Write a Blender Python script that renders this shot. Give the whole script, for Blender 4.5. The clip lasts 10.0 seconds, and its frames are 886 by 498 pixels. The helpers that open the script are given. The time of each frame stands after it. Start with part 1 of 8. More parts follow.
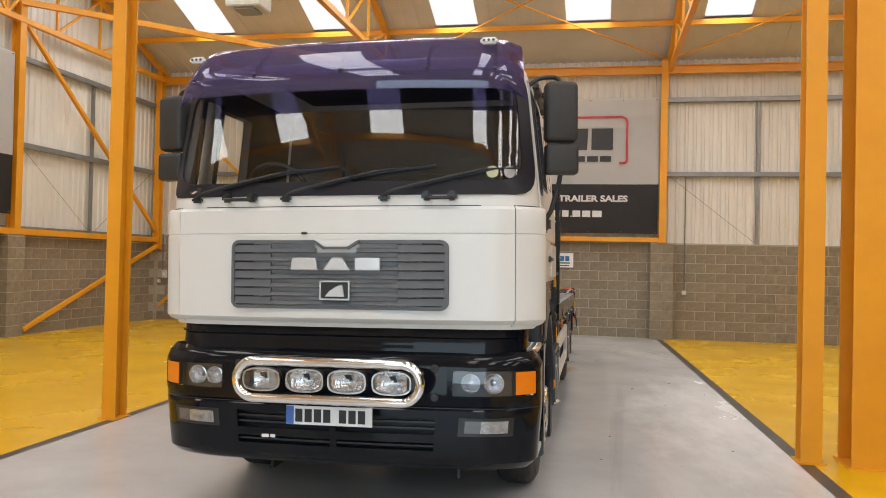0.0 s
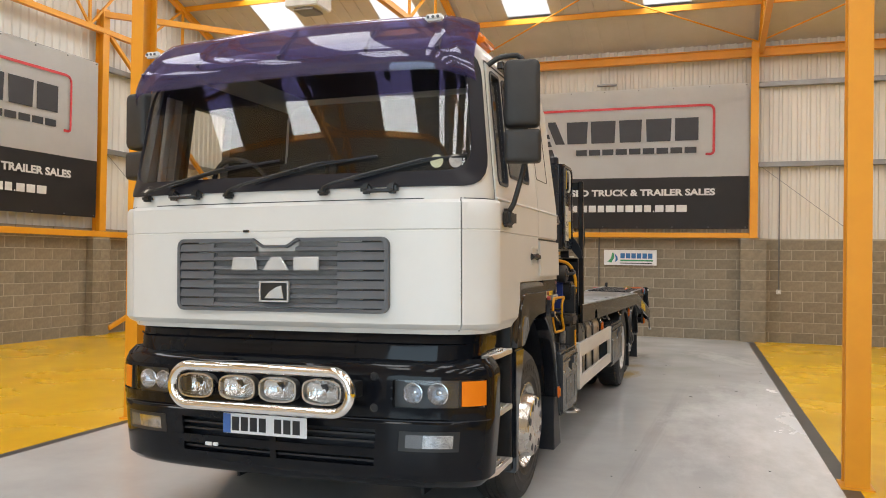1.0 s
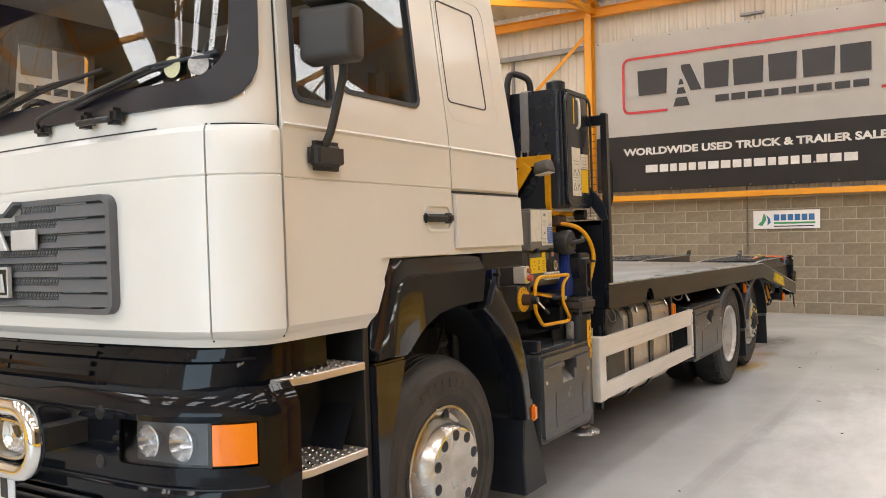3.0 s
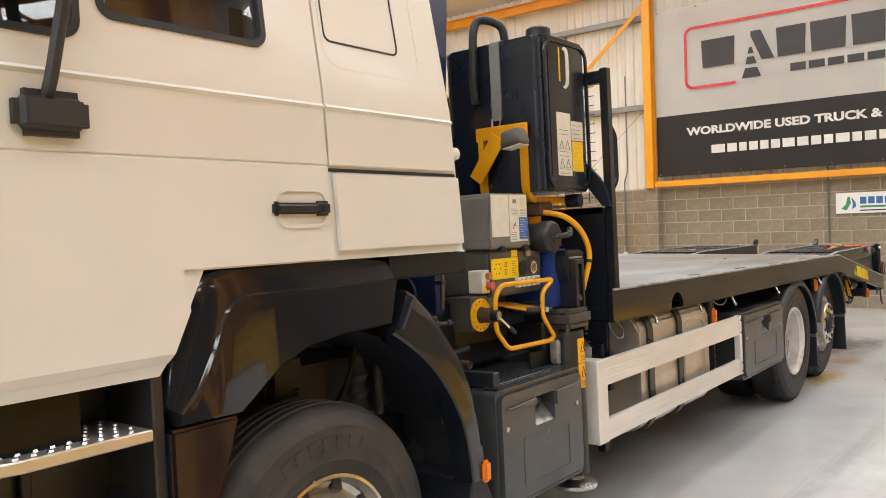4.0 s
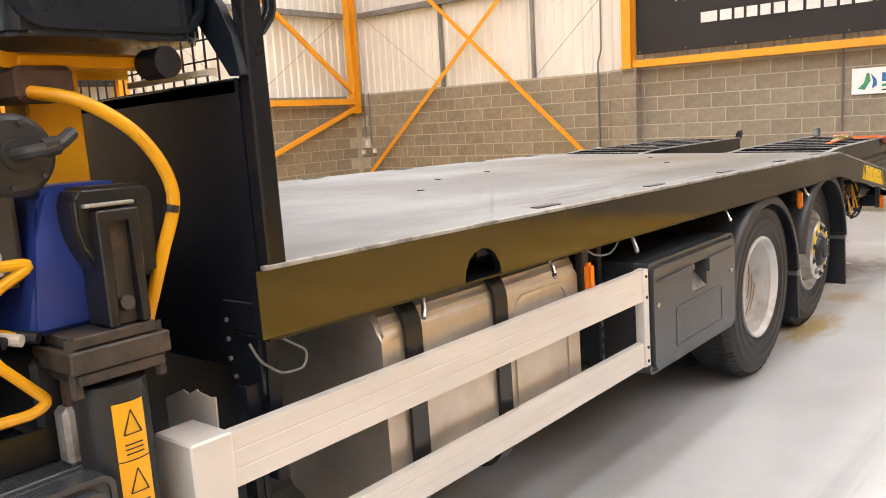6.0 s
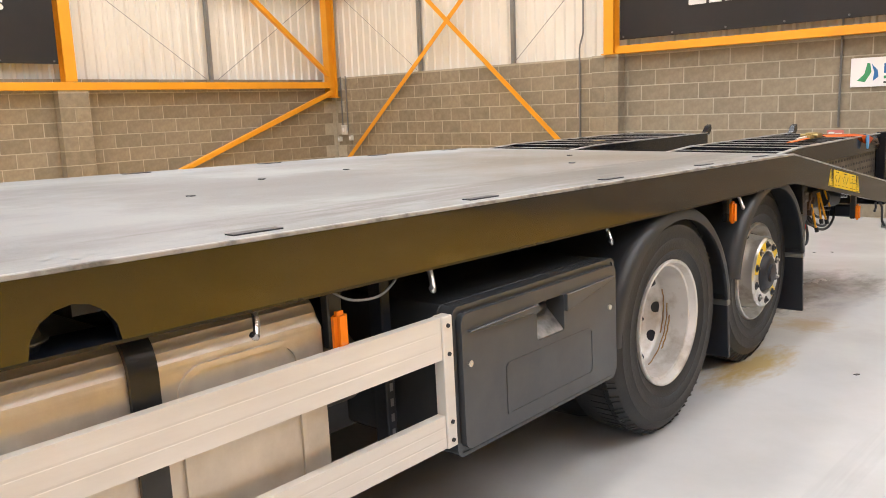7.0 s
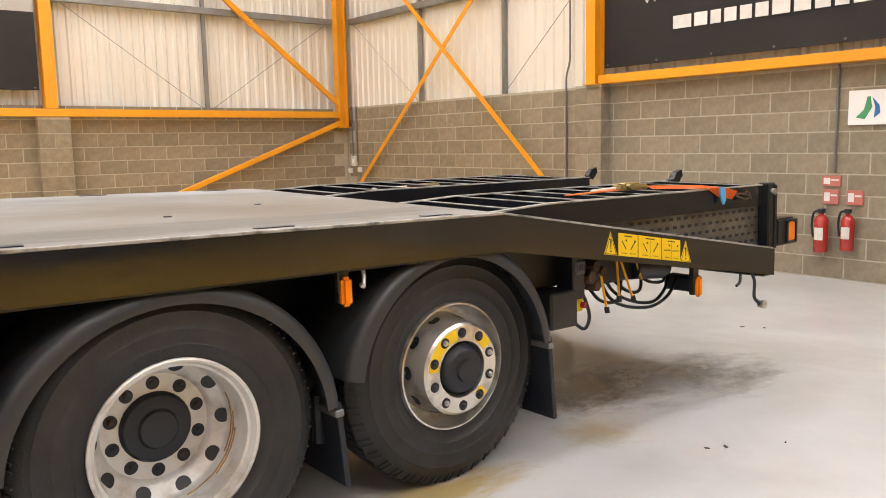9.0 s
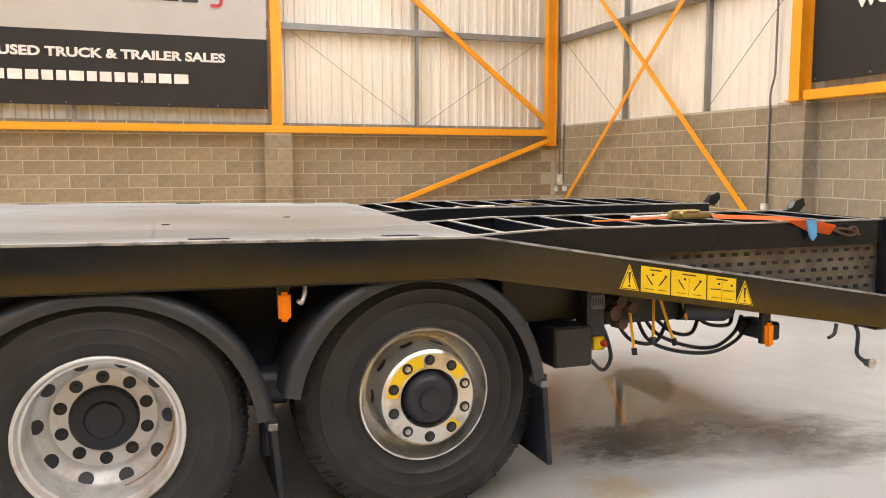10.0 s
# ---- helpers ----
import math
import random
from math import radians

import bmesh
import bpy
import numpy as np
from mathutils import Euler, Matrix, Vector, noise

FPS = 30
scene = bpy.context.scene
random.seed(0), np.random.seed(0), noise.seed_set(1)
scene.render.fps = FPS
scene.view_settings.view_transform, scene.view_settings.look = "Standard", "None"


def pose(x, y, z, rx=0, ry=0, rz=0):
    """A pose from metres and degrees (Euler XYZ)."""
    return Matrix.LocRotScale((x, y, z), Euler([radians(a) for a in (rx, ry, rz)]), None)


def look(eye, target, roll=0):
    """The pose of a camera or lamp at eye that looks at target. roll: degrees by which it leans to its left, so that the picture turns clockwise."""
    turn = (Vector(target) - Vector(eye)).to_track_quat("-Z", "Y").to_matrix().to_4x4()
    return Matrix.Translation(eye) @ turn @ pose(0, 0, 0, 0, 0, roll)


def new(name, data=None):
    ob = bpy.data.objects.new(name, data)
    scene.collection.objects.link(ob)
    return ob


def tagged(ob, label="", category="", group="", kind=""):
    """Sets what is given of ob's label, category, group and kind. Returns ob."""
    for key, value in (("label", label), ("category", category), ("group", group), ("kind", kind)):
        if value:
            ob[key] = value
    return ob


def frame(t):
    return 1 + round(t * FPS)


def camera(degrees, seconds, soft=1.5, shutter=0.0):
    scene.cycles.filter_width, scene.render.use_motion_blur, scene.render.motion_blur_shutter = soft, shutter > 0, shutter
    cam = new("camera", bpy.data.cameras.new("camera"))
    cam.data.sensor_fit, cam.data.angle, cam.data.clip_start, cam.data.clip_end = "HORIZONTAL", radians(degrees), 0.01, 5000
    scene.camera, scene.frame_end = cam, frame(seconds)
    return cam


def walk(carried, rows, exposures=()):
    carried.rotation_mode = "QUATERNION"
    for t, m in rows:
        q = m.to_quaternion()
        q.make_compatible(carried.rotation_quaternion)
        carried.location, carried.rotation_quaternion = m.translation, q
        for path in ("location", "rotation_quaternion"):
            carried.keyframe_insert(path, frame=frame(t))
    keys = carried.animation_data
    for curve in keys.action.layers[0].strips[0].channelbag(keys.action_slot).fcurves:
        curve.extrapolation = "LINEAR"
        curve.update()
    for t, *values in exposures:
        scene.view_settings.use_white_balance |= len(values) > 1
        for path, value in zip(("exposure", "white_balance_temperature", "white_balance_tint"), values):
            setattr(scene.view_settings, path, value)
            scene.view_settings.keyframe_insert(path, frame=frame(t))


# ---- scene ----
cam = camera(58.3, 10.0, soft=0.95)
PATH = [
    (0, (1.615, -4.857, 1.686), (1.235, -2.894, 1.721), 1.3),
    (0.5, (2.117, -4.59, 1.676), (1.595, -2.66, 1.711), 1.3),
    (1, (2.51, -4.178, 1.702), (1.844, -2.292, 1.729), 0.9),
    (1.5, (2.854, -3.681, 1.717), (2.053, -1.849, 1.737), 0.5),
    (2, (3.047, -3.11, 1.69), (2.131, -1.332, 1.694), -0.0),
    (2.5, (3.224, -2.456, 1.671), (2.205, -0.735, 1.654), -0.7),
    (3, (3.279, -1.77, 1.658), (2.188, -0.095, 1.621), -1.1),
    (4.3, (3.124, 0.019, 1.66), (1.832, 1.544, 1.59), -2.1),
    (4.5, (3.078, 0.295, 1.644), (1.765, 1.802, 1.558), -2.1),
    (5, (2.956, 0.978, 1.633), (1.613, 2.454, 1.493), -2.3),
    (5.5, (2.793, 1.676, 1.607), (1.489, 3.172, 1.362), -2.9),
    (6, (2.755, 2.345, 1.609), (1.472, 3.846, 1.291), -3.3),
    (7.3, (2.91, 4.054, 1.554), (1.573, 5.5, 1.206), -1.6),
    (7.5, (2.979, 4.323, 1.553), (1.628, 5.757, 1.208), -1.4),
    (8, (3.262, 4.926, 1.564), (1.86, 6.315, 1.237), -1.3),
    (8.5, (3.492, 5.559, 1.539), (2.024, 6.885, 1.242), -1.3),
    (9, (3.802, 6.141, 1.537), (2.249, 7.374, 1.273), -1.1),
    (9.5, (4.049, 6.714, 1.523), (2.337, 7.72, 1.287), 0.1),
    (10, (4.266, 7.286, 1.526), (2.392, 7.95, 1.313), 0.0),
]
EXPOSURES = [(0, -0.75, 7000, 10), (1.0, -0.68, 6850, 8), (2.0, -0.60, 6850, 8), (3.0, -0.36, 6950, 9), (4.5, 0.04, 6450, 6), (5.0, 0.16, 6250, 6), (5.5, 0.28, 6450, 8), (6.0, 0.24, 6700, 10), (7.5, 0.11, 6700, 9), (9, 0.10, 6900, 10), (10, 0.18, 6800, 10)]
walk(cam, [(t, look(*r)) for t, *r in PATH], EXPOSURES)

# ---- world and light ----
world = bpy.data.worlds.new("sky")
scene.world = world
world.use_nodes = True
wn = world.node_tree.nodes
sky = wn.new("ShaderNodeTexSky")
sky.sky_type = "NISHITA"
sky.sun_disc = False
sky.sun_elevation, sky.sun_rotation = radians(55), radians(17)
world.node_tree.links.new(sky.outputs[0], wn["Background"].inputs[0])
wn["Background"].inputs[1].default_value = 0.15
sun = new("sun", bpy.data.lights.new("sun", "SUN"))
sun.data.energy, sun.data.angle, sun.data.color = 5.0, radians(2), (1.0, 0.96, 0.91)
sun.matrix_world = look((6, 20, 30), (0, 0, 0))

EAVES, RIDGE = 6.62, 8.80
VALLEYS = (14.86, 2.74, -9.38)          # eaves lines of the two roof bays
XW, XE = -10.15, 16.4                   # long walls
SKY_X = [1.33 + 3.02 * k for k in range(-3, 4)]
SKY_POWER = 130


def roof_z(y):
    for hi, lo in zip(VALLEYS, VALLEYS[1:]):
        if lo <= y <= hi:
            mid = (hi + lo) / 2
            return EAVES + (RIDGE - EAVES) * (1 - abs(y - mid) / ((hi - lo) / 2))
    return EAVES


SKY_Y = [(13.35, 9.5), (8.1, 4.1), (1.3, -2.6), (-4.1, -7.9)]
for ya, yb in SKY_Y:
    for x in SKY_X:
        lamp = new("skylight_daylight", bpy.data.lights.new("skylight_daylight", "AREA"))
        lamp.data.shape, lamp.data.size, lamp.data.size_y = "RECTANGLE", 0.98, math.hypot(ya - yb, roof_z(ya) - roof_z(yb)) - 0.04
        lamp.data.energy, lamp.data.color = SKY_POWER, (0.945, 0.98, 1.04)
        c = Vector((x, (ya + yb) / 2, (roof_z(ya) + roof_z(yb)) / 2 + 0.02))
        tilt = math.atan2(roof_z(ya) - roof_z(yb), ya - yb)
        lamp.matrix_world = Matrix.Translation(c) @ Matrix.Rotation(tilt, 4, "X")

# fill lamp added behind the camera, standing for daylight through an assumed doorway
lamp = new("doorway_daylight", bpy.data.lights.new("doorway_daylight", "AREA"))
lamp.data.shape, lamp.data.size, lamp.data.size_y = "RECTANGLE", 5.8, 4.6
lamp.data.energy, lamp.data.color = 480, (0.62, 0.82, 1.0)
lamp.matrix_world = look((1.0, -9.25, 2.35), (1.0, 0, 2.35))

# ---- materials ----


def mat(name, c1, c2=None, rough=0.5, metal=0.0, scale=6.0, bump=0.0, bscale=60.0, coat=0.0, stretch=None, rvar=0.0, island=0.0, lo=0.35, hi=0.65, spec=None):
    m = bpy.data.materials.new(name)
    m.use_nodes = True
    n, l = m.node_tree.nodes, m.node_tree.links
    p = n["Principled BSDF"]
    p.inputs["Roughness"].default_value, p.inputs["Metallic"].default_value = rough, metal
    if coat:
        p.inputs["Coat Weight"].default_value, p.inputs["Coat Roughness"].default_value = coat, 0.05
    if spec is not None:
        p.inputs["Specular IOR Level"].default_value = spec
    c2 = c2 or tuple(v * 0.85 for v in c1)
    tc, mp = n.new("ShaderNodeTexCoord"), n.new("ShaderNodeMapping")
    l.new(tc.outputs["Object"], mp.inputs[0])
    if stretch:
        mp.inputs["Scale"].default_value = stretch
    tex = n.new("ShaderNodeTexNoise")
    tex.inputs["Scale"].default_value, tex.inputs["Detail"].default_value, tex.inputs["Roughness"].default_value = scale, 8, 0.62
    l.new(mp.outputs[0], tex.inputs["Vector"])
    ramp = n.new("ShaderNodeValToRGB")
    ramp.color_ramp.elements[0].position, ramp.color_ramp.elements[1].position = lo, hi
    ramp.color_ramp.elements[0].color, ramp.color_ramp.elements[1].color = (*c2, 1), (*c1, 1)
    l.new(tex.outputs["Fac"], ramp.inputs[0])
    col = ramp.outputs[0]
    if island:
        info = n.new("ShaderNodeObjectInfo")
        geo = n.new("ShaderNodeNewGeometry")
        add = n.new("ShaderNodeMath")
        add.operation = "ADD"
        l.new(info.outputs["Random"], add.inputs[0])
        l.new(geo.outputs["Random Per Island"], add.inputs[1])
        fr = n.new("ShaderNodeMath")
        fr.operation = "FRACT"
        l.new(add.outputs[0], fr.inputs[0])
        mr = n.new("ShaderNodeMapRange")
        mr.inputs["To Min"].default_value, mr.inputs["To Max"].default_value = 1 - island, 1 + island
        l.new(fr.outputs[0], mr.inputs["Value"])
        mix = n.new("ShaderNodeVectorMath")
        mix.operation = "SCALE"
        l.new(col, mix.inputs[0])
        l.new(mr.outputs[0], mix.inputs["Scale"])
        col = mix.outputs[0]
    l.new(col, p.inputs["Base Color"])
    if rvar:
        t2 = n.new("ShaderNodeTexNoise")
        t2.inputs["Scale"].default_value, t2.inputs["Detail"].default_value = scale * 0.6, 6
        l.new(mp.outputs[0], t2.inputs["Vector"])
        rr = n.new("ShaderNodeMapRange")
        rr.inputs["From Min"].default_value, rr.inputs["From Max"].default_value = 0.3, 0.7
        rr.inputs["To Min"].default_value, rr.inputs["To Max"].default_value = max(0.02, rough - rvar), min(1, rough + rvar)
        l.new(t2.outputs["Fac"], rr.inputs["Value"])
        l.new(rr.outputs[0], p.inputs["Roughness"])
    if bump:
        t3 = n.new("ShaderNodeTexNoise")
        t3.inputs["Scale"].default_value, t3.inputs["Detail"].default_value = bscale, 5
        l.new(mp.outputs[0], t3.inputs["Vector"])
        b = n.new("ShaderNodeBump")
        b.inputs["Strength"].default_value, b.inputs["Distance"].default_value = bump, 0.01
        l.new(t3.outputs["Fac"], b.inputs["Height"])
        l.new(b.outputs[0], p.inputs["Normal"])
    return m


def pane_glass(name, tint, gloss=0.1):
    """Thin sheet: sees straight through, tinted, with a mirror coat that grows at grazing angles."""
    m = bpy.data.materials.new(name)
    m.use_nodes = True
    n, l = m.node_tree.nodes, m.node_tree.links
    n.remove(n["Principled BSDF"])
    tr, gl, mx = n.new("ShaderNodeBsdfTransparent"), n.new("ShaderNodeBsdfGlossy"), n.new("ShaderNodeMixShader")
    lw, pw, fr = n.new("ShaderNodeLayerWeight"), n.new("ShaderNodeMath"), n.new("ShaderNodeMath")
    pw.operation, fr.operation = "POWER", "MULTIPLY_ADD"
    pw.inputs[1].default_value = 5.0
    tr.inputs[0].default_value = (*tint, 1)
    gl.inputs["Roughness"].default_value = 0.01
    lw.inputs["Blend"].default_value = 0.5
    fr.inputs[1].default_value, fr.inputs[2].default_value = 0.9 - gloss, 0.045 + 0.2 * gloss
    l.new(lw.outputs["Facing"], pw.inputs[0]), l.new(pw.outputs[0], fr.inputs[0])
    l.new(fr.outputs[0], mx.inputs[0]), l.new(tr.outputs[0], mx.inputs[1]), l.new(gl.outputs[0], mx.inputs[2])
    l.new(mx.outputs[0], n["Material Output"].inputs["Surface"])
    return m


M = {}
M["cab_white"] = mat("cab_white", (0.695, 0.69, 0.673), (0.67, 0.662, 0.64), 0.33, 0, 2.5, 0.008, 30, coat=0.16, rvar=0.02)
M["black_gloss"] = mat("black_gloss", (0.005, 0.006, 0.009), (0.008, 0.0085, 0.011), 0.05, 0, 4, 0.03, 12, rvar=0.03, spec=0.22)
M["black_plastic"] = mat("black_plastic", (0.013, 0.0135, 0.015), (0.021, 0.021, 0.022), 0.36, 0, 5, 0.08, 200, rvar=0.1)
M["black_paint"] = mat("black_paint", (0.009, 0.011, 0.017), (0.014, 0.014, 0.0155), 0.19, 0, 2.2, 0.02, 5, rvar=0.10, spec=0.42)
M["mirror_plastic"] = mat("mirror_plastic", (0.022, 0.022, 0.023), (0.030, 0.029, 0.029), 0.55, 0, 5, 0.12, 220, rvar=0.06)
M["arch_paint"] = mat("arch_paint", (0.008, 0.010, 0.016), (0.013, 0.0135, 0.0155), 0.10, 0, 3.0, 0.012, 9, rvar=0.06, spec=0.52)
M["tyre_dusty"] = mat("tyre_dusty", (0.017, 0.0165, 0.0165), (0.056, 0.050, 0.045), 0.62, 0, 6, 0.25, 90, lo=0.3, hi=0.7)
M["chassis"] = mat("chassis", (0.008, 0.011, 0.021), (0.015, 0.018, 0.026), 0.45, 0, 6, 0.15, 50)
M["grille"] = mat("grille", (0.105, 0.11, 0.122), (0.09, 0.095, 0.105), 0.5, 0, 8, 0.05, 300)
M["box_grey"] = mat("box_grey", (0.043, 0.048, 0.056), (0.058, 0.062, 0.068), 0.22, 0, 3, 0.10, 350, rvar=0.07)
M["tyre"] = mat("tyre", (0.0065, 0.0075, 0.0098), (0.024, 0.0235, 0.025), 0.55, 0, 5, 0.25, 90, lo=0.35, hi=0.75)
M["fender_plastic"] = mat("fender_plastic", (0.024, 0.028, 0.035), (0.033, 0.036, 0.041), 0.42, 0, 4, 0.05, 160, rvar=0.1)
M["panel_navy"] = mat("panel_navy", (0.005, 0.008, 0.015), (0.009, 0.012, 0.019), 0.42, 0, 4, 0.04, 50, spec=0.3)
M["beam_paint"] = mat("beam_paint", (0.009, 0.010, 0.014), (0.014, 0.014, 0.0155), 0.10, 0, 1.6, 0.025, 7, rvar=0.07, spec=1.0)
M["chrome"] = mat("chrome", (0.85, 0.85, 0.86), (0.75, 0.74, 0.72), 0.08, 1, 8, rvar=0.04)
M["reflector"] = mat("reflector", (0.86, 0.87, 0.88), (0.70, 0.70, 0.70), 0.16, 1, 8, 0.9, 45, stretch=(1, 1, 0.2))
M["lamp_chrome"] = mat("lamp_chrome", (0.80, 0.82, 0.85), (0.62, 0.63, 0.66), 0.2, 0.9, 12)
M["fog_metal"] = mat("fog_metal", (0.70, 0.71, 0.73), (0.36, 0.36, 0.38), 0.2, 1, 22)
M["lamp_dark"] = mat("lamp_dark", (0.11, 0.118, 0.13), (0.13, 0.134, 0.145), 0.4, 0, 8)
M["underbody"] = mat("underbody", (0.026, 0.032, 0.046), (0.046, 0.047, 0.052), 0.5, 0, 14, 0.2, 60)
M["hub_trim"] = mat("hub_trim", (0.68, 0.67, 0.65), (0.48, 0.45, 0.41), 0.25, 0.9, 8, 0.06, 60, rvar=0.1)
M["steel"] = mat("steel", (0.62, 0.61, 0.60), (0.50, 0.48, 0.45), 0.3, 1, 9, 0.05, 80, rvar=0.1)
M["rim_silver"] = mat("rim_silver", (0.66, 0.655, 0.645), (0.40, 0.36, 0.32), 0.40, 0.35, 7, 0.1, 60, lo=0.28, hi=0.5)
M["rim_worn"] = mat("rim_worn", (0.70, 0.69, 0.67), (0.34, 0.30, 0.26), 0.28, 0.85, 8, 0.1, 60, lo=0.3, hi=0.52)
M["alu"] = mat("alu", (0.72, 0.71, 0.69), (0.62, 0.60, 0.57), 0.38, 0.85, 3, 0.05, 120, stretch=(1, 0.15, 1), rvar=0.08)
M["tank_alu"] = mat("tank_alu", (0.70, 0.65, 0.58), (0.46, 0.40, 0.33), 0.42, 0.6, 2.2, 0.08, 40, rvar=0.1)
M["rail_white"] = mat("rail_white", (0.74, 0.715, 0.675), (0.63, 0.60, 0.56), 0.42, 0.1, 4, 0.05, 60, stretch=(1, 0.2, 1))
M["yellow"] = mat("yellow", (0.82, 0.42, 0.006), (0.70, 0.32, 0.008), 0.36, 0, 6, 0.05, 60)
M["sticker_yellow"] = mat("sticker_yellow", (0.86, 0.60, 0.015), (0.78, 0.52, 0.015), 0.4)
M["sticker_white"] = mat("sticker_white", (0.72, 0.70, 0.64), (0.62, 0.60, 0.54), 0.5, scale=20)
M["sticker_pale"] = mat("sticker_pale", (0.62, 0.63, 0.42), (0.55, 0.56, 0.38), 0.5)
M["sticker_orange"] = mat("sticker_orange", (0.88, 0.45, 0.015), (0.80, 0.38, 0.015), 0.4)
# locker grey with scuffs, paler to carry the light falling into the pocket
M["scuffed"] = mat("scuffed", (0.34, 0.34, 0.34), (0.07, 0.072, 0.078), 0.32, 0.3, 14, 0.1, 80, lo=0.3, hi=0.62)
M["rust_tan"] = mat("rust_tan", (0.46, 0.30, 0.13), (0.26, 0.13, 0.05), 0.8, 0, 18)
M["sticker_blue"] = mat("sticker_blue", (0.06, 0.16, 0.48), None, 0.45)
M["ink"] = mat("ink", (0.02, 0.02, 0.022), None, 0.5)
M["blue_paint"] = mat("blue_paint", (0.016, 0.036, 0.135), (0.018, 0.030, 0.085), 0.32, 0, 4, 0.05, 40)
M["console_grey"] = mat("console_grey", (0.098, 0.094, 0.088), (0.068, 0.064, 0.060), 0.5, 0, 5, 0.08, 90)
M["orange_lens"] = mat("orange_lens", (0.85, 0.22, 0.015), (0.8, 0.19, 0.012), 0.15, coat=0.5)
M["red_lens"] = mat("red_lens", (0.55, 0.03, 0.03), None, 0.2, coat=0.5)
M["plate_white"] = mat("plate_white", (0.82, 0.82, 0.83), (0.78, 0.78, 0.79), 0.3)
M["deck"] = mat("deck", (0.295, 0.305, 0.312), (0.17, 0.17, 0.165), 0.76, 0.0, 1.8, 0.15, 120, stretch=(1, 0.5, 1), rvar=0.14, lo=0.3, hi=0.6)
M["interior"] = mat("interior", (0.035, 0.036, 0.04), (0.045, 0.046, 0.048), 0.8)
M["rubber"] = mat("rubber", (0.008, 0.010, 0.017), (0.013, 0.015, 0.021), 0.45, bump=0.05)
M["navy"] = mat("navy", (0.007, 0.011, 0.020), (0.012, 0.016, 0.026), 0.26, 0, 4, 0.04, 50, coat=0.1, rvar=0.08)
M["worn_paint"] = mat("worn_paint", (0.36, 0.355, 0.35), (0.10, 0.10, 0.10), 0.42, 0.2, 9, 0.08, 60, lo=0.34, hi=0.52)
M["filter_grey"] = mat("filter_grey", (0.016, 0.017, 0.020), (0.028, 0.027, 0.027), 0.45, 0, 9, 0.1, 90)
M["leg_black"] = mat("leg_black", (0.008, 0.010, 0.015), (0.018, 0.018, 0.020), 0.35, 0, 12, 0.1, 90)
M["greasy"] = mat("greasy", (0.030, 0.027, 0.025), (0.075, 0.055, 0.042), 0.55, 0, 16, 0.3, 70)
M["rust"] = mat("rust", (0.11, 0.06, 0.04), (0.05, 0.032, 0.025), 0.8, 0.1, 14, 0.2, 60)
M["strap_orange"] = mat("strap_orange", (0.82, 0.20, 0.03), (0.70, 0.16, 0.03), 0.7, 0, 40, 0.1, 300)
M["strap_grey"] = mat("strap_grey", (0.22, 0.225, 0.23), None, 0.7, 0, 30, 0.1, 200)
M["tape_blue"] = mat("tape_blue", (0.10, 0.36, 0.72), None, 0.6)
M["brass"] = mat("brass", (0.45, 0.36, 0.16), (0.35, 0.27, 0.12), 0.45, 0.8)
M["badge"] = mat("badge", (0.62, 0.63, 0.64), (0.55, 0.56, 0.57), 0.3, 0.3)
M["windscreen"] = pane_glass("windscreen", (0.92, 0.92, 0.90), 0.20)
M["side_glass"] = pane_glass("side_glass", (0.86, 0.87, 0.85), 0.15)
M["purple"] = pane_glass("purple", (0.40, 0.37, 0.58), 0.22)

m_ = M["purple"]
n_, l_ = m_.node_tree.nodes, m_.node_tree.links
df_, mx_ = n_.new("ShaderNodeBsdfDiffuse"), n_.new("ShaderNodeMixShader")
df_.inputs[0].default_value, mx_.inputs[0].default_value = (0.115, 0.10, 0.25, 1), 0.26
l_.new(n_["Material Output"].inputs["Surface"].links[0].from_socket, mx_.inputs[1]), l_.new(df_.outputs[0], mx_.inputs[2])
l_.new(mx_.outputs[0], n_["Material Output"].inputs["Surface"])
M["visor_dark"] = mat("visor_dark", (0.030, 0.025, 0.055), None, 0.35)
M["frit"] = mat("frit", (0.010, 0.010, 0.017), None, 0.30, scale=3, spec=0.35)
M["curtain_cloth"] = mat("curtain_cloth", (0.40, 0.37, 0.33), (0.33, 0.30, 0.27), 0.9, 0, 30, 0.2, 200)
M["dusty"] = mat("dusty", (0.17, 0.15, 0.13), (0.10, 0.088, 0.075), 0.7, 0, 8, 0.15, 60)
M["lens_glass"] = pane_glass("lens_glass", (0.88, 0.88, 0.88), 0.16)
# hall
M["floor_grey"] = mat("floor_grey", (0.53, 0.535, 0.54), (0.43, 0.432, 0.43), 0.18, 0, 0.7, 0.012, 6, coat=0.0, rvar=0.1, lo=0.3, hi=0.62)
M["floor_yellow"] = mat("floor_yellow", (0.82, 0.48, 0.011), (0.74, 0.405, 0.009), 0.25, 0, 1.2, 0.02, 6, rvar=0.08)
M["stripe"] = mat("stripe", (0.045, 0.045, 0.048), (0.07, 0.07, 0.07), 0.35, 0, 4)
M["orange_steel"] = mat("orange_steel", (0.80, 0.35, 0.018), (0.72, 0.30, 0.016), 0.42, 0, 1.5, 0.05, 30, rvar=0.08)
M["sheet_white"] = mat("sheet_white", (0.74, 0.71, 0.65), (0.66, 0.63, 0.57), 0.55, 0, 1.2, 0.03, 20, stretch=(1, 1, 0.4))
M["sheet_dark"] = mat("sheet_dark", (0.09, 0.095, 0.10), (0.07, 0.072, 0.076), 0.6, 0, 1.2)
M["roof_sheet"] = mat("roof_sheet", (0.66, 0.635, 0.595), (0.58, 0.555, 0.515), 0.65, 0, 0.8)
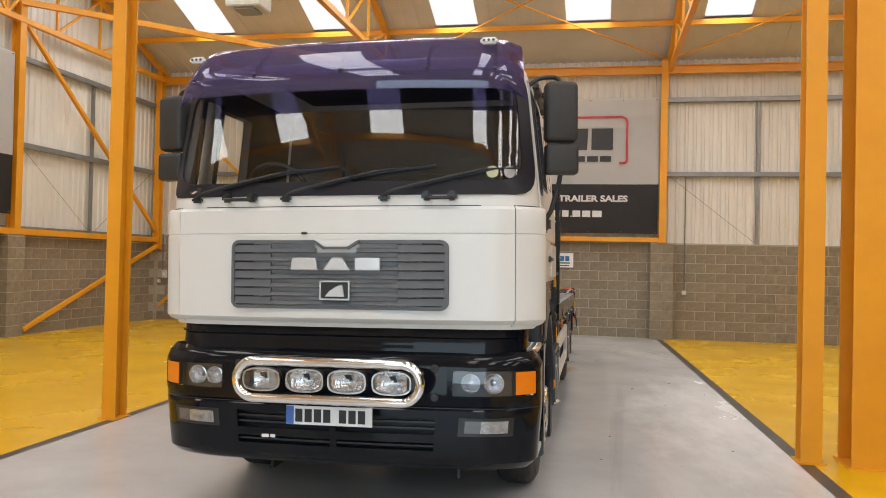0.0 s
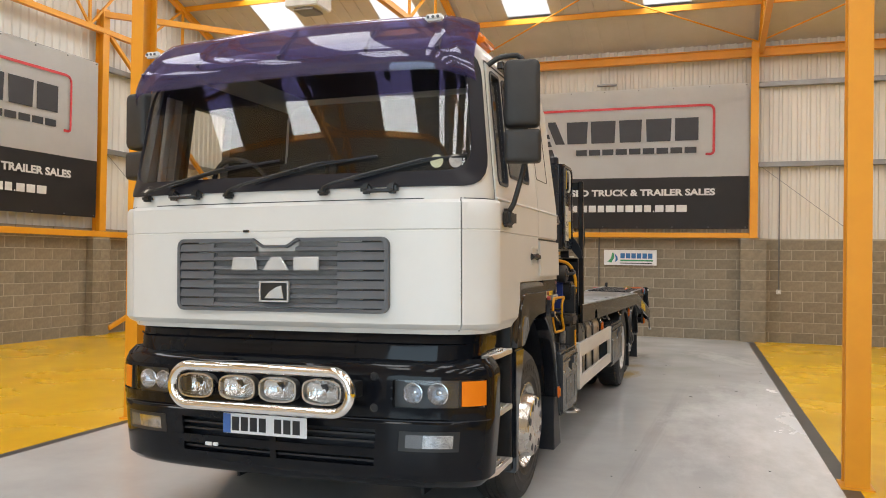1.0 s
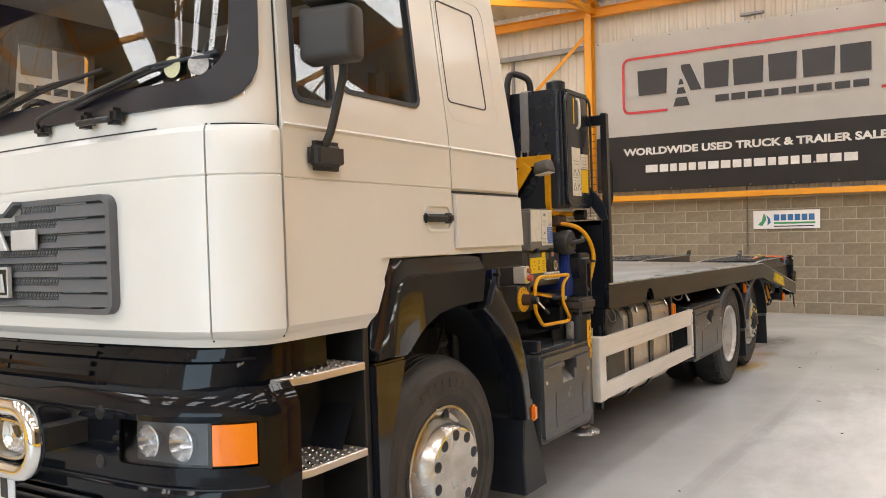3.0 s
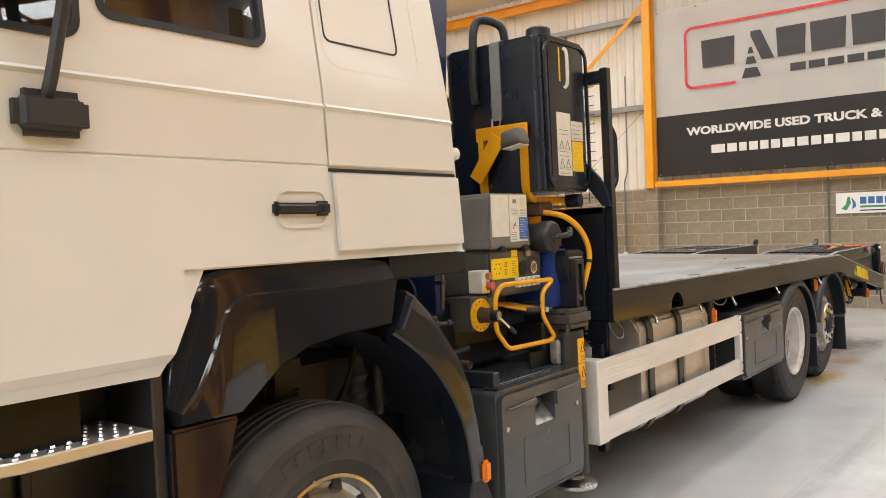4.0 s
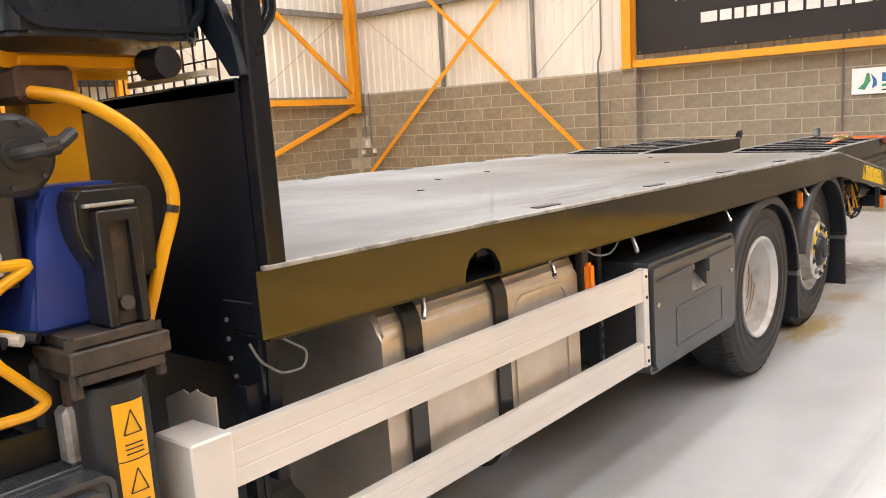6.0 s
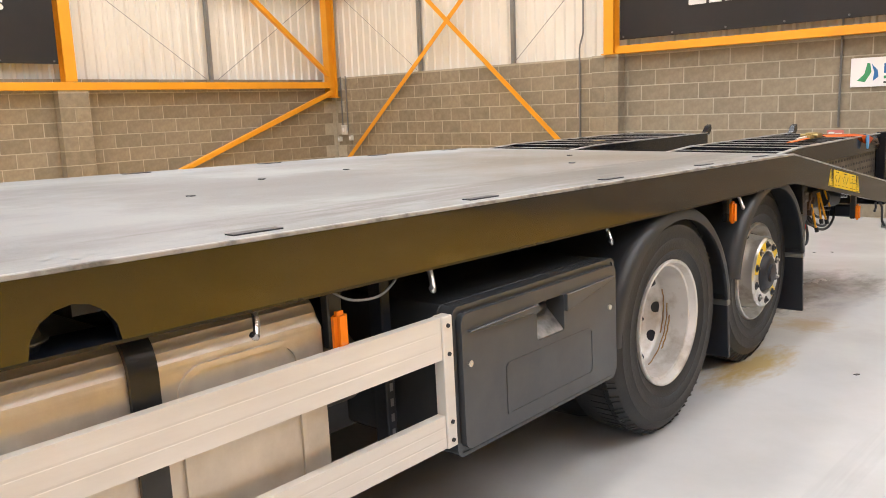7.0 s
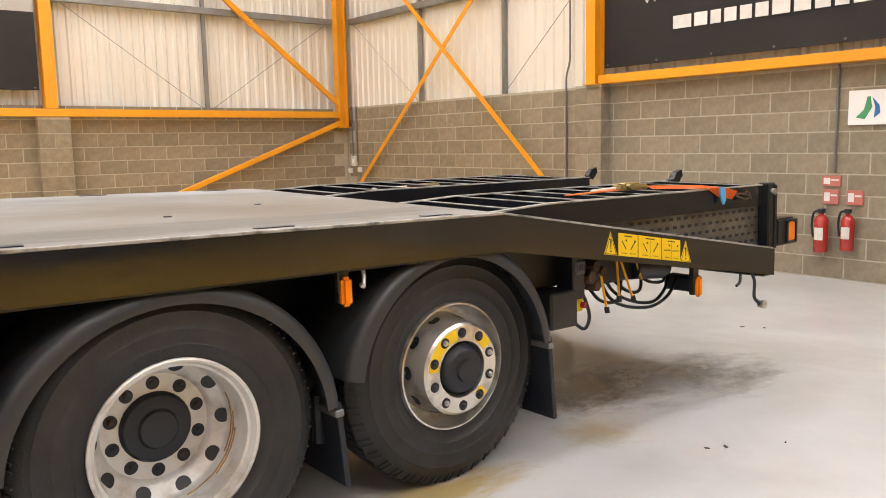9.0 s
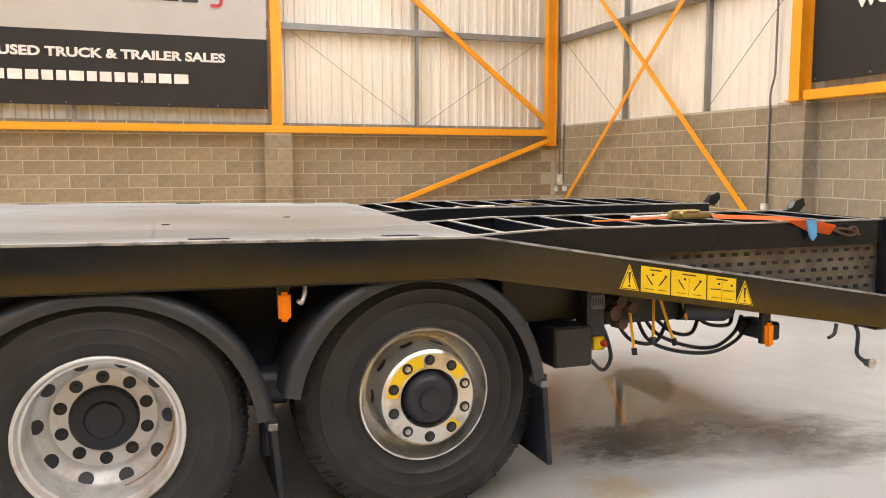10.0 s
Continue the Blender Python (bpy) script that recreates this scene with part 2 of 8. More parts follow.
M["girt"] = mat("girt", (0.30, 0.30, 0.30), (0.24, 0.24, 0.24), 0.45, 0.6, 3)
M["block"] = mat("block", (0.285, 0.24, 0.175), (0.215, 0.18, 0.13), 0.92, 0, 9, 0.4, 120, island=0.11)
M["mortar"] = mat("mortar", (0.46, 0.41, 0.325), (0.37, 0.33, 0.26), 0.95, 0, 12, 0.3, 90)
M["banner_grey"] = mat("banner_grey", (0.83, 0.815, 0.795), (0.78, 0.765, 0.745), 0.36, 0, 1.2, 0.08, 3)
M["banner_dark"] = mat("banner_dark", (0.045, 0.042, 0.044), (0.055, 0.05, 0.05), 0.45, 0, 1.2, 0.05, 3)
M["print_dark"] = mat("print_dark", (0.035, 0.035, 0.04), None, 0.5)
M["print_white"] = mat("print_white", (0.75, 0.74, 0.72), None, 0.5)
M["print_red"] = mat("print_red", (0.62, 0.05, 0.06), None, 0.5)
M["sign_green"] = mat("sign_green", (0.05, 0.30, 0.13), None, 0.5)
M["print_blue"] = mat("print_blue", (0.03, 0.16, 0.42), None, 0.5)
M["ext_red"] = mat("ext_red", (0.40, 0.022, 0.018), None, 0.25, coat=0.4)
M["notice_red"] = mat("notice_red", (0.52, 0.17, 0.14), (0.46, 0.14, 0.12), 0.5)
ms = bpy.data.materials.new("skylight_sheet")
ms.use_nodes = True
tn = ms.node_tree.nodes.new("ShaderNodeBsdfTranslucent")
tn.inputs[0].default_value = (0.93, 0.94, 0.95, 1)
ms.node_tree.links.new(tn.outputs[0], ms.node_tree.nodes["Material Output"].inputs["Surface"])
M["skylight_sheet"] = ms
# dark colour for floor out of view, chosen to darken reflections and bounce
M["apron"] = mat("apron", (0.07, 0.068, 0.065), (0.05, 0.048, 0.046), 0.8, 0, 3, 0.2, 80)
M["conduit"] = mat("conduit", (0.20, 0.20, 0.20), None, 0.4, 0.5)
M["switch_white"] = mat("switch_white", (0.65, 0.64, 0.60), None, 0.4)



def stain_or_light(m, centre, radii, turn, colour, strength, rough=None, amp=0.9, scale=2.5, edge=0.4):
    """Ragged-edged patch of colour on a floor or deck coat: spill, scuff or painted brightness."""
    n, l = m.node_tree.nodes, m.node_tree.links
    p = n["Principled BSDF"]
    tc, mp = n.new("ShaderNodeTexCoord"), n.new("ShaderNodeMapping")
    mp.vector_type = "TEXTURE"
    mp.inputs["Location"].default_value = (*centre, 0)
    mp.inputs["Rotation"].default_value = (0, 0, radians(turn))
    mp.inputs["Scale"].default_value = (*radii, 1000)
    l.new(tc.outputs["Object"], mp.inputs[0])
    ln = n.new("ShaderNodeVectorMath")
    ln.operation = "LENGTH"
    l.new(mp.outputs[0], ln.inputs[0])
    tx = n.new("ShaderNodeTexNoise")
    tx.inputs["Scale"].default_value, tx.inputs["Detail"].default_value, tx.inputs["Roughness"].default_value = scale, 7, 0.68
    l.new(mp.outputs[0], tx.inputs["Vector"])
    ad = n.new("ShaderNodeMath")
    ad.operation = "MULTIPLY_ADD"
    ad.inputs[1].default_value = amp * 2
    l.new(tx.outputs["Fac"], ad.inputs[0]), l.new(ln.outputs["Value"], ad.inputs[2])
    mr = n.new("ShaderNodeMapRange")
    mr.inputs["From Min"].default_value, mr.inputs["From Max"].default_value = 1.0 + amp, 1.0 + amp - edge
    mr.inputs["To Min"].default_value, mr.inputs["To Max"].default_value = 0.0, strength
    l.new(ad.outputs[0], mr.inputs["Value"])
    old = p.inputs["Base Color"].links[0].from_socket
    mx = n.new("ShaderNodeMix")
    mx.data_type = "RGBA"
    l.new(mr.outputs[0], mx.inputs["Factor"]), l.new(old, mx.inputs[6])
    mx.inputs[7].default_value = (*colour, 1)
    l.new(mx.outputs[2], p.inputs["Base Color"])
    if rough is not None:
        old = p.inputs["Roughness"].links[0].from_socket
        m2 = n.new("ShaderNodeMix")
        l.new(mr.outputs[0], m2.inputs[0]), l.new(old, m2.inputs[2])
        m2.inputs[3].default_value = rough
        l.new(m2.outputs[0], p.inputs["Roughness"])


stain_or_light(M["deck"], (0.4, 7.7), (1.7, 2.0), 0, (0.175, 0.145, 0.11), 0.85, None, 0.7, 2.6, 0.9)
stain_or_light(M["deck"], (0.2, 5.6), (0.9, 0.9), 0, (0.20, 0.195, 0.19), 0.7, None, 0.9, 2.2, 0.6)
stain_or_light(M["deck"], (0.95, 6.9), (0.25, 2.2), 2, (0.12, 0.11, 0.10), 0.6, None, 1.3, 4.0, 0.5)
stain_or_light(M["deck"], (-0.2, 8.1), (0.8, 0.3), 5, (0.20, 0.18, 0.15), 0.7, None, 0.9, 2.2, 0.5)
FG = M["floor_grey"]
stain_or_light(FG, (0.72, 10.25), (0.55, 1.05), -12, (0.135, 0.13, 0.125), 0.85, 0.3, 1.0, 2.2, 0.6)
stain_or_light(FG, (0.55, 9.75), (0.35, 0.5), 20, (0.06, 0.055, 0.05), 0.8, 0.25, 1.2, 3.0, 0.6)
stain_or_light(FG, (1.15, 8.2), (0.20, 0.55), -4, (0.44, 0.32, 0.12), 0.9, None, 0.9, 2.5, 0.7)
stain_or_light(FG, (1.12, 9.28), (0.28, 0.22), 30, (0.42, 0.32, 0.16), 0.6, None, 0.9, 2.0, 0.7)
stain_or_light(FG, (-0.22, 10.2), (0.30, 0.78), 46, (0.30, 0.29, 0.27), 0.95, 0.02, 0.25, 1.5, 0.15)
stain_or_light(FG, (1.9, 4.6), (0.10, 3.4), -2, (0.25, 0.25, 0.25), 0.35, 0.3, 0.9, 2.0, 0.8)
stain_or_light(FG, (2.45, 11.2), (0.5, 1.3), 25, (0.58, 0.58, 0.57), 0.6, 0.32, 1.1, 2.6, 0.8)
stain_or_light(FG, (1.25, 10.0), (0.45, 0.8), 35, (0.50, 0.53, 0.57), 0.6, 0.22, 1.1, 2.4, 0.8)
stain_or_light(FG, (1.0, 11.6), (1.5, 0.5), 20, (0.40, 0.39, 0.375), 0.6, 0.3, 1.1, 2.8, 0.8)
# broad pale patch: extra floor brightness put into the colour, mixed with scuffs
stain_or_light(FG, (3.4, 4.6), (1.5, 3.6), 4, (0.74, 0.75, 0.765), 0.95, 0.28, 0.8, 3.4, 0.8)
stain_or_light(FG, (2.3, 1.4), (0.25, 1.8), 8, (0.56, 0.56, 0.56), 0.5, 0.3, 1.1, 2.6, 0.8)

# ---- mesh helpers ----


def part(name, bm, material, parent=None, label="", smooth=0.6, m=None):
    """Links a bmesh as one mesh object, under a thing or part if given."""
    if m is not None:
        bm.transform(m)
    bmesh.ops.recalc_face_normals(bm, faces=bm.faces)
    me = bpy.data.meshes.new(name)
    bm.to_mesh(me)
    bm.free()
    me.materials.append(M[material])
    if smooth:
        me.shade_smooth()
        me.set_sharp_from_angle(angle=smooth)
    ob = new(name, me)
    if parent is not None:
        ob.parent = parent
    if label:
        tagged(ob, label)
    return ob


def thing(name, label, category, at=(0, 0, 0), group="", kind=""):
    ob = new(name)
    ob.location = at
    return tagged(ob, label, category, group, kind)


def bevel(bm, w, seg=1, geom=None):
    bmesh.ops.bevel(bm, geom=geom or bm.edges[:], offset=w, segments=seg, affect="EDGES", clamp_overlap=True)


def box(x0, x1, y0, y1, z0, z1, bev=0.0, seg=1, bm=None):
    own = bmesh.new()
    r = bmesh.ops.create_cube(own, size=1.0)
    for v in r["verts"]:
        v.co = Vector(((x0 + x1) / 2 + v.co.x * (x1 - x0), (y0 + y1) / 2 + v.co.y * (y1 - y0), (z0 + z1) / 2 + v.co.z * (z1 - z0)))
    if bev:
        bevel(own, bev, seg)
    return merge(bm, own)


def merge(bm, own):
    if bm is None:
        return own
    me = bpy.data.meshes.new("tmp")
    own.to_mesh(me)
    own.free()
    bm.from_mesh(me)
    bpy.data.meshes.remove(me)
    return bm


def prism(pts, axis, a, b, bev=0.0, seg=1, bm=None):
    """Polygon pushed along an axis; pts are the other two coordinates in x, y, z order."""
    own = bmesh.new()

    def put(p, d):
        c = list(p)
        c.insert("xyz".index(axis), d)
        return own.verts.new(c)
    lo, hi = [put(p, a) for p in pts], [put(p, b) for p in pts]
    own.faces.new(lo), own.faces.new(hi[::-1])
    for i in range(len(pts)):
        j = (i + 1) % len(pts)
        own.faces.new((lo[i], hi[i], hi[j], lo[j]))
    if bev:
        bevel(own, bev, seg)
    return merge(bm, own)


def ring(outer, inner, axis, a, b, bm=None, put=None):
    """Flat frame between two outlines of as many points."""
    own = bmesh.new()

    def at(p, d):
        if put:
            return own.verts.new(put(p, d))
        c = list(p)
        c.insert("xyz".index(axis), d)
        return own.verts.new(c)
    oa, ob_, ia, ib = [at(p, a) for p in outer], [at(p, b) for p in outer], [at(p, a) for p in inner], [at(p, b) for p in inner]
    n = len(outer)
    for i in range(n):
        j = (i + 1) % n
        for q in ((oa[i], oa[j], ia[j], ia[i]), (ob_[i], ob_[j], ib[j], ib[i]), (oa[i], oa[j], ob_[j], ob_[i]), (ia[i], ia[j], ib[j], ib[i])):
            own.faces.new(q)
    return merge(bm, own)


def rrect(x0, x1, y0, y1, r, n=5):
    pts = []
    for cx, cy, a0 in ((x1 - r, y1 - r, 0), (x0 + r, y1 - r, 90), (x0 + r, y0 + r, 180), (x1 - r, y0 + r, 270)):
        for k in range(n + 1):
            a = radians(a0 + 90 * k / n)
            pts.append((cx + r * math.cos(a), cy + r * math.sin(a)))
    return pts


def lathe(profile, axis, centre, n=40, bm=None):
    """profile: (along the axis, radius)."""
    own = bmesh.new()
    c = Vector(centre)
    ax = {"x": Vector((1, 0, 0)), "y": Vector((0, 1, 0)), "z": Vector((0, 0, 1))}[axis]
    u = Vector((0, 1, 0)) if axis == "x" else Vector((1, 0, 0))
    w = ax.cross(u)
    rows = []
    for d, r in profile:
        if r < 1e-5:
            rows.append([own.verts.new(c + ax * d)])
        else:
            rows.append([own.verts.new(c + ax * d + (u * math.cos(t) + w * math.sin(t)) * r) for t in (2 * math.pi * k / n for k in range(n))])
    for A, B in zip(rows, rows[1:]):
        for k in range(n):
            q = [A[k % len(A)], A[(k + 1) % len(A)], B[(k + 1) % len(B)], B[k % len(B)]]
            q = list(dict.fromkeys(q))
            if len(q) > 2:
                own.faces.new(q)
    return merge(bm, own)


def cyl(p, q, r, n=16, bm=None, r2=None):
    p, q = Vector(p), Vector(q)
    own = bmesh.new()
    bmesh.ops.create_cone(own, cap_ends=True, segments=n, radius1=r, radius2=r if r2 is None else r2, depth=(q - p).length)
    own.transform(Matrix.Translation((p + q) / 2) @ (q - p).to_track_quat("Z", "Y").to_matrix().to_4x4())
    return merge(bm, own)


def beam(p, q, w, h, up=(0, 0, 1), bev=0.004, bm=None):
    """Square bar from p to q, w across and h along up."""
    p, q = Vector(p), Vector(q)
    d = (q - p).normalized()
    s = d.cross(Vector(up)).normalized()
    t = s.cross(d)
    own = bmesh.new()
    r = bmesh.ops.create_cube(own, size=1.0)
    L = (q - p).length
    for v in r["verts"]:
        v.co = (p + q) / 2 + d * (v.co.x * L) + s * (v.co.y * w) + t * (v.co.z * h)
    if bev:
        bevel(own, bev)
    return merge(bm, own)


def isection(p, q, w, h, up, bm=None, tf=0.018):
    p, q, up = Vector(p), Vector(q), Vector(up)
    bm = beam(p + up * (h / 2 - tf / 2), q + up * (h / 2 - tf / 2), w, tf, up, 0, bm)
    bm = beam(p - up * (h / 2 - tf / 2), q - up * (h / 2 - tf / 2), w, tf, up, 0, bm)
    return beam(p, q, 0.014, h - 2 * tf, up, 0, bm)


def tube(pts, r, n=10, closed=False, bm=None, curve=True, res=6):
    """Round bar along points, smoothed as a Catmull-Rom curve."""
    P = [Vector(p) for p in pts]
    if curve and len(P) > 2:
        Q, N = [], len(P)
        for i in range(N if closed else N - 1):
            a = P[(i - 1) % N] if closed or i else P[0]
            b, c = P[i], P[(i + 1) % N]
            d = P[(i + 2) % N] if closed or i < N - 2 else P[-1]
            for k in range(res):
                t = k / res
                Q.append(0.5 * (2 * b + (c - a) * t + (2 * a - 5 * b + 4 * c - d) * t * t + (3 * b - a - 3 * c + d) * t ** 3))
        if not closed:
            Q.append(P[-1])
        P = Q
    own = bmesh.new()
    rows, N = [], len(P)
    nrm = None
    for i in range(N):
        d = (P[(i + 1) % N] - P[i - 1]) if closed or 0 < i < N - 1 else (P[1] - P[0] if i == 0 else P[-1] - P[-2])
        d.normalize()
        if nrm is None:
            nrm = d.orthogonal().normalized()
        nrm = (nrm - d * nrm.dot(d)).normalized()
        b = d.cross(nrm)
        rows.append([own.verts.new(P[i] + (nrm * math.cos(a) + b * math.sin(a)) * r) for a in (2 * math.pi * k / n for k in range(n))])
    for i in range(N if closed else N - 1):
        A, B = rows[i], rows[(i + 1) % N]
        off = 0
        if closed and i == N - 1:
            off = min(range(n), key=lambda o: (A[0].co - B[o].co).length)
        for k in range(n):
            own.faces.new((A[k], A[(k + 1) % n], B[(k + 1 + off) % n], B[(k + off) % n]))
    if not closed:
        own.faces.new(rows[0][::-1]), own.faces.new(rows[-1])
    return merge(bm, own)


def bent(pts, r, n=10, closed=False, rad=0.06, bm=None):
    """Round bar with straight runs and rounded bends."""
    P = [Vector(p) for p in pts]
    N, Q = len(P), []
    for i in range(N):
        if not closed and i in (0, N - 1):
            Q.append(P[i])
            continue
        a, b, c = P[i - 1], P[i], P[(i + 1) % N]
        k = min(rad, (a - b).length * 0.45, (c - b).length * 0.45)
        s, e = b + (a - b).normalized() * k, b + (c - b).normalized() * k
        for j in range(6):
            t = j / 5
            Q.append(s * (1 - t) ** 2 + b * 2 * t * (1 - t) + e * t * t)
    return tube(Q, r, n, closed, bm, curve=False)


def text_part(body, size, material, parent, m, name="lettering", width=None, depth=0.002, bold=0.0):
    cu = bpy.data.curves.new(name, "FONT")
    cu.body, cu.size, cu.extrude, cu.align_x = body, size, depth, "LEFT"
    cu.resolution_u = 3
    cu.offset = bold
    ob = bpy.data.objects.new("tmp", cu)
    scene.collection.objects.link(ob)
    bpy.context.view_layer.update()
    me = bpy.data.meshes.new_from_object(ob.evaluated_get(bpy.context.evaluated_depsgraph_get()))
    bpy.data.objects.remove(ob)
    xs = [v.co.x for v in me.vertices]
    k = width / (max(xs) - min(xs)) if width else 1
    for v in me.vertices:
        v.co.x = (v.co.x - min(xs)) * k
    me.transform(m)
    me.materials.clear()
    me.materials.append(M[material])
    me.name = name
    o = new(name, me)
    o.parent = parent
    return o

# ---- the hall ----

Y0, Y1 = -9.3, 14.75


def floor_piece(name, edges, material, label):
    (xa0, xa1), (xb0, xb1) = edges
    bm = prism([(xa0, Y0), (xb0, Y0), (xb1, Y1), (xa1, Y1)], "z", -0.1, 0.0)
    return tagged(part(name, bm, material, smooth=0), label, "floor", kind="structure")


LW = lambda y: -3.10 - 0.026 * y
RW = lambda y: 3.45 - 0.0285 * y
YA = -5.9
# out-of-view strip added dark so the black bumper reflects less light
tagged(part("floor_apron", prism([(LW(Y0), Y0), (RW(Y0), Y0), (RW(YA), YA), (LW(YA), YA)], "z", -0.1, 0.0), "apron", smooth=0), "unseen floor strip at the south end, made dark to deepen bumper reflections", "floor", kind="structure")
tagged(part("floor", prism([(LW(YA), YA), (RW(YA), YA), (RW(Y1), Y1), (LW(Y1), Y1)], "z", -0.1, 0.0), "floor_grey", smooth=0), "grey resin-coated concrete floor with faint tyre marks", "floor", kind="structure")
floor_piece("floor_stripe_1", ((LW(Y0) - 0.11, LW(Y1) - 0.11), (LW(Y0), LW(Y1))), "stripe", "black painted line between grey and yellow floor")
floor_piece("floor_stripe_2", ((RW(Y0), RW(Y1)), (RW(Y0) + 0.13, RW(Y1) + 0.13)), "stripe", "black painted line between grey and yellow floor")
floor_piece("floor_yellow_1", ((XW, XW), (LW(Y0) - 0.11, LW(Y1) - 0.11)), "floor_yellow", "glossy yellow resin-coated floor along the wall")
# beyond XD the unseen floor is made dark to limit yellow reflections and bounce
XD = 13.6
floor_piece("floor_yellow_2", ((RW(Y0) + 0.13, RW(Y1) + 0.13), (XD, XD)), "floor_yellow", "glossy yellow resin-coated floor bay")
floor_piece("floor_dark", ((XD, XD), (XE, XE)), "apron", "unseen far floor, made dark to shape reflections in the black paint")


def sheeting(name, p, q, z0, z1, inward, material="sheet_white", pitch=0.19, deep=0.028):
    """Upright profiled sheet from p to q in plan."""
    p, q, n = Vector((*p, 0)), Vector((*q, 0)), Vector((*inward, 0))
    L = (q - p).length
    d = (q - p) / L
    bm = bmesh.new()
    prof, s = [], 0.0
    while s < L:
        for a, h in ((0, 0), (0.50, 0), (0.62, 1), (0.88, 1)):
            prof.append((min(L, s + a * pitch), h * deep))
        s += pitch
    prof.append((L, 0))
    lo = [bm.verts.new(p + d * s + n * h + Vector((0, 0, z0))) for s, h in prof]
    hi = [bm.verts.new(p + d * s + n * h + Vector((0, 0, z1))) for s, h in prof]
    for i in range(len(prof) - 1):
        bm.faces.new((lo[i], lo[i + 1], hi[i + 1], hi[i]))
    back = [bm.verts.new(v) for v in (p - n * 0.05 + Vector((0, 0, z0)), q - n * 0.05 + Vector((0, 0, z0)), q - n * 0.05 + Vector((0, 0, z1)), p - n * 0.05 + Vector((0, 0, z1)))]
    bm.faces.new(back)
    return part(name, bm, material, smooth=0)


TOPB = 2.28
tagged(sheeting("wall_north", (XW, 14.86), (XE, 14.86), TOPB, 9.0, (0, -1)), "white profiled steel wall sheeting above blockwork", "wall", kind="structure")
tagged(sheeting("wall_west", (XW - 0.03, Y0), (XW - 0.03, 14.86), TOPB - 0.1, 9.2, (1, 0)), "white profiled steel wall sheeting above blockwork", "wall", kind="structure")
# the east wall is out of view; dark so black paint reflects less
tagged(sheeting("wall_east", (XE, Y0), (XE, 14.9), 0, 9.2, (-1, 0), pitch=0.4, material="sheet_dark"), "unseen closing wall of profiled sheeting, made dark to shape reflections", "wall", kind="structure")
for nm, xa, xb, za in (("wall_south", XW, -1.95, 0), ("wall_south_2", 3.95, XE, 0), ("wall_south_3", -1.95, 3.95, 4.7)):
    tagged(sheeting(nm, (xa, Y0), (xb, Y0), za, 9.2, (0, 1), pitch=0.4), "white profiled steel wall sheeting beside an assumed doorway, out of view", "wall", kind="structure")

# blockwork base walls: mortar core, blocks laid in half bond
base_n = tagged(part("blockwork_north", box(XW, XE, 14.760, 15.0, 0, TOPB), "mortar", smooth=0), "grey-brown concrete block wall in running bond", "wall", kind="structure")
base_w = tagged(part("blockwork_west", box(XW - 0.25, XW + 0.084, Y0, 14.75, 0, TOPB - 0.1), "mortar", smooth=0), "grey-brown concrete block wall in running bond", "wall", kind="structure")

# roof: profiled sheets on two pitched bays with openings for the rooflights
bm = bmesh.new()
for hi, lo in zip(VALLEYS, VALLEYS[1:]):
    mid = (hi + lo) / 2
    for a, b in ((hi, mid), (mid, lo)):
        strip = [(ya, yb) for ya, yb in SKY_Y if min(a, b) < ya < max(a, b)]
        ya, yb = strip[0]
        xs = [XW]
        for x in SKY_X:
            xs += [x - 0.5, x + 0.5]
        xs.append(XE)
        top, bot = (a, b) if a > b else (b, a)
        rows = [top, max(ya, yb), min(ya, yb), bot]
        for r0, r1 in zip(rows, rows[1:]):
            for i, (xa, xb) in enumerate(zip(xs, xs[1:])):
                if i % 2 and r0 == rows[1]:
                    continue
                q = [(xa, r0, roof_z(r0 - 1e-6) + 0.06), (xb, r0, roof_z(r0 - 1e-6) + 0.06), (xb, r1, roof_z(r1 + 1e-6) + 0.06), (xa, r1, roof_z(r1 + 1e-6) + 0.06)]
                bm.faces.new([bm.verts.new(v) for v in q])
                bm.faces.new([bm.verts.new((v[0], v[1], v[2] + 0.08)) for v in q])
        # shallow sheet ribs down the slope
        x = XW + 0.25
        while x < XE:
            if all(abs(x - s) > 0.56 for s in SKY_X):
                beam((x, top - 0.01, roof_z(top - 1e-6) + 0.052), (x, bot + 0.01, roof_z(bot + 1e-6) + 0.052), 0.035, 0.02, (0, 0, 1), 0, bm)
            x += 0.333
tagged(part("ceiling", bm, "roof_sheet", smooth=0), "beige profiled roof sheeting on a pitched roof", "ceiling", kind="structure")
for ya, yb in SKY_Y:
    for x in SKY_X:
        q = [(x - 0.5, ya, roof_z(ya) + 0.09), (x + 0.5, ya, roof_z(ya) + 0.09), (x + 0.5, yb, roof_z(yb) + 0.09), (x - 0.5, yb, roof_z(yb) + 0.09)]
        bm = bmesh.new()
        bm.faces.new([bm.verts.new(v) for v in q])
        ob = tagged(part("rooflight", bm, "skylight_sheet", smooth=0), "bright translucent rooflight sheet in the roof", "skylight", "rooflights", "structure")

# steel frame


def column(name, x, y, w, h, z1, label, group="columns", z0=0.0):
    """I-section upright, flanges facing y."""
    ob = thing(name, label, "column", (x, y, z0), group, "structure")
    part("shaft", isection((0, 0, 0.012), (0, 0, z1 - z0), w, h, (0, 1, 0)), "orange_steel", ob, smooth=0)
    part("base_plate", box(-w / 2 - 0.03, w / 2 + 0.03, -h / 2 - 0.03, h / 2 + 0.03, 0.0, 0.014), "orange_steel", ob, smooth=0)
    return ob


for x in (-3.47, 3.13, 9.65):
    column("steel_column", x, 14.60, 0.16, 0.20, EAVES, "orange-painted steel column on a block pier", z0=TOPB)
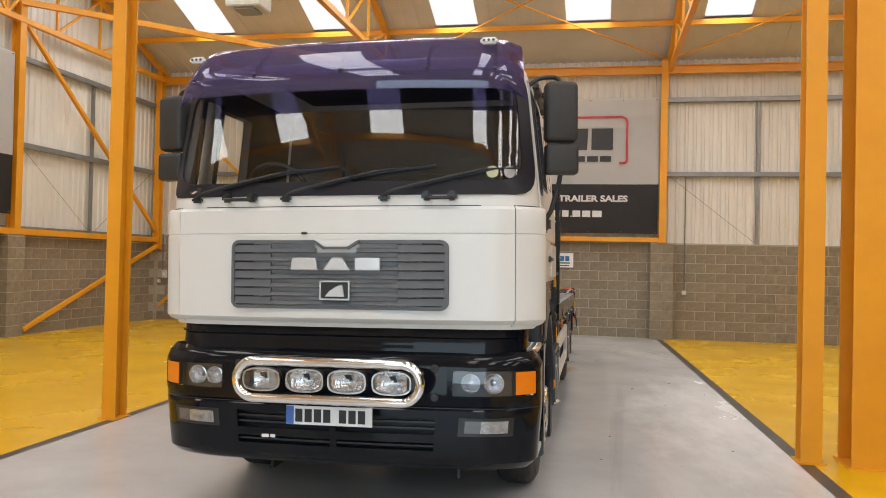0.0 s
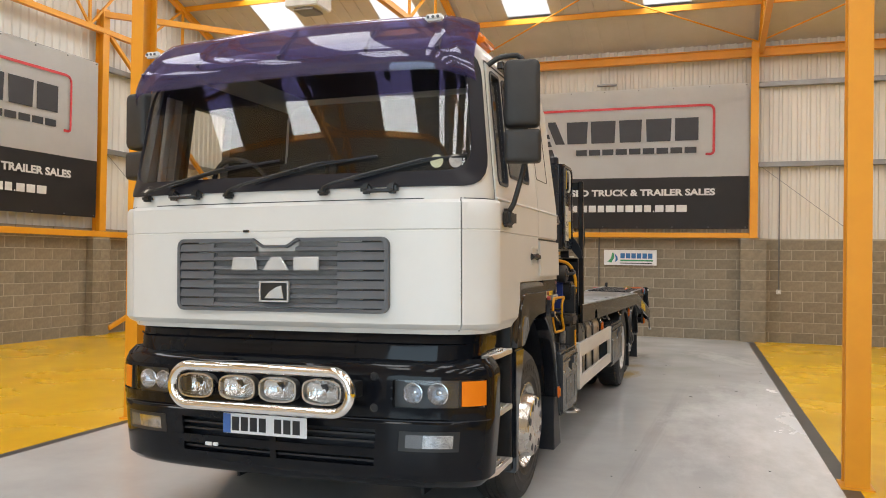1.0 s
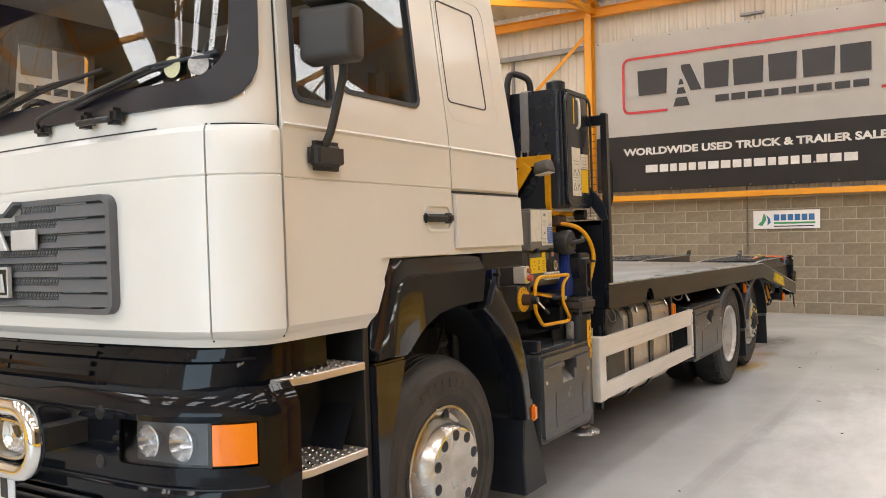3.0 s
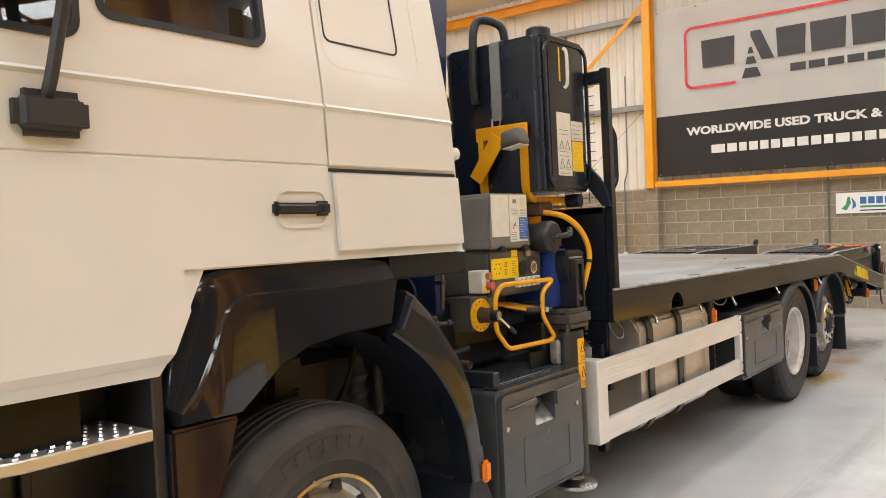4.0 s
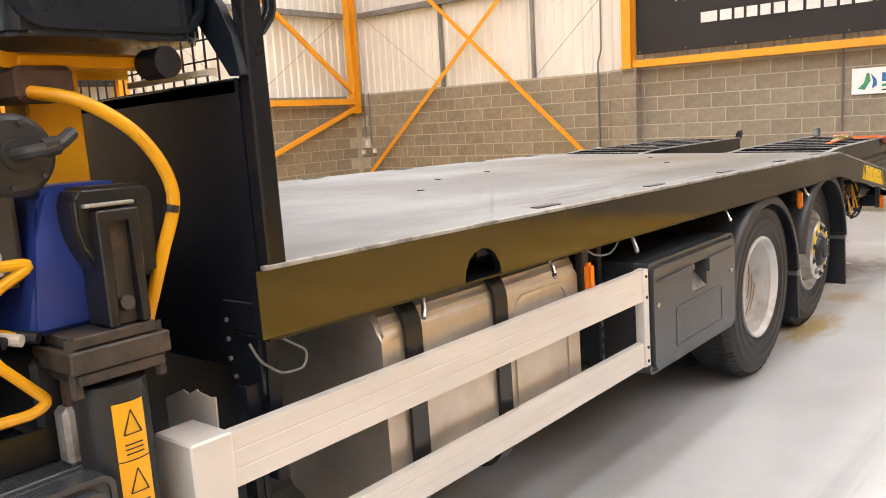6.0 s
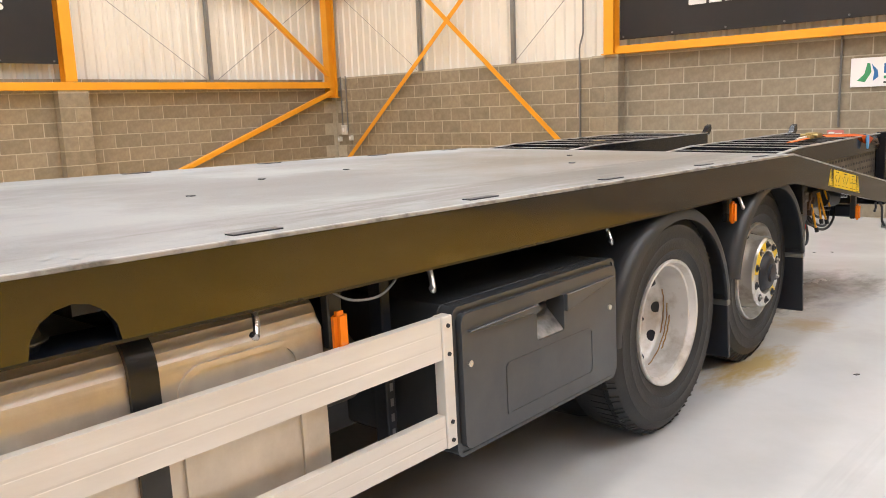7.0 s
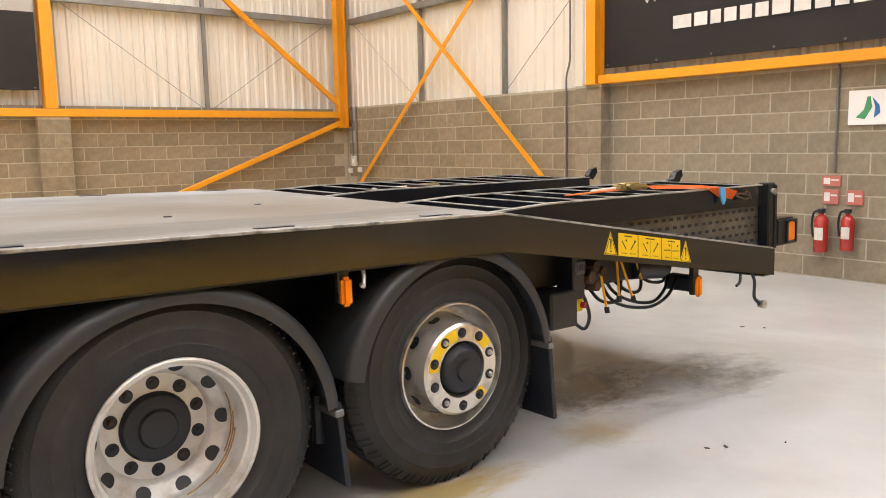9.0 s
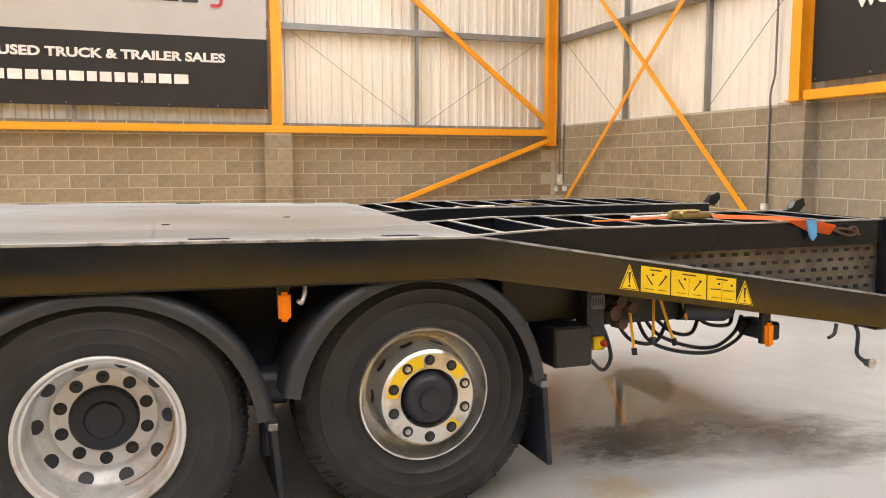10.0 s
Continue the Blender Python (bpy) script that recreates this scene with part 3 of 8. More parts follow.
column("steel_column", -9.95, 14.56, 0.17, 0.2, EAVES, "orange-painted steel corner column", z0=1.88)
for y in (9.24, 2.7, -3.3):
    ob = thing("steel_column", "orange-painted steel column along the side wall", "column", (-9.96, y, 0), "columns", "structure")
    o = part("shaft", isection((0, 0, 2.2), (0, 0, 6.9), 0.18, 0.2, (1, 0, 0)), "orange_steel", ob, smooth=0)
column("steel_column", -3.28, 2.64, 0.15, 0.21, EAVES, "free-standing orange-painted steel column on the floor line")
column("steel_column", 3.49, 2.70, 0.175, 0.20, EAVES, "free-standing orange-painted steel column on the floor line")
column("steel_column", 4.02, 2.72, 0.46, 0.40, EAVES, "broad orange-painted steel stanchion on the yellow floor")
column("steel_column", 9.8, 2.72, 0.19, 0.30, EAVES, "free-standing orange-painted steel column on the yellow floor")


def steel(name, bm, label, category="beam", group="roof steel"):
    return tagged(part(name, bm, "orange_steel", smooth=0), label, category, group, "structure")


steel("eaves_beam", isection((XW, 14.62, 6.40), (XE, 14.62, 6.40), 0.14, 0.20, (0, 0, 1)), "orange-painted eaves beam along the end wall")
steel("valley_beam", isection((XW, 2.72, 6.40), (XE, 2.72, 6.40), 0.16, 0.26, (0, 0, 1)), "orange-painted valley beam on the columns")
for x in (-9.9, -3.38, 3.25, 9.7):
    for hi, lo in zip(VALLEYS, VALLEYS[1:]):
        mid = (hi + lo) / 2
        ys = [hi - 0.2, (hi + mid) / 2, mid, (mid + lo) / 2, lo + 0.2]
        bm = beam((x, hi - 0.2, 6.42), (x, lo + 0.2, 6.42), 0.11, 0.11, (0, 0, 1), 0)
        for a, b in ((hi, mid), (mid, lo)):
            beam((x, a, EAVES - 0.08), (x, b, RIDGE - 0.1) if b == mid else (x, b, EAVES - 0.08), 0.12, 0.12, (0, 0, 1), 0, bm) if a == hi else beam((x, mid, RIDGE - 0.1), (x, lo, EAVES - 0.08), 0.12, 0.12, (0, 0, 1), 0, bm)
        for k, y in enumerate(np.linspace(hi - 1.6, lo + 1.6, 7)):
            y = float(y)
            beam((x, y, 6.45), (x, y, roof_z(y) - 0.1), 0.05, 0.05, (0, 1, 0), 0, bm)
            y2 = y - 1.48
            if y2 > lo + 0.3:
                beam((x, y2 if k < 3 else y, 6.45), (x, y if k < 3 else y2, roof_z(y if k < 3 else y2) - 0.1), 0.045, 0.045, (0, 1, 0), 0, bm)
        steel("roof_truss", bm, "orange-painted lattice roof truss", "truss", "roof trusses")
for hi, lo in zip(VALLEYS, VALLEYS[1:]):
    mid = (hi + lo) / 2
    for k in range(1, 8):
        y = hi - k * (hi - lo) / 8
        z = roof_z(y) - 0.03 - (0.04 if abs(y - mid) < 0.1 else 0)
        steel("purlin", beam((XW, y, z), (XE, y, z), 0.05, 0.12, (0, 0, 1), 0), "orange-painted roof purlin", "purlin", "purlins")
# wind bracing in the roof and on the walls
steel("roof_brace", beam((-9.9, 9.2, 6.78), (-3.45, 14.5, 6.52), 0.10, 0.12, (0, 0, 1), 0), "orange diagonal roof brace", "brace")
for xa, xb in ((-3.4, 3.2), (3.2, 9.6)):
    for s in (0, 1):
        p, q = ((xa, 14.5, EAVES - 0.02), (xb, 10.3, roof_z(10.3) - 0.16)) if s else ((xb, 14.5, EAVES - 0.02), (xa, 10.3, roof_z(10.3) - 0.16))
        steel("roof_rod", cyl(p, q, 0.018, 8), "thin orange roof bracing rod", "brace")
for p, q in (((-9.9, 14.61, 0.37), (-3.6, 14.61, 5.9)), ((-3.62, 14.58, 0.27), (-9.9, 14.58, 5.95))):
    d = Vector(q) - Vector(p)
    steel("wall_brace", beam(p, q, 0.012, 0.08, Vector((0, 1, 0)).cross(d), 0), "orange diagonal flat-bar wall brace", "brace", "wall braces")
steel("wall_brace", beam((-9.93, 9.35, 6.42), (-9.93, 14.5, 2.32), 0.09, 0.09, (1, 0, 0), 0.01), "orange tubular wall brace", "brace", "wall braces")
steel("wall_brace", beam((-9.9, 14.5, 1.98), (-9.9, 9.5, 0.12), 0.09, 0.09, (1, 0, 0), 0.01), "orange tubular wall brace below the rail", "brace", "wall braces")
steel("sill_rail", box(-9.99, -9.86, Y0, 14.46, 2.07, 2.19, 0.004), "orange-painted sill rail on the block wall", "rail")
steel("sill_rail", box(-3.39, 3.05, 14.56, 14.74, 2.285, 2.40, 0.004), "orange-painted rail under the banner", "rail")
for z in (3.92, 5.70):
    for x0, x1 in ((-9.86, -3.56), (3.22, 9.55)):
        tagged(part("girt", box(x0, x1, 14.70, 14.82, z - 0.055, z + 0.055, 0.006), "girt", smooth=0), "grey galvanised wall rail", "rail", "girts", "structure")
    for y0, y1 in ((9.35, 14.45), (2.8, 9.12)):
        tagged(part("girt", box(-10.11, -10.0, y0, y1, z - 0.055, z + 0.055, 0.006), "girt", smooth=0), "grey galvanised wall rail", "rail", "girts", "structure")
for x in (-7.62, -5.45, 5.28, 7.45):
    for z0, z1 in ((TOPB, 3.865), (3.975, 5.645)):
        tagged(part("sag_bar", box(x - 0.03, x + 0.03, 14.75, 14.82, z0, z1), "girt", smooth=0), "thin grey upright between wall rails", "rail", "girts", "structure")
for y in (11.85, 6.0):
    for z0, z1 in ((2.2, 3.865), (3.975, 5.645)):
        tagged(part("sag_bar", box(-10.11, -10.04, y - 0.03, y + 0.03, z0, z1), "girt", smooth=0), "thin grey upright between wall rails", "rail", "girts", "structure")
for p, q in (((3.3, 14.74, 3.86), (5.25, 14.74, 2.3)), ((-3.65, 14.74, 3.86), (-5.4, 14.74, 2.3)), ((-9.7, 14.74, 3.86), (-7.66, 14.74, 2.3))):
    tagged(part("tie_wire", cyl(p, q, 0.006, 6), "girt"), "thin diagonal tie wire on the wall sheeting", "wire", "tie wires", "structure")
for p, q in (((-10.03, 9.5, 3.86), (-10.03, 11.8, 2.2)), ((-10.03, 14.3, 3.86), (-10.03, 11.9, 2.2))):
    tagged(part("tie_wire", cyl(p, q, 0.006, 6), "girt"), "thin diagonal tie wire on the wall sheeting", "wire", "tie wires", "structure")

# ---- the truck ----
# Chassis, cab and deck lean a little on their springs; the wheels stand square on the floor.
LEAN = Matrix.Translation((1.25, 0, 1.0)) @ Matrix.Rotation(radians(-1.0), 4, "Y") @ Matrix.Translation((-1.25, 0, -1.0))
truck = thing("flatbed_truck", "white-cab three-axle beavertail flatbed truck with loader crane behind the cab", "truck")


def tpart(name, bm, material, parent=None, label="", smooth=0.6):
    return part(name, bm, material, parent or truck, label, smooth, LEAN)


def table(rows):
    def f(z):
        return float(np.interp(z, [r[0] for r in rows], [r[1] for r in rows]))
    return f


def make_surf(a, clen, W, F, YC, R, wref, yref, rear, bow=0.0):
    """Wrap-round skin: s runs from the front's middle over the corner, along the side and round the back.
    bow: how far the front falls back from its middle to the start of the corner."""
    def surf(s, z, off=0.0):
        g, s = (1 if s >= 0 else -1), abs(s)
        w, f, yc, r = W(z), F(z), YC(z), R(z)
        rx = wref - a
        ax = w - rx
        yc0 = yc - bow * (w / ax) ** 2
        if s <= a:
            x = s / a * ax
            lead = math.atan(2 * bow * x / ax ** 2)
            p, n = (x, f + bow * (x / ax) ** 2), (math.sin(lead), -math.cos(lead))
        elif s <= a + clen:
            t = (s - a) / clen * math.pi / 2
            x = ax + rx * math.sin(t)
            lead = t + math.atan(2 * bow / ax) * (1 - t / (math.pi / 2))
            p, n = (x, f + (yc0 - f) * (1 - math.cos(t)) + bow * (x / ax) ** 2), (math.sin(lead), -math.cos(lead))
        elif s <= a + clen + rear - yref:
            k = (s - a - clen) / (rear - yref)
            p, n = (w, yc + k * (r - yc)), (1, 0)
        else:
            p, n = (max(0.0, w - (s - a - clen - rear + yref)), r), (0, 1)
        return Vector((g * (p[0] + n[0] * off), p[1] + n[1] * off, z))
    return surf


def patch(surf, cols, rows, off=0.0, thick=0.0, skip=None, bm=None, fix=None):
    own = bmesh.new()
    V = {}
    for i, s in enumerate(cols):
        for j, z in enumerate(rows):
            p = surf(s, z, off)
            V[i, j] = own.verts.new(fix(p, s, z) if fix else p)
    for i in range(len(cols) - 1):
        for j in range(len(rows) - 1):
            if skip and skip((cols[i] + cols[i + 1]) / 2, (rows[j] + rows[j + 1]) / 2):
                continue
            try:
                own.faces.new((V[i, j], V[i + 1, j], V[i + 1, j + 1], V[i, j + 1]))
            except ValueError:
                pass
    bmesh.ops.delete(own, geom=[v for v in own.verts if not v.link_faces], context="VERTS")
    bmesh.ops.recalc_face_normals(own, faces=own.faces)
    if thick:
        mid = own.faces[:][len(own.faces) // 2]
        c = mid.calc_center_median()
        out = Vector((c.x, c.y - 1.0, 0))
        if mid.normal.dot(out) < 0:
            bmesh.ops.reverse_faces(own, faces=own.faces)
        bmesh.ops.solidify(own, geom=own.faces[:], thickness=thick)
    return merge(bm, own)


def skin_ring(surf, outer, inner, a, b, bm=None):
    """Frame on a skin; both outlines are rounded rectangles (s0, s1, z0, z1, r)."""
    def pts(q):
        s0, s1, z0, z1, r = q
        base, out = rrect(s0, s1, z0, z1, r), []
        for i, p in enumerate(base):
            q2 = base[(i + 1) % len(base)]
            long = (i % 6) == 5
            n = 14 if long else 1
            out += [(p[0] + (q2[0] - p[0]) * k / n, p[1] + (q2[1] - p[1]) * k / n) for k in range(n)]
        return out
    return ring(pts(outer), pts(inner), "y", a, b, bm, put=lambda p, d: surf(p[0], p[1], d))


# -- cab --
CW = table([(1.28, 1.235), (1.34, 1.26), (2.10, 1.26), (2.95, 1.17), (3.02, 1.12), (3.08, 1.02), (3.12, 0.85)])
CF = table([(1.28, 0.03), (1.34, 0.0), (2.06, 0.0), (2.14, 0.012), (2.95, 0.163), (3.02, 0.24), (3.08, 0.34), (3.12, 0.55)])
CY = lambda z: 0.27 + 0.45 * CF(z)
CR = table([(1.28, 2.14), (1.56, 2.14), (2.95, 2.03), (3.08, 1.97), (3.12, 1.85)])
BOW = 0.045
cab_skin = make_surf(0.98, 0.40, CW, CF, CY, CR, 1.25, 0.27, 2.14, BOW)
S = lambda y: 1.38 + (y - 0.27)

ROWS = [1.28, 1.31, 1.34, 1.45, 1.56, 1.70, 1.85, 2.06, 2.10, 2.14, 2.17, 2.24, 2.32, 2.50, 2.66, 2.78, 2.84, 2.90, 2.95, 2.985, 3.02, 3.05, 3.08, 3.10, 3.12]
half = [0, 0.2, 0.4, 0.6, 0.8, 0.98] + [0.98 + 0.4 * k / 8 for k in range(1, 9)] + [S(y) for y in (0.32, 0.38, 0.59, 0.67, 0.86, 1.0, 1.20, 1.40, 1.47, 1.85, 2.05, 2.14)] + [3.33, 3.6, 4.0, 4.5]
COLS = [-s for s in half[:0:-1]] + half


def cab_open(s, z):
    a = abs(s)
    if a < 1.23 and 2.17 < z < 2.90:
        return True
    if S(0.38) < a < S(0.59) and 2.17 < z < 2.84 or S(0.67) < a < S(1.20) and 2.24 < z < 2.84:
        return True
    if S(0.86) < a and z < 1.56:
        return True
    return False


def arch_fix(p, s, z):
    if abs(abs(s) - S(0.86)) < 1e-6 and z <= 1.56:
        p.y = 0.80 + 0.13 * (z - 1.30) / 0.26
    return p


bm = patch(cab_skin, COLS, ROWS, 0, 0.03, cab_open, fix=arch_fix)
cab = tpart("cab", bm, "cab_white", label="white-painted steel sleeper cab")
bm = bmesh.new()
top = [bm.verts.new(cab_skin(s, 3.12)) for s in COLS]
bm.faces.new(top)
tpart("roof", bm, "cab_white", cab)
bm = patch(cab_skin, COLS, ROWS, -0.045, 0, cab_open)
bm2 = bmesh.new()
lo = [bm2.verts.new(cab_skin(s, 3.09, -0.05)) for s in COLS]
bm2.faces.new(lo)
merge(bm, bm2)
box(-1.12, 1.12, 0.25, 2.06, 1.57, 1.60, 0, bm=bm)
tpart("lining", bm, "interior", cab, "dark grey cab lining")
# dashboard, seats, wheel
bm = prism([(0.16, 1.62), (0.14, 2.09), (0.22, 2.13), (0.42, 2.08), (0.52, 1.95), (0.50, 1.62)], "x", -1.04, 1.04, 0.02)
tpart("dashboard", bm, "interior", cab, "dark grey moulded dashboard")
bm = tube([(-0.66 + 0.225 * math.cos(a), 0.62 - 0.11 * math.sin(a), 2.215 + 0.19 * math.sin(a)) for a in (2 * math.pi * k / 16 for k in range(16))], 0.018, 8, True)
cyl((-0.66, 0.62, 2.215), (-0.66, 0.42, 2.0), 0.03, 8, bm)
beam((-0.87, 0.62, 2.215), (-0.45, 0.62, 2.215), 0.05, 0.02, (0, 0.5, 0.8), 0.004, bm)
tpart("steering_wheel", bm, "rubber", cab, "black steering wheel on the driver's side")
for x in (-0.62, 0.62):
    bm = box(x - 0.26, x + 0.26, 0.95, 1.45, 1.62, 1.98, 0.05, 2)
    box(x - 0.25, x + 0.25, 1.40, 1.55, 1.9, 2.55, 0.06, 2, bm)
    tpart("seat", bm, "interior", cab, "dark cloth cab seat")

# curtain gathered at the driver's side pillar
bm = bmesh.new()
V = [[bm.verts.new((-1.10 + 0.022 * math.sin(i * 1.9) + 0.05 * (j / 6), 0.24 + 0.010 * i + 0.05 * j / 6, 2.16 + 0.66 * j / 6)) for j in range(7)] for i in range(15)]
for i in range(14):
    for j in range(6):
        bm.faces.new((V[i][j], V[i + 1][j], V[i + 1][j + 1], V[i][j + 1]))
bmesh.ops.solidify(bm, geom=bm.faces[:], thickness=0.004)
tpart("curtain", bm, "curtain_cloth", cab, "grey cab curtain drawn back beside the driver's window")

# windscreen
gc = [-1.25 + 2.5 * k / 40 for k in range(41)]
gz = [2.15 + 0.77 * k / 10 for k in range(11)]
ws = tpart("windscreen", patch(cab_skin, gc, gz, 0.004), "windscreen", cab, "tinted curved windscreen")
ws.visible_shadow = False
bm = skin_ring(cab_skin, (-1.305, 1.305, 2.125, 2.955, 0.18), (-1.185, 1.185, 2.215, 2.885, 0.15), 0.0, 0.014)
tpart("windscreen_reveal", skin_ring(cab_skin, (-1.29, 1.29, 2.135, 2.945, 0.06), (-1.222, 1.222, 2.178, 2.893, 0.05), -0.06, -0.001), "interior", cab)
tpart("windscreen_surround", bm, "frit", cab, "black windscreen rubber surround")
for s, m_ in ((0.972, "sticker_yellow"), (1.068, "sticker_white")):
    c = cab_skin(s + 0.02, 2.268, 0.020)
    n = (cab_skin(s + 0.02, 2.268, 0.1) - c).normalized()
    bm = bmesh.new()
    bmesh.ops.create_circle(bm, cap_ends=True, segments=24, radius=0.038)
    bm.transform(Matrix.Translation(c) @ n.to_track_quat("Z", "Y").to_matrix().to_4x4())
    ob = tpart("windscreen_disc", bm, "sticker_white" if m_ == "sticker_white" else "sticker_yellow", cab, "round paper disc stuck in the windscreen")
    if m_ == "sticker_white":
        ob.data.materials[0] = mat("disc_grey", (0.48, 0.47, 0.46), (0.30, 0.29, 0.29), 0.5, scale=60)
    if m_ == "sticker_yellow":
        ob.data.materials[0] = mat("disc_green", (0.60, 0.60, 0.38), (0.5, 0.5, 0.34), 0.5, scale=60)
# visor
VP = [(-0.06, 2.80), (-0.07, 2.86), (-0.05, 2.925), (0.01, 3.01), (0.09, 3.095), (0.17, 3.155), (0.30, 3.205)]


def visor_point(u, k, off):
    """u from -1 to 1 across; k picks the profile point."""
    y, z = VP[k]
    w = 1.195 - 0.010 * k
    x = u * w
    e = max(0.0, abs(u) - 0.80) / 0.20
    y += 0.06 * u * u + 0.16 * e ** 2.2 * (1 if k < 6 else 0.4)
    z -= 0.02 * u * u + 0.04 * e ** 2
    return Vector((x, y + off * 0.7, z - off * 0.7))


bm = bmesh.new()
us = [-1 + 2 * k / 36 for k in range(37)]
for off in (0, 0.012):
    g = [[bm.verts.new(visor_point(u, k, off)) for k in range(len(VP))] for u in us]
    for i in range(len(us) - 1):
        for k in range(len(VP) - 1):
            bm.faces.new((g[i][k], g[i + 1][k], g[i + 1][k + 1], g[i][k + 1]))
visor = tpart("sun_visor", bm, "purple", None, "glossy purple external sun visor")
for u in (-0.86, -0.48, 0.02, 0.5, 0.86):
    bm = beam(visor_point(u, 2, 0.024), visor_point(u, 3, 0.024), 0.018, 0.03, (0, -1, 1), 0.004)
    beam(visor_point(u, 3, 0.024), visor_point(u, 5, 0.024), 0.014, 0.02, (0, -1, 1), 0.003, bm)
    cyl(visor_point(u, 2, -0.006), visor_point(u, 2, 0.02), 0.012, 8, bm)
    tpart("visor_bracket", bm, "visor_dark", visor)
for u in (-0.93, 0.83):
    c = visor_point(u, 4, -0.03)
    bm = box(c.x - 0.055, c.x + 0.055, c.y - 0.03, c.y + 0.02, c.z - 0.018, c.z + 0.022, 0.012, 2)
    ob = tpart("marker_lamp", bm, "plate_white", visor, "small white marker lamp")
    bm = bmesh.new()
    for d in (-0.03, 0, 0.03):
        cyl((c.x + d, c.y - 0.034, c.z + 0.002), (c.x + d, c.y - 0.028, c.z + 0.002), 0.009, 8, bm)
    tpart("lamp_led", bm, "grille", visor)

# seams: dark gaskets lying in the panel gaps
bm = bmesh.new()
for g in (1, -1):
    for y in (0.292, 1.425):
        z0 = 1.30 if y < 1 else 1.58
        patch(cab_skin, [g * S(y - 0.005), g * S(y + 0.005)], [z0] + [z for z in ROWS if z0 < z < 2.9] + [2.9], 0.003, 0, bm=bm)
    patch(cab_skin, [g * S(0.29 + 1.15 * k / 6) for k in range(7)], [2.892, 2.904], 0.003, 0, bm=bm)
    patch(cab_skin, [g * S(1.43), g * S(1.7), g * S(2.13)], [1.854, 1.866], 0.003, 0, bm=bm)
    patch(cab_skin, [g * (1.1085 + 0.0035 * k) for k in range(3)], [1.30, 1.5, 1.8, 2.05], 0.002, 0, bm=bm)
    patch(cab_skin, [g * s for s in (1.13, 1.2, 1.25, 1.3, 1.34, 1.38, S(0.29))], [2.053, 2.058], 0.002, 0, bm=bm)
patch(cab_skin, [-1.12 + 2.24 * k / 10 for k in range(11)], [2.053, 2.058], 0.002, 0, bm=bm)
tpart("door_seal", bm, "rubber", cab, "black rubber seals in the panel gaps")

# front flap and corner panels
rows = [1.30, 1.315, 1.34, 1.5, 1.70, 1.872, 1.878, 1.884, 1.95, 2.03, 2.045, 2.05]
FO = table([(1.30, -0.012), (1.315, 0.010), (1.34, 0.018), (1.872, 0.018), (1.878, 0.012), (1.884, 0.018), (2.03, 0.018), (2.05, 0.004)])


def flap_skin(s, z, off=0.0):
    k = min(1.0, max(0.0, (abs(s) - 1.13) / 0.23))
    return cab_skin(s, z, FO(z) + off + 0.034 * k * k * (3 - 2 * k))


flap = tpart("front_flap", patch(flap_skin, [-1.109 + 2.218 * k / 24 for k in range(25)], rows, 0, 0.014), "cab_white", None, "white front service flap with scuffs")
for g in (1, -1):
    cols = [g * (1.115 + (S(0.25) - 1.115) * k / 12) for k in range(13)]
    tpart("corner_panel", patch(flap_skin, cols, rows, 0, 0.022), "cab_white", cab, "white rounded corner panel")
# doors
DROWS = [1.315, 1.34, 1.45, 1.565, 1.70, 1.868, 1.873, 1.878, 1.95, 2.055, 2.065, 2.075, 2.14, 2.17, 2.24, 2.32, 2.5, 2.66, 2.78, 2.84, 2.885]
DO = table([(1.315, 0.004), (1.34, 0.012), (1.868, 0.012), (1.873, 0.006), (1.878, 0.012), (2.055, 0.014), (2.065, 0.024), (2.075, 0.012), (2.885, 0.010)])


def door_skin(s, z, off=0.0):
    return cab_skin(s, z, DO(z) + off)


def soft_box(x0, x1, y0, y1, z0, z1, r):
    """Moulded shell, rounded in x-z and domed towards both y faces."""
    bm, rows_ = bmesh.new(), []
    for k, ins in ((0.0, 0.026), (0.05, 0.013), (0.14, 0.004), (0.4, 0.0), (0.8, 0.0), (0.93, 0.006), (1.0, 0.016)):
        rows_.append([bm.verts.new((x, y0 + (y1 - y0) * k, z)) for x, z in rrect(x0 + ins, x1 - ins, z0 + ins, z1 - ins, r, 5)])
    for A, B in zip(rows_, rows_[1:]):
        for q in range(len(A)):
            w_ = (q + 1) % len(A)
            bm.faces.new((A[q], A[w_], B[w_], B[q]))
    bm.faces.new(rows_[0]), bm.faces.new(rows_[-1])
    return bm


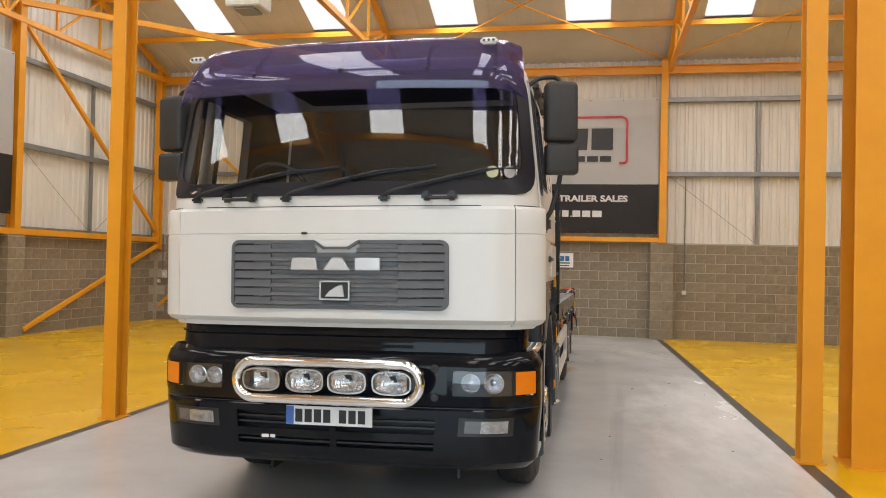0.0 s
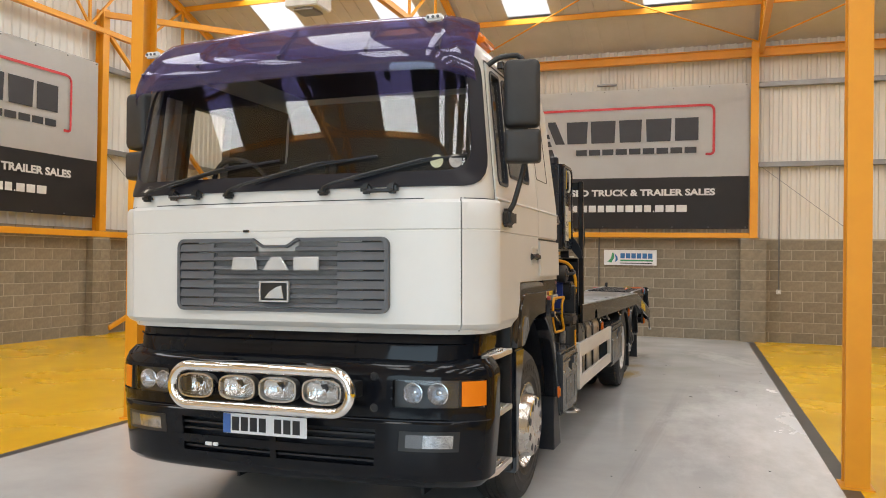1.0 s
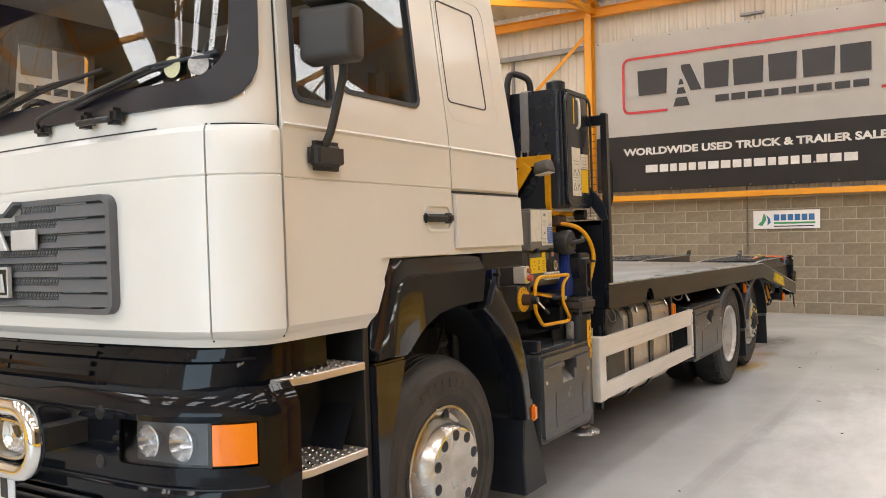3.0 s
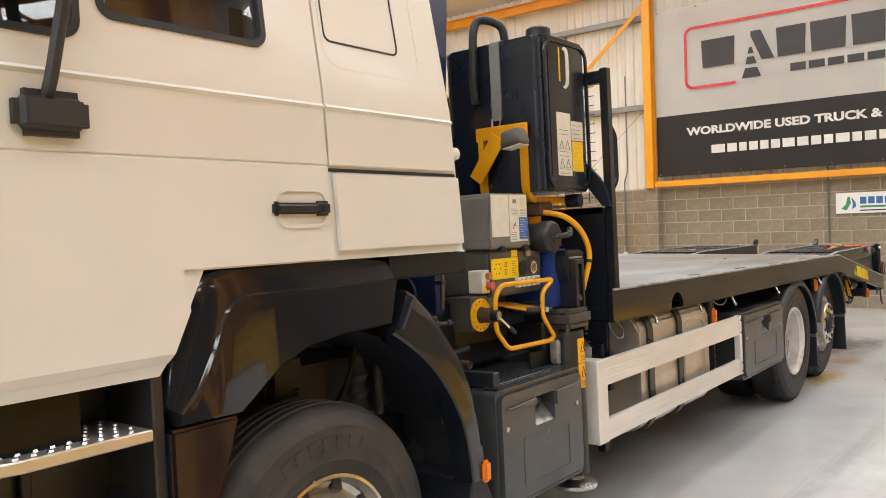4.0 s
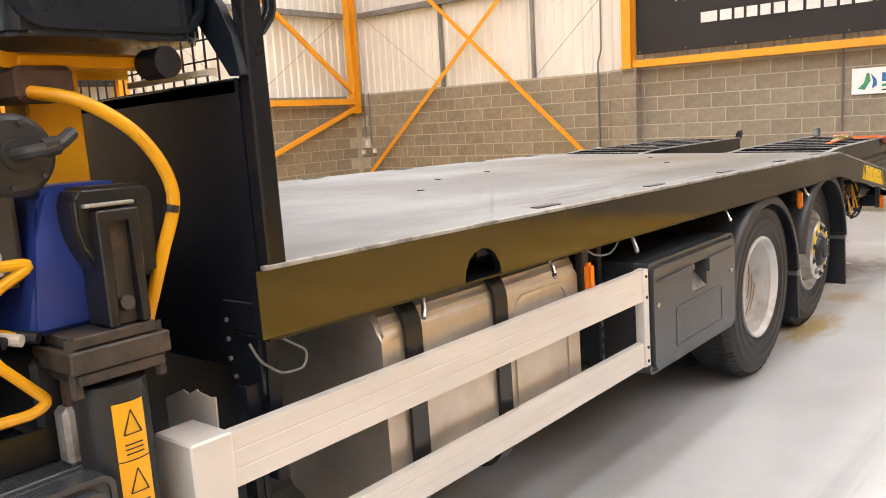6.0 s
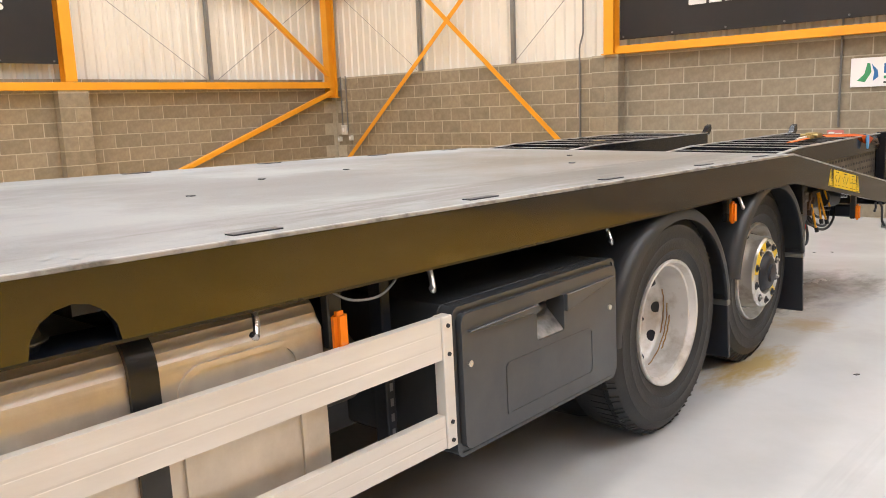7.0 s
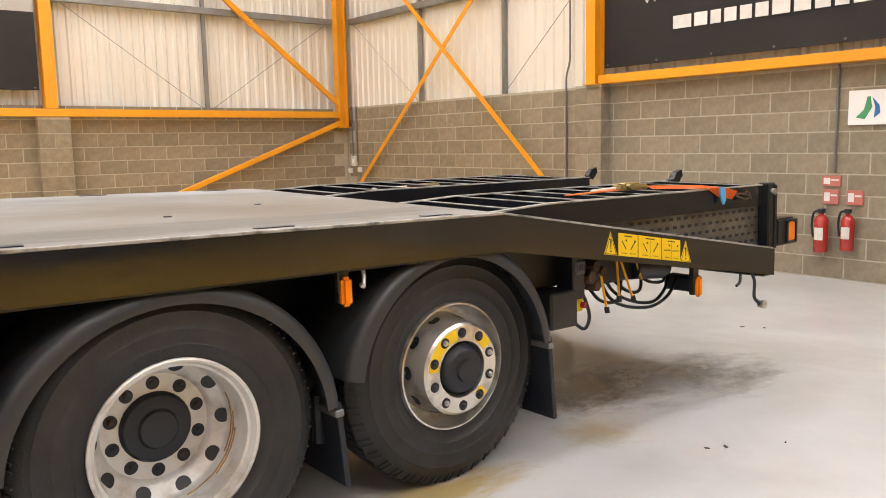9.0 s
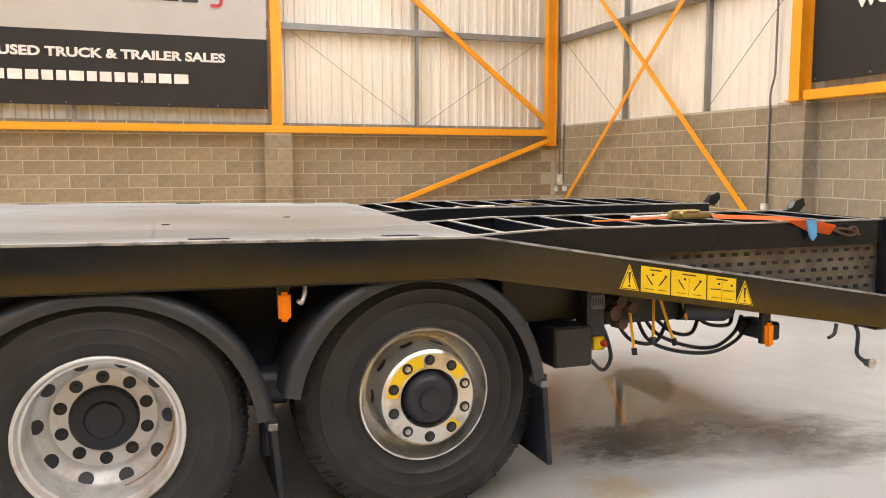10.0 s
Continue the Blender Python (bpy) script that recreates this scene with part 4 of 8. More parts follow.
door = {}
for g in (1, -1):
    cols = [g * S(y) for y in (0.302, 0.33, 0.38, 0.59, 0.67, 0.86, 1.0, 1.20, 1.30, 1.430)]
    ob = tpart("door", patch(door_skin, cols, DROWS, 0, 0.01, cab_open, fix=arch_fix), "cab_white", cab, "white cab door with two crease lines")
    door[g] = ob
    cols = [g * S(y) for y in (1.440, 1.6, 1.85, 2.05, 2.12)]
    tpart("rear_quarter_panel", patch(door_skin, cols, [z for z in DROWS if z > 1.87], 0, 0.01), "cab_white", cab, "white sleeper side panel")
    cols = [g * S(y) for y in (1.455, 1.47, 1.8, 2.10, 2.125)]
    tpart("side_hatch", patch(cab_skin, cols, [1.592, 1.604, 1.7, 1.835, 1.848], 0.022, 0.02), "cab_white", cab, "white locker hatch behind the door")
    # pressed sleeper panel outline
    bm = skin_ring(cab_skin, (S(1.475), S(1.86), 2.29, 2.79, 0.03), (S(1.481), S(1.854), 2.296, 2.784, 0.026), 0.009, 0.0145)
    if g < 0:
        bm.transform(Matrix.Scale(-1, 4, (1, 0, 0)))
    tpart("panel_joint", bm, "rubber", cab)
    bm = skin_ring(cab_skin, (S(1.462), S(1.985), 2.205, 2.86, 0.08), (S(1.476), S(1.971), 2.219, 2.846, 0.07), 0.008, 0.0125)
    if g < 0:
        bm.transform(Matrix.Scale(-1, 4, (1, 0, 0)))
    tpart("panel_pressing", bm, "cab_white", cab)
    for a, b, z0, z1 in ((0.375, 0.595, 2.165, 2.845), (0.665, 1.205, 2.235, 2.845)):
        bm = skin_ring(cab_skin, (S(a) - 0.012, S(b) + 0.012, z0 - 0.012, z1 + 0.012, 0.05), (S(a) + 0.008, S(b) - 0.008, z0 + 0.008, z1 - 0.008, 0.034), 0.0, 0.018)
        if g < 0:
            bm.transform(Matrix.Scale(-1, 4, (1, 0, 0)))
        tpart("window_seal", bm, "rubber", cab, "black window rubber")
        bm = skin_ring(cab_skin, (S(a) - 0.03, S(b) + 0.03, z0 - 0.03, z1 + 0.03, 0.03), (S(a) + 0.012, S(b) - 0.012, z0 + 0.012, z1 - 0.012, 0.02), -0.055, -0.001)
        if g < 0:
            bm.transform(Matrix.Scale(-1, 4, (1, 0, 0)))
        tpart("window_reveal", bm, "interior", cab)
        pane = tpart("window_glass", patch(cab_skin, [g * S(a), g * S((a + b) / 2), g * S(b)], [z0, (z0 + z1) / 2, z1], 0.0), "side_glass", cab, "tinted side window pane")
        pane.visible_shadow = False
    # handle and its recess
    bm = skin_ring(cab_skin, (S(1.195), S(1.412), 1.670, 1.798, 0.045), (S(1.207), S(1.400), 1.682, 1.786, 0.036), 0.010, 0.0185)
    box(1.2, 1.2615, 1.20, 1.405, 1.678, 1.79, 0, bm=bm)
    if g < 0:
        bm.transform(Matrix.Scale(-1, 4, (1, 0, 0)))
    tpart("handle_recess", bm, "cab_white", cab)
    bm = box(1.272, 1.297, 1.178, 1.36, 1.714, 1.750, 0.010, 3)
    box(1.255, 1.292, 1.345, 1.408, 1.708, 1.756, 0.010, 3, bm)
    box(1.255, 1.290, 1.175, 1.20, 1.710, 1.754, 0.008, 2, bm)
    cyl((1.29, 1.378, 1.730), (1.299, 1.378, 1.730), 0.013, 14, bm)
    if g < 0:
        bm.transform(Matrix.Scale(-1, 4, (1, 0, 0)))
    tpart("door_handle", bm, "black_plastic", cab, "black door handle with lock")
    # mirrors
    turn = Matrix.Translation((1.39, 0.45, 0)) @ Matrix.Rotation(radians(14), 4, "Z") @ Matrix.Translation((-1.39, -0.45, 0))
    m1, m2 = soft_box(1.285, 1.50, 0.38, 0.52, 2.50, 2.90, 0.035), soft_box(1.285, 1.505, 0.38, 0.50, 2.285, 2.485, 0.022)
    m1.transform(turn), m2.transform(turn)
    arm = bent([(1.29, 0.50, 1.99), (1.325, 0.50, 2.04), (1.385, 0.52, 2.26), (1.40, 0.51, 2.48), (1.40, 0.51, 2.84), (1.38, 0.50, 2.95), (1.25, 0.46, 2.94), (1.17, 0.44, 2.88)], 0.016, 10, rad=0.05)
    box(1.255, 1.325, 0.42, 0.60, 1.905, 2.015, 0.026, 3, arm)
    for nm, b in (("mirror_housing", m1), ("mirror_housing", m2), ("mirror_arm", arm)):
        if g < 0:
            b.transform(Matrix.Scale(-1, 4, (1, 0, 0)))
        tpart(nm, b, "mirror_plastic", cab, "black moulded mirror housing" if nm != "mirror_arm" else "black tubular mirror arm")
bm = box(1.16, 1.30, 0.93, 1.05, 2.905, 2.945, 0.018, 2)
prism([(0.60, 2.90), (1.36, 2.90), (1.42, 2.86), (1.40, 2.92), (1.3, 2.965), (0.62, 2.955)], "x", 1.19, 1.235, 0.008, 1, bm)
tpart("drip_rail", bm, "black_plastic", cab, "black wind deflector over the door window")
bm = box(0.86, 1.10, 0.62, 0.92, 3.06, 3.17, 0.04, 3)
tpart("beacon", bm, "orange_lens", cab, "amber roof beacon lens")
bm = lathe([(0, 0), (0, 0.07), (0.05, 0.085), (0.06, 0.06), (0.14, 0.02), (0.15, 0)], "y", (1.04, 1.90, 3.02), 20)
tube([(1.0, 1.95, 3.04), (1.02, 2.0, 3.10), (1.12, 1.98, 3.08), (1.1, 1.9, 3.0)], 0.012, 8, bm=bm)
tpart("rear_work_lamp", bm, "chassis", cab, "black work lamp at the cab's rear edge")
bm = lathe([(-0.03, 0), (-0.03, 0.018), (0.0, 0.029), (0.02, 0.024), (0.03, 0.008), (0.034, 0)], "x", (1.17, 2.22, 1.96), 18)
tpart("rear_spot_lamp", bm, "plate_white", cab, "small white plastic spot lamp")
tpart("spot_lamp_bracket", box(1.05, 1.15, 2.12, 2.22, 1.93, 1.97, 0.005), "black_plastic", cab)

# grille
gx0, gx1, gz0, gz1 = -0.712, 0.726, 1.398, 1.838
out = rrect(gx0, gx1, gz0, gz1, 0.05)
inn = rrect(gx0 + 0.022, gx1 - 0.022, gz0 + 0.022, gz1 - 0.022, 0.03)
bm = ring(out, inn, "y", -0.052, -0.016)
grille = tpart("grille", bm, "grille", None, "grey plastic radiator grille")
tpart("grille_back", box(gx0 + 0.02, gx1 - 0.02, -0.026, -0.017, gz0 + 0.02, gz1 - 0.02), "black_plastic", grille)
pitch = (gz1 - gz0 - 0.05) / 7
for k in range(7):
    z = gz0 + 0.025 + pitch * k
    for xa, xb, h in ((gx0 + 0.02, -0.435, 0.049), (0.41, gx1 - 0.02, 0.049), (-0.435, 0.41, 0.026)):
        if k == 6 and xa == -0.435:
            for xc, xd in ((-0.435, -0.13), (0.14, 0.41)):
                tpart("slat", prism([(-0.026, z), (-0.050, z + 0.004), (-0.046, z + h), (-0.026, z + h + 0.004)], "x", xc, xd, 0), "grille", grille)
            continue
        tpart("slat", prism([(-0.026, z), (-0.052, z + 0.004), (-0.040, z + h), (-0.026, z + h + 0.004)], "x", xa, xb, 0), "grille", grille)
bm = bmesh.new()
for k in range(7):
    z = gz0 + 0.025 + pitch * k + 0.029
    n = 46
    for i in range(n):
        x = -0.43 + 0.84 * i / n
        if k == 6 and -0.15 < x < 0.15:
            continue
        beam((x, -0.032, z), (x + 0.018, -0.032, z + pitch - 0.028), 0.005, 0.004, (0, 1, 0), 0, bm)
        beam((x + 0.018, -0.031, z), (x, -0.031, z + pitch - 0.028), 0.004, 0.004, (0, 1, 0), 0, bm)
ob = tpart("grille_mesh", bm, "grille", grille, smooth=0)
tagged(ob, kind="stuff")
tpart("grille_notch", prism([(-0.14, gz1 + 0.001), (-0.07, gz1 - 0.045), (0.085, gz1 - 0.045), (0.155, gz1 + 0.001)], "y", -0.056, -0.03, 0.003), "cab_white", grille)
bm = beam((-0.145, -0.05, gz1 - 0.008), (-0.072, -0.05, gz1 - 0.052), 0.03, 0.014, (0, 0, 1), 0.002)
beam((-0.075, -0.05, gz1 - 0.052), (0.09, -0.05, gz1 - 0.052), 0.03, 0.014, (0, 0, 1), 0.002, bm)
beam((0.087, -0.05, gz1 - 0.052), (0.16, -0.05, gz1 - 0.008), 0.03, 0.014, (0, 0, 1), 0.002, bm)
tpart("grille_brow", bm, "grille", grille)
# maker's badge kept as plain silver blocks
for pts in (((-0.295, 1.645), (-0.11, 1.645), (-0.125, 1.725), (-0.28, 1.725)), ((-0.075, 1.645), (0.105, 1.645), (0.05, 1.727), (-0.015, 1.727)), ((0.135, 1.645), (0.30, 1.645), (0.30, 1.725), (0.135, 1.725))):
    tpart("badge_block", prism(pts, "y", -0.068, -0.05, 0.005), "badge", grille, "plain silver badge block")
bm = ring(rrect(-0.095, 0.103, 1.458, 1.580, 0.008), rrect(-0.086, 0.094, 1.467, 1.571, 0.005), "y", -0.066, -0.05)
tpart("badge_frame", bm, "badge", grille, "thin silver badge frame")
tpart("badge_plate", box(-0.088, 0.096, -0.058, -0.05, 1.465, 1.573), "black_plastic", grille)
tpart("badge_shape", prism([(-0.06, 1.478), (0.07, 1.478), (0.055, 1.555), (0.02, 1.545), (-0.03, 1.515)], "y", -0.066, -0.058, 0.003), "badge", grille)
tpart("flap_button", box(-0.235, -0.195, -0.03, -0.016, 1.875, 1.89, 0.004), "black_plastic", flap)
for ob in (grille, *grille.children_recursive):
    for v in ob.data.vertices:
        v.co.y += BOW * (v.co.x / 0.99) ** 2
# scuff scratches on the corner
tpart("scratch", tube([cab_skin(1.20, 1.66, 0.0192), cab_skin(1.225, 1.635, 0.0192), cab_skin(1.27, 1.61, 0.0192), cab_skin(1.28, 1.595, 0.0192)], 0.001, 4), "grille", cab)
tpart("scratch", tube([cab_skin(1.33, 1.42, 0.0195), cab_skin(1.35, 1.428, 0.0195)], 0.002, 4), "grille", cab)

# wipers and step brackets under the windscreen
for x in (-0.985, -0.345, 0.31):
    piv = Vector((x, -0.02 + BOW * x * x, 2.115))
    tip = cab_skin(x + 0.60, 2.275, 0.045)
    bm = tube([piv + Vector((0, -0.02, 0)), piv + Vector((0.06, -0.045, 0.03)), cab_skin(x + 0.28, 2.205, 0.055), tip], 0.009, 8)
    box(x - 0.035, x + 0.035, piv.y - 0.025, piv.y + 0.02, 2.085, 2.125, 0.012, 2, bm)
    wiper = tpart("wiper_arm", bm, "black_plastic", None, "black windscreen wiper arm")
    a, b = cab_skin(x + 0.18, 2.175, 0.022), cab_skin(min(1.15, x + 0.98), 2.31, 0.022)
    mid = cab_skin(x + 0.58, 2.262, 0.03)
    bm = tube([a, mid, b], 0.008, 6)
    tube([cab_skin(x + 0.35, 2.215, 0.03), cab_skin(x + 0.60, 2.277, 0.042), cab_skin(x + 0.82, 2.292, 0.03)], 0.006, 6, bm=bm)
    tpart("wiper_blade", bm, "rubber", wiper)
for x0, x1 in ((-0.79, -0.55), (0.555, 0.775)):
    bm = bent([(x0 + 0.02, -0.01, 2.115), (x0 + 0.025, -0.065, 2.10), (x1 - 0.025, -0.065, 2.10), (x1 - 0.02, -0.01, 2.115)], 0.012, 8, rad=0.03)
    box(x0, x0 + 0.06, -0.06, 0.0, 2.085, 2.145, 0.014, 2, bm)
    box(x1 - 0.06, x1, -0.06, 0.0, 2.085, 2.145, 0.014, 2, bm)
    for v in bm.verts:
        v.co.y += BOW * v.co.x ** 2
    tpart("screen_step", bm, "black_plastic", cab, "black grab bracket under the windscreen")

# -- bumper --
BW = table([(0.41, 1.20), (0.46, 1.255), (0.80, 1.285), (1.06, 1.285), (1.10, 1.268), (1.14, 1.235)])
BF = table([(0.41, 0.02), (0.43, -0.025), (0.46, -0.045), (0.58, -0.06), (0.785, -0.066), (0.80, -0.052), (0.815, -0.066), (1.05, -0.06), (1.10, -0.04), (1.14, 0.02)])
bump_skin = make_surf(0.85, 0.65, BW, BF, lambda z: 0.235, lambda z: 0.33, 1.285, 0.27, 0.33, 0.03)
BR = [0.41, 0.43, 0.46, 0.50, 0.535, 0.585, 0.635, 0.69, 0.745, 0.785, 0.80, 0.815, 0.865, 1.035, 1.06, 1.085, 1.10, 1.12, 1.14]
bh = [0, 0.02, 0.2, 0.4, 0.66, 0.745, 0.85] + [0.85 + 0.65 * k / 12 for k in range(1, 13)] + [1.53, 1.56]
bh = sorted(set(bh + [1.35]))
BC = [-s for s in bh[:0:-1]] + bh


def bump_open(s, z):
    a = abs(s)
    if 0.745 < a < 1.35 and 0.865 < z < 1.035:
        return True
    if 0.02 < a < 0.66 and (0.535 < z < 0.585 or 0.635 < z < 0.745):
        return True
    return False


bm = patch(bump_skin, BC, BR, 0, 0.02, bump_open)
bumper = tpart("bumper", bm, "black_gloss", label="glossy black wrap-round front bumper")
bm = patch(bump_skin, BC, [0.44, 0.55, 0.8, 1.0, 1.13], -0.10)
tpart("bumper_liner", bm, "chassis", bumper)
for z in (0.56, 0.67, 0.708):
    for g in (1, -1):
        tpart("bumper_slat", patch(bump_skin, [g * s for s in (0.02, 0.3, 0.66)], [z - 0.006, z + 0.006], -0.02, 0.03), "black_plastic", bumper)
tpart("bumper_seam", patch(bump_skin, [-1.40 + 2.8 * k / 40 for k in range(41)], [0.797, 0.803], 0.001), "chassis", bumper)
# upper black panel with vents
UF = table([(1.12, 0.01), (1.22, 0.035), (1.226, 0.055), (1.30, 0.075), (1.36, 0.10)])
up_skin = make_surf(0.9, 0.55, lambda z: 1.19, UF, lambda z: 0.30, lambda z: 0.8, 1.20, 0.28, 0.8, 0.03)
uc = [-0.9, -0.45, 0.0, 0.45, 0.9]
uc = [-1.75, -1.55] + [-0.9 - 0.55 * k / 6 for k in range(6, 0, -1)] + uc + [0.9 + 0.55 * k / 6 for k in range(1, 7)] + [1.55, 1.75]
tpart("lower_front_panel", patch(up_skin, uc, [1.10, 1.16, 1.218, 1.228, 1.30, 1.36], 0, 0.01), "black_gloss", bumper, "glossy black panel under the cab front")
for z in (1.17, 1.205, 1.24, 1.275):
    for a, b in ((-0.42, -0.06), (-0.04, 0.50)):
        tpart("vent_slat", patch(up_skin, [a, (a + b) / 2, b], [z - 0.011, z + 0.007], 0.014, 0.012), "black_gloss", bumper)
# bull bar
for_bar = rrect(-0.555, 0.605, 0.862, 1.088, 0.112, 8)
bar = tpart("light_bar", tube([(x, -0.26, z) for x, z in for_bar], 0.031, 14, True, curve=False), "chrome", label="polished stainless tube light bar")
for x in (-0.50, 0.55):
    tpart("bar_bracket", box(x - 0.03, x + 0.03, -0.25, -0.03, 0.93, 1.02, 0.006), "black_plastic", bar)


def lamp_shape(w, h, n=7):
    """Rounded lamp outline, flatter above and below than at the sides."""
    out = []
    for k in range(4 * n):
        a = 2 * math.pi * k / (4 * n)
        c, d = math.cos(a), math.sin(a)
        out.append((w * math.copysign(abs(c) ** 0.72, c), h * math.copysign(abs(d) ** 0.62, d)))
    return out


for x in (-0.395, -0.115, 0.152, 0.430):
    o, i = lamp_shape(0.122, 0.072), lamp_shape(0.113, 0.063)
    bm = ring([(x + a, 0.975 + b) for a, b in o], [(x + a, 0.975 + b) for a, b in i], "y", -0.265, -0.215)
    tpart("spot_lamp", bm, "steel", bar, "rounded chrome driving lamp with clear lens")
    bm = bmesh.new()
    rows_ = []
    for d, k in ((-0.222, 0.99), (-0.205, 0.8), (-0.19, 0.45), (-0.185, 0.15)):
        rows_.append([bm.verts.new((x + a * k, d, 0.975 + b * k)) for a, b in i])
    for A, B in zip(rows_, rows_[1:]):
        for q in range(len(A)):
            r = (q + 1) % len(A)
            bm.faces.new((A[q], A[r], B[r], B[q]))
    bm.faces.new(rows_[-1])
    cyl((x, -0.24, 0.975), (x, -0.185, 0.975), 0.016, 12, bm)
    tpart("reflector", bm, "reflector", bar)
    bm = prism([(x - 0.022, 1.012), (x + 0.018, 1.018), (x + 0.030, 0.985), (x + 0.012, 0.968), (x - 0.004, 0.984)], "y", -0.236, -0.228, 0.002)
    tpart("bulb_shield", bm, "chassis", bar, "dark bulb shield")
    bm = bmesh.new()
    bm.faces.new([bm.verts.new((x + a, -0.258 - 0.010 * max(0, 1 - (a / 0.11) ** 2), 0.975 + b)) for a, b in i])
    ob = tpart("lens", bm, "lens_glass", bar, "clear lamp lens")
    ob.visible_shadow = False
# headlamps
for g in (1, -1):
    cols = [g * (0.745 + 0.605 * k / 10) for k in range(11)]
    sd = 1.150 if g > 0 else 1.11
    tpart("headlamp", patch(bump_skin, cols, [0.865, 0.95, 1.035], -0.085, 0.004), "lamp_dark", bumper, "dark recessed headlamp unit")
    bm = skin_ring(bump_skin, (0.725, 1.375, 0.848, 1.052, 0.025), (0.760, 1.350, 0.876, 1.032, 0.012), 0.0, 0.006)
    if g < 0:
        bm.transform(Matrix.Scale(-1, 4, (1, 0, 0)))
    bz = tpart("headlamp_bezel", bm, "black_gloss", None, "black frame round the headlamp and indicator")
    for s, z, r in ((0.757, 0.985, 0.007), (0.757, 0.925, 0.007)):
        c = bump_skin(g * s, z, 0.006)
        tpart("bezel_screw", cyl(c, c + Vector((0, -0.004, 0)), r, 8), "chassis", bz)
    for s, z in ((0.648, 1.042), (0.648, 0.866)):
        c = bump_skin(g * s, z, 0.0)
        tpart("bumper_plug", lathe([(-0.006, 0.0), (-0.006, 0.016), (-0.003, 0.018), (-0.003, 0.024), (0.004, 0.026)], "y", c, 18), "black_plastic", bumper)
    tpart("lamp_divider", patch(bump_skin, [g * (sd - 0.014), g * sd], [0.878, 0.95, 1.03], 0.002, 0.03), "black_plastic", bumper)
    for s, r in ((0.873, 0.060), (1.03, 0.064)) if g > 0 else ((0.835, 0.058), (0.975, 0.062)):
        c = bump_skin(g * s, 0.952, -0.055)
        bm = lathe([(-0.028, r), (-0.030, r - 0.006), (0.0, r - 0.018), (0.025, r * 0.45), (0.03, 0.016), (-0.005, 0.014), (-0.01, 0.0)], "y", c, 28)
        tpart("headlamp_reflector", bm, "lamp_chrome", bumper, "round chrome headlamp reflector")
    ob = tpart("headlamp_glass", patch(bump_skin, [g * (0.75 + (0.395 if g > 0 else 0.35) * k / 8) for k in range(9)], [0.868, 0.95, 1.03], -0.006), "lens_glass", bumper, "clear headlamp glass")
    ob.visible_shadow = False
    tpart("indicator", patch(bump_skin, [g * (sd + 0.002 + (0.190 if g > 0 else 0.228) * k / 6) for k in range(7)], [0.885, 0.95, 1.025], 0.003, 0.03), "orange_lens", bumper, "orange indicator lens")
    za, zb = 0.652, 0.726
    s0, s1 = (0.845, 1.107) if g > 0 else (-1.107, -0.83)
    fog = tpart("fog_lamp", patch(bump_skin, [s0 - 0.04 + (s1 - s0 + 0.08) * k / 6 for k in range(7)], [za - 0.02, zb + 0.018], 0.003, 0.01), "black_plastic", None, "rectangular clear fog lamp in a black surround")
    sm = s0 + (s1 - s0) * 0.36
    tpart("fog_side_light", patch(bump_skin, [s0, (s0 + sm) / 2, sm], [za, (za + zb) / 2, zb], 0.0045, 0.001), "lamp_dark", fog)
    bm = patch(bump_skin, [sm, sm + (s1 - sm) * 0.35, sm + (s1 - sm) * 0.4, sm + (s1 - sm) * 0.6, s1], [za, za + 0.3 * (zb - za), za + 0.6 * (zb - za), zb], 0.0045, 0.001)
    for v in bm.verts:
        v.co.y += 0.006 * math.sin(v.co.x * 57) * math.sin(v.co.z * 130) * 0.5
    tpart("fog_reflector", bm, "fog_metal", fog)
    ob = tpart("fog_lens", patch(bump_skin, [s0 + (s1 - s0) * k / 6 for k in range(7)], [za, zb], 0.010), "lens_glass", bumper)
    ob.visible_shadow = False
for x0, x1 in ((-0.478, -0.428), (-0.42, -0.385)):
    tpart("torn_clip", box(x0, x1, -0.060, -0.048, 0.575, 0.597, 0.004), "plate_white", bumper, "broken white plastic clip")
for z in (1.232, 1.312):
    for a, b in ((0.52, 1.32), (-1.32, -0.98)):
        tpart("panel_lip", patch(up_skin, [a + (b - a) * k / 8 for k in range(9)], [z - 0.005, z, z + 0.005], 0.016, 0.016), "black_gloss", bumper)
# number plate, characters kept as plain bars
bm = box(-0.268, 0.288, -0.172, -0.164, 0.690, 0.806, 0.003)
plate = tpart("number_plate", bm, "plate_white", None, "white front number plate with dark bars")
tpart("plate_bracket", box(-0.12, 0.14, -0.166, -0.05, 0.72, 0.785, 0.004), "chassis", bumper)
tpart("plate_band", box(-0.266, -0.216, -0.1745, -0.171, 0.692, 0.804), "sticker_blue", plate)
for k in range(8):
    if k == 4:
        continue
    x = -0.205 + 0.0605 * k - (0.02 if k > 4 else 0)
    tpart("plate_bar", box(x, x + 0.046, -0.1745, -0.171, 0.708, 0.788), "ink", plate)

# -- steps and wheel arch, both sides --


def both(name, make, material, label="", parent=None, sides=(1, -1), smooth=0.6):
    out = []
    for g in sides:
        bm = make()
        if g < 0:
            bm.transform(Matrix.Scale(-1, 4, (1, 0, 0)))
        out.append(tpart(name, bm, material, parent, label, smooth))
    return out


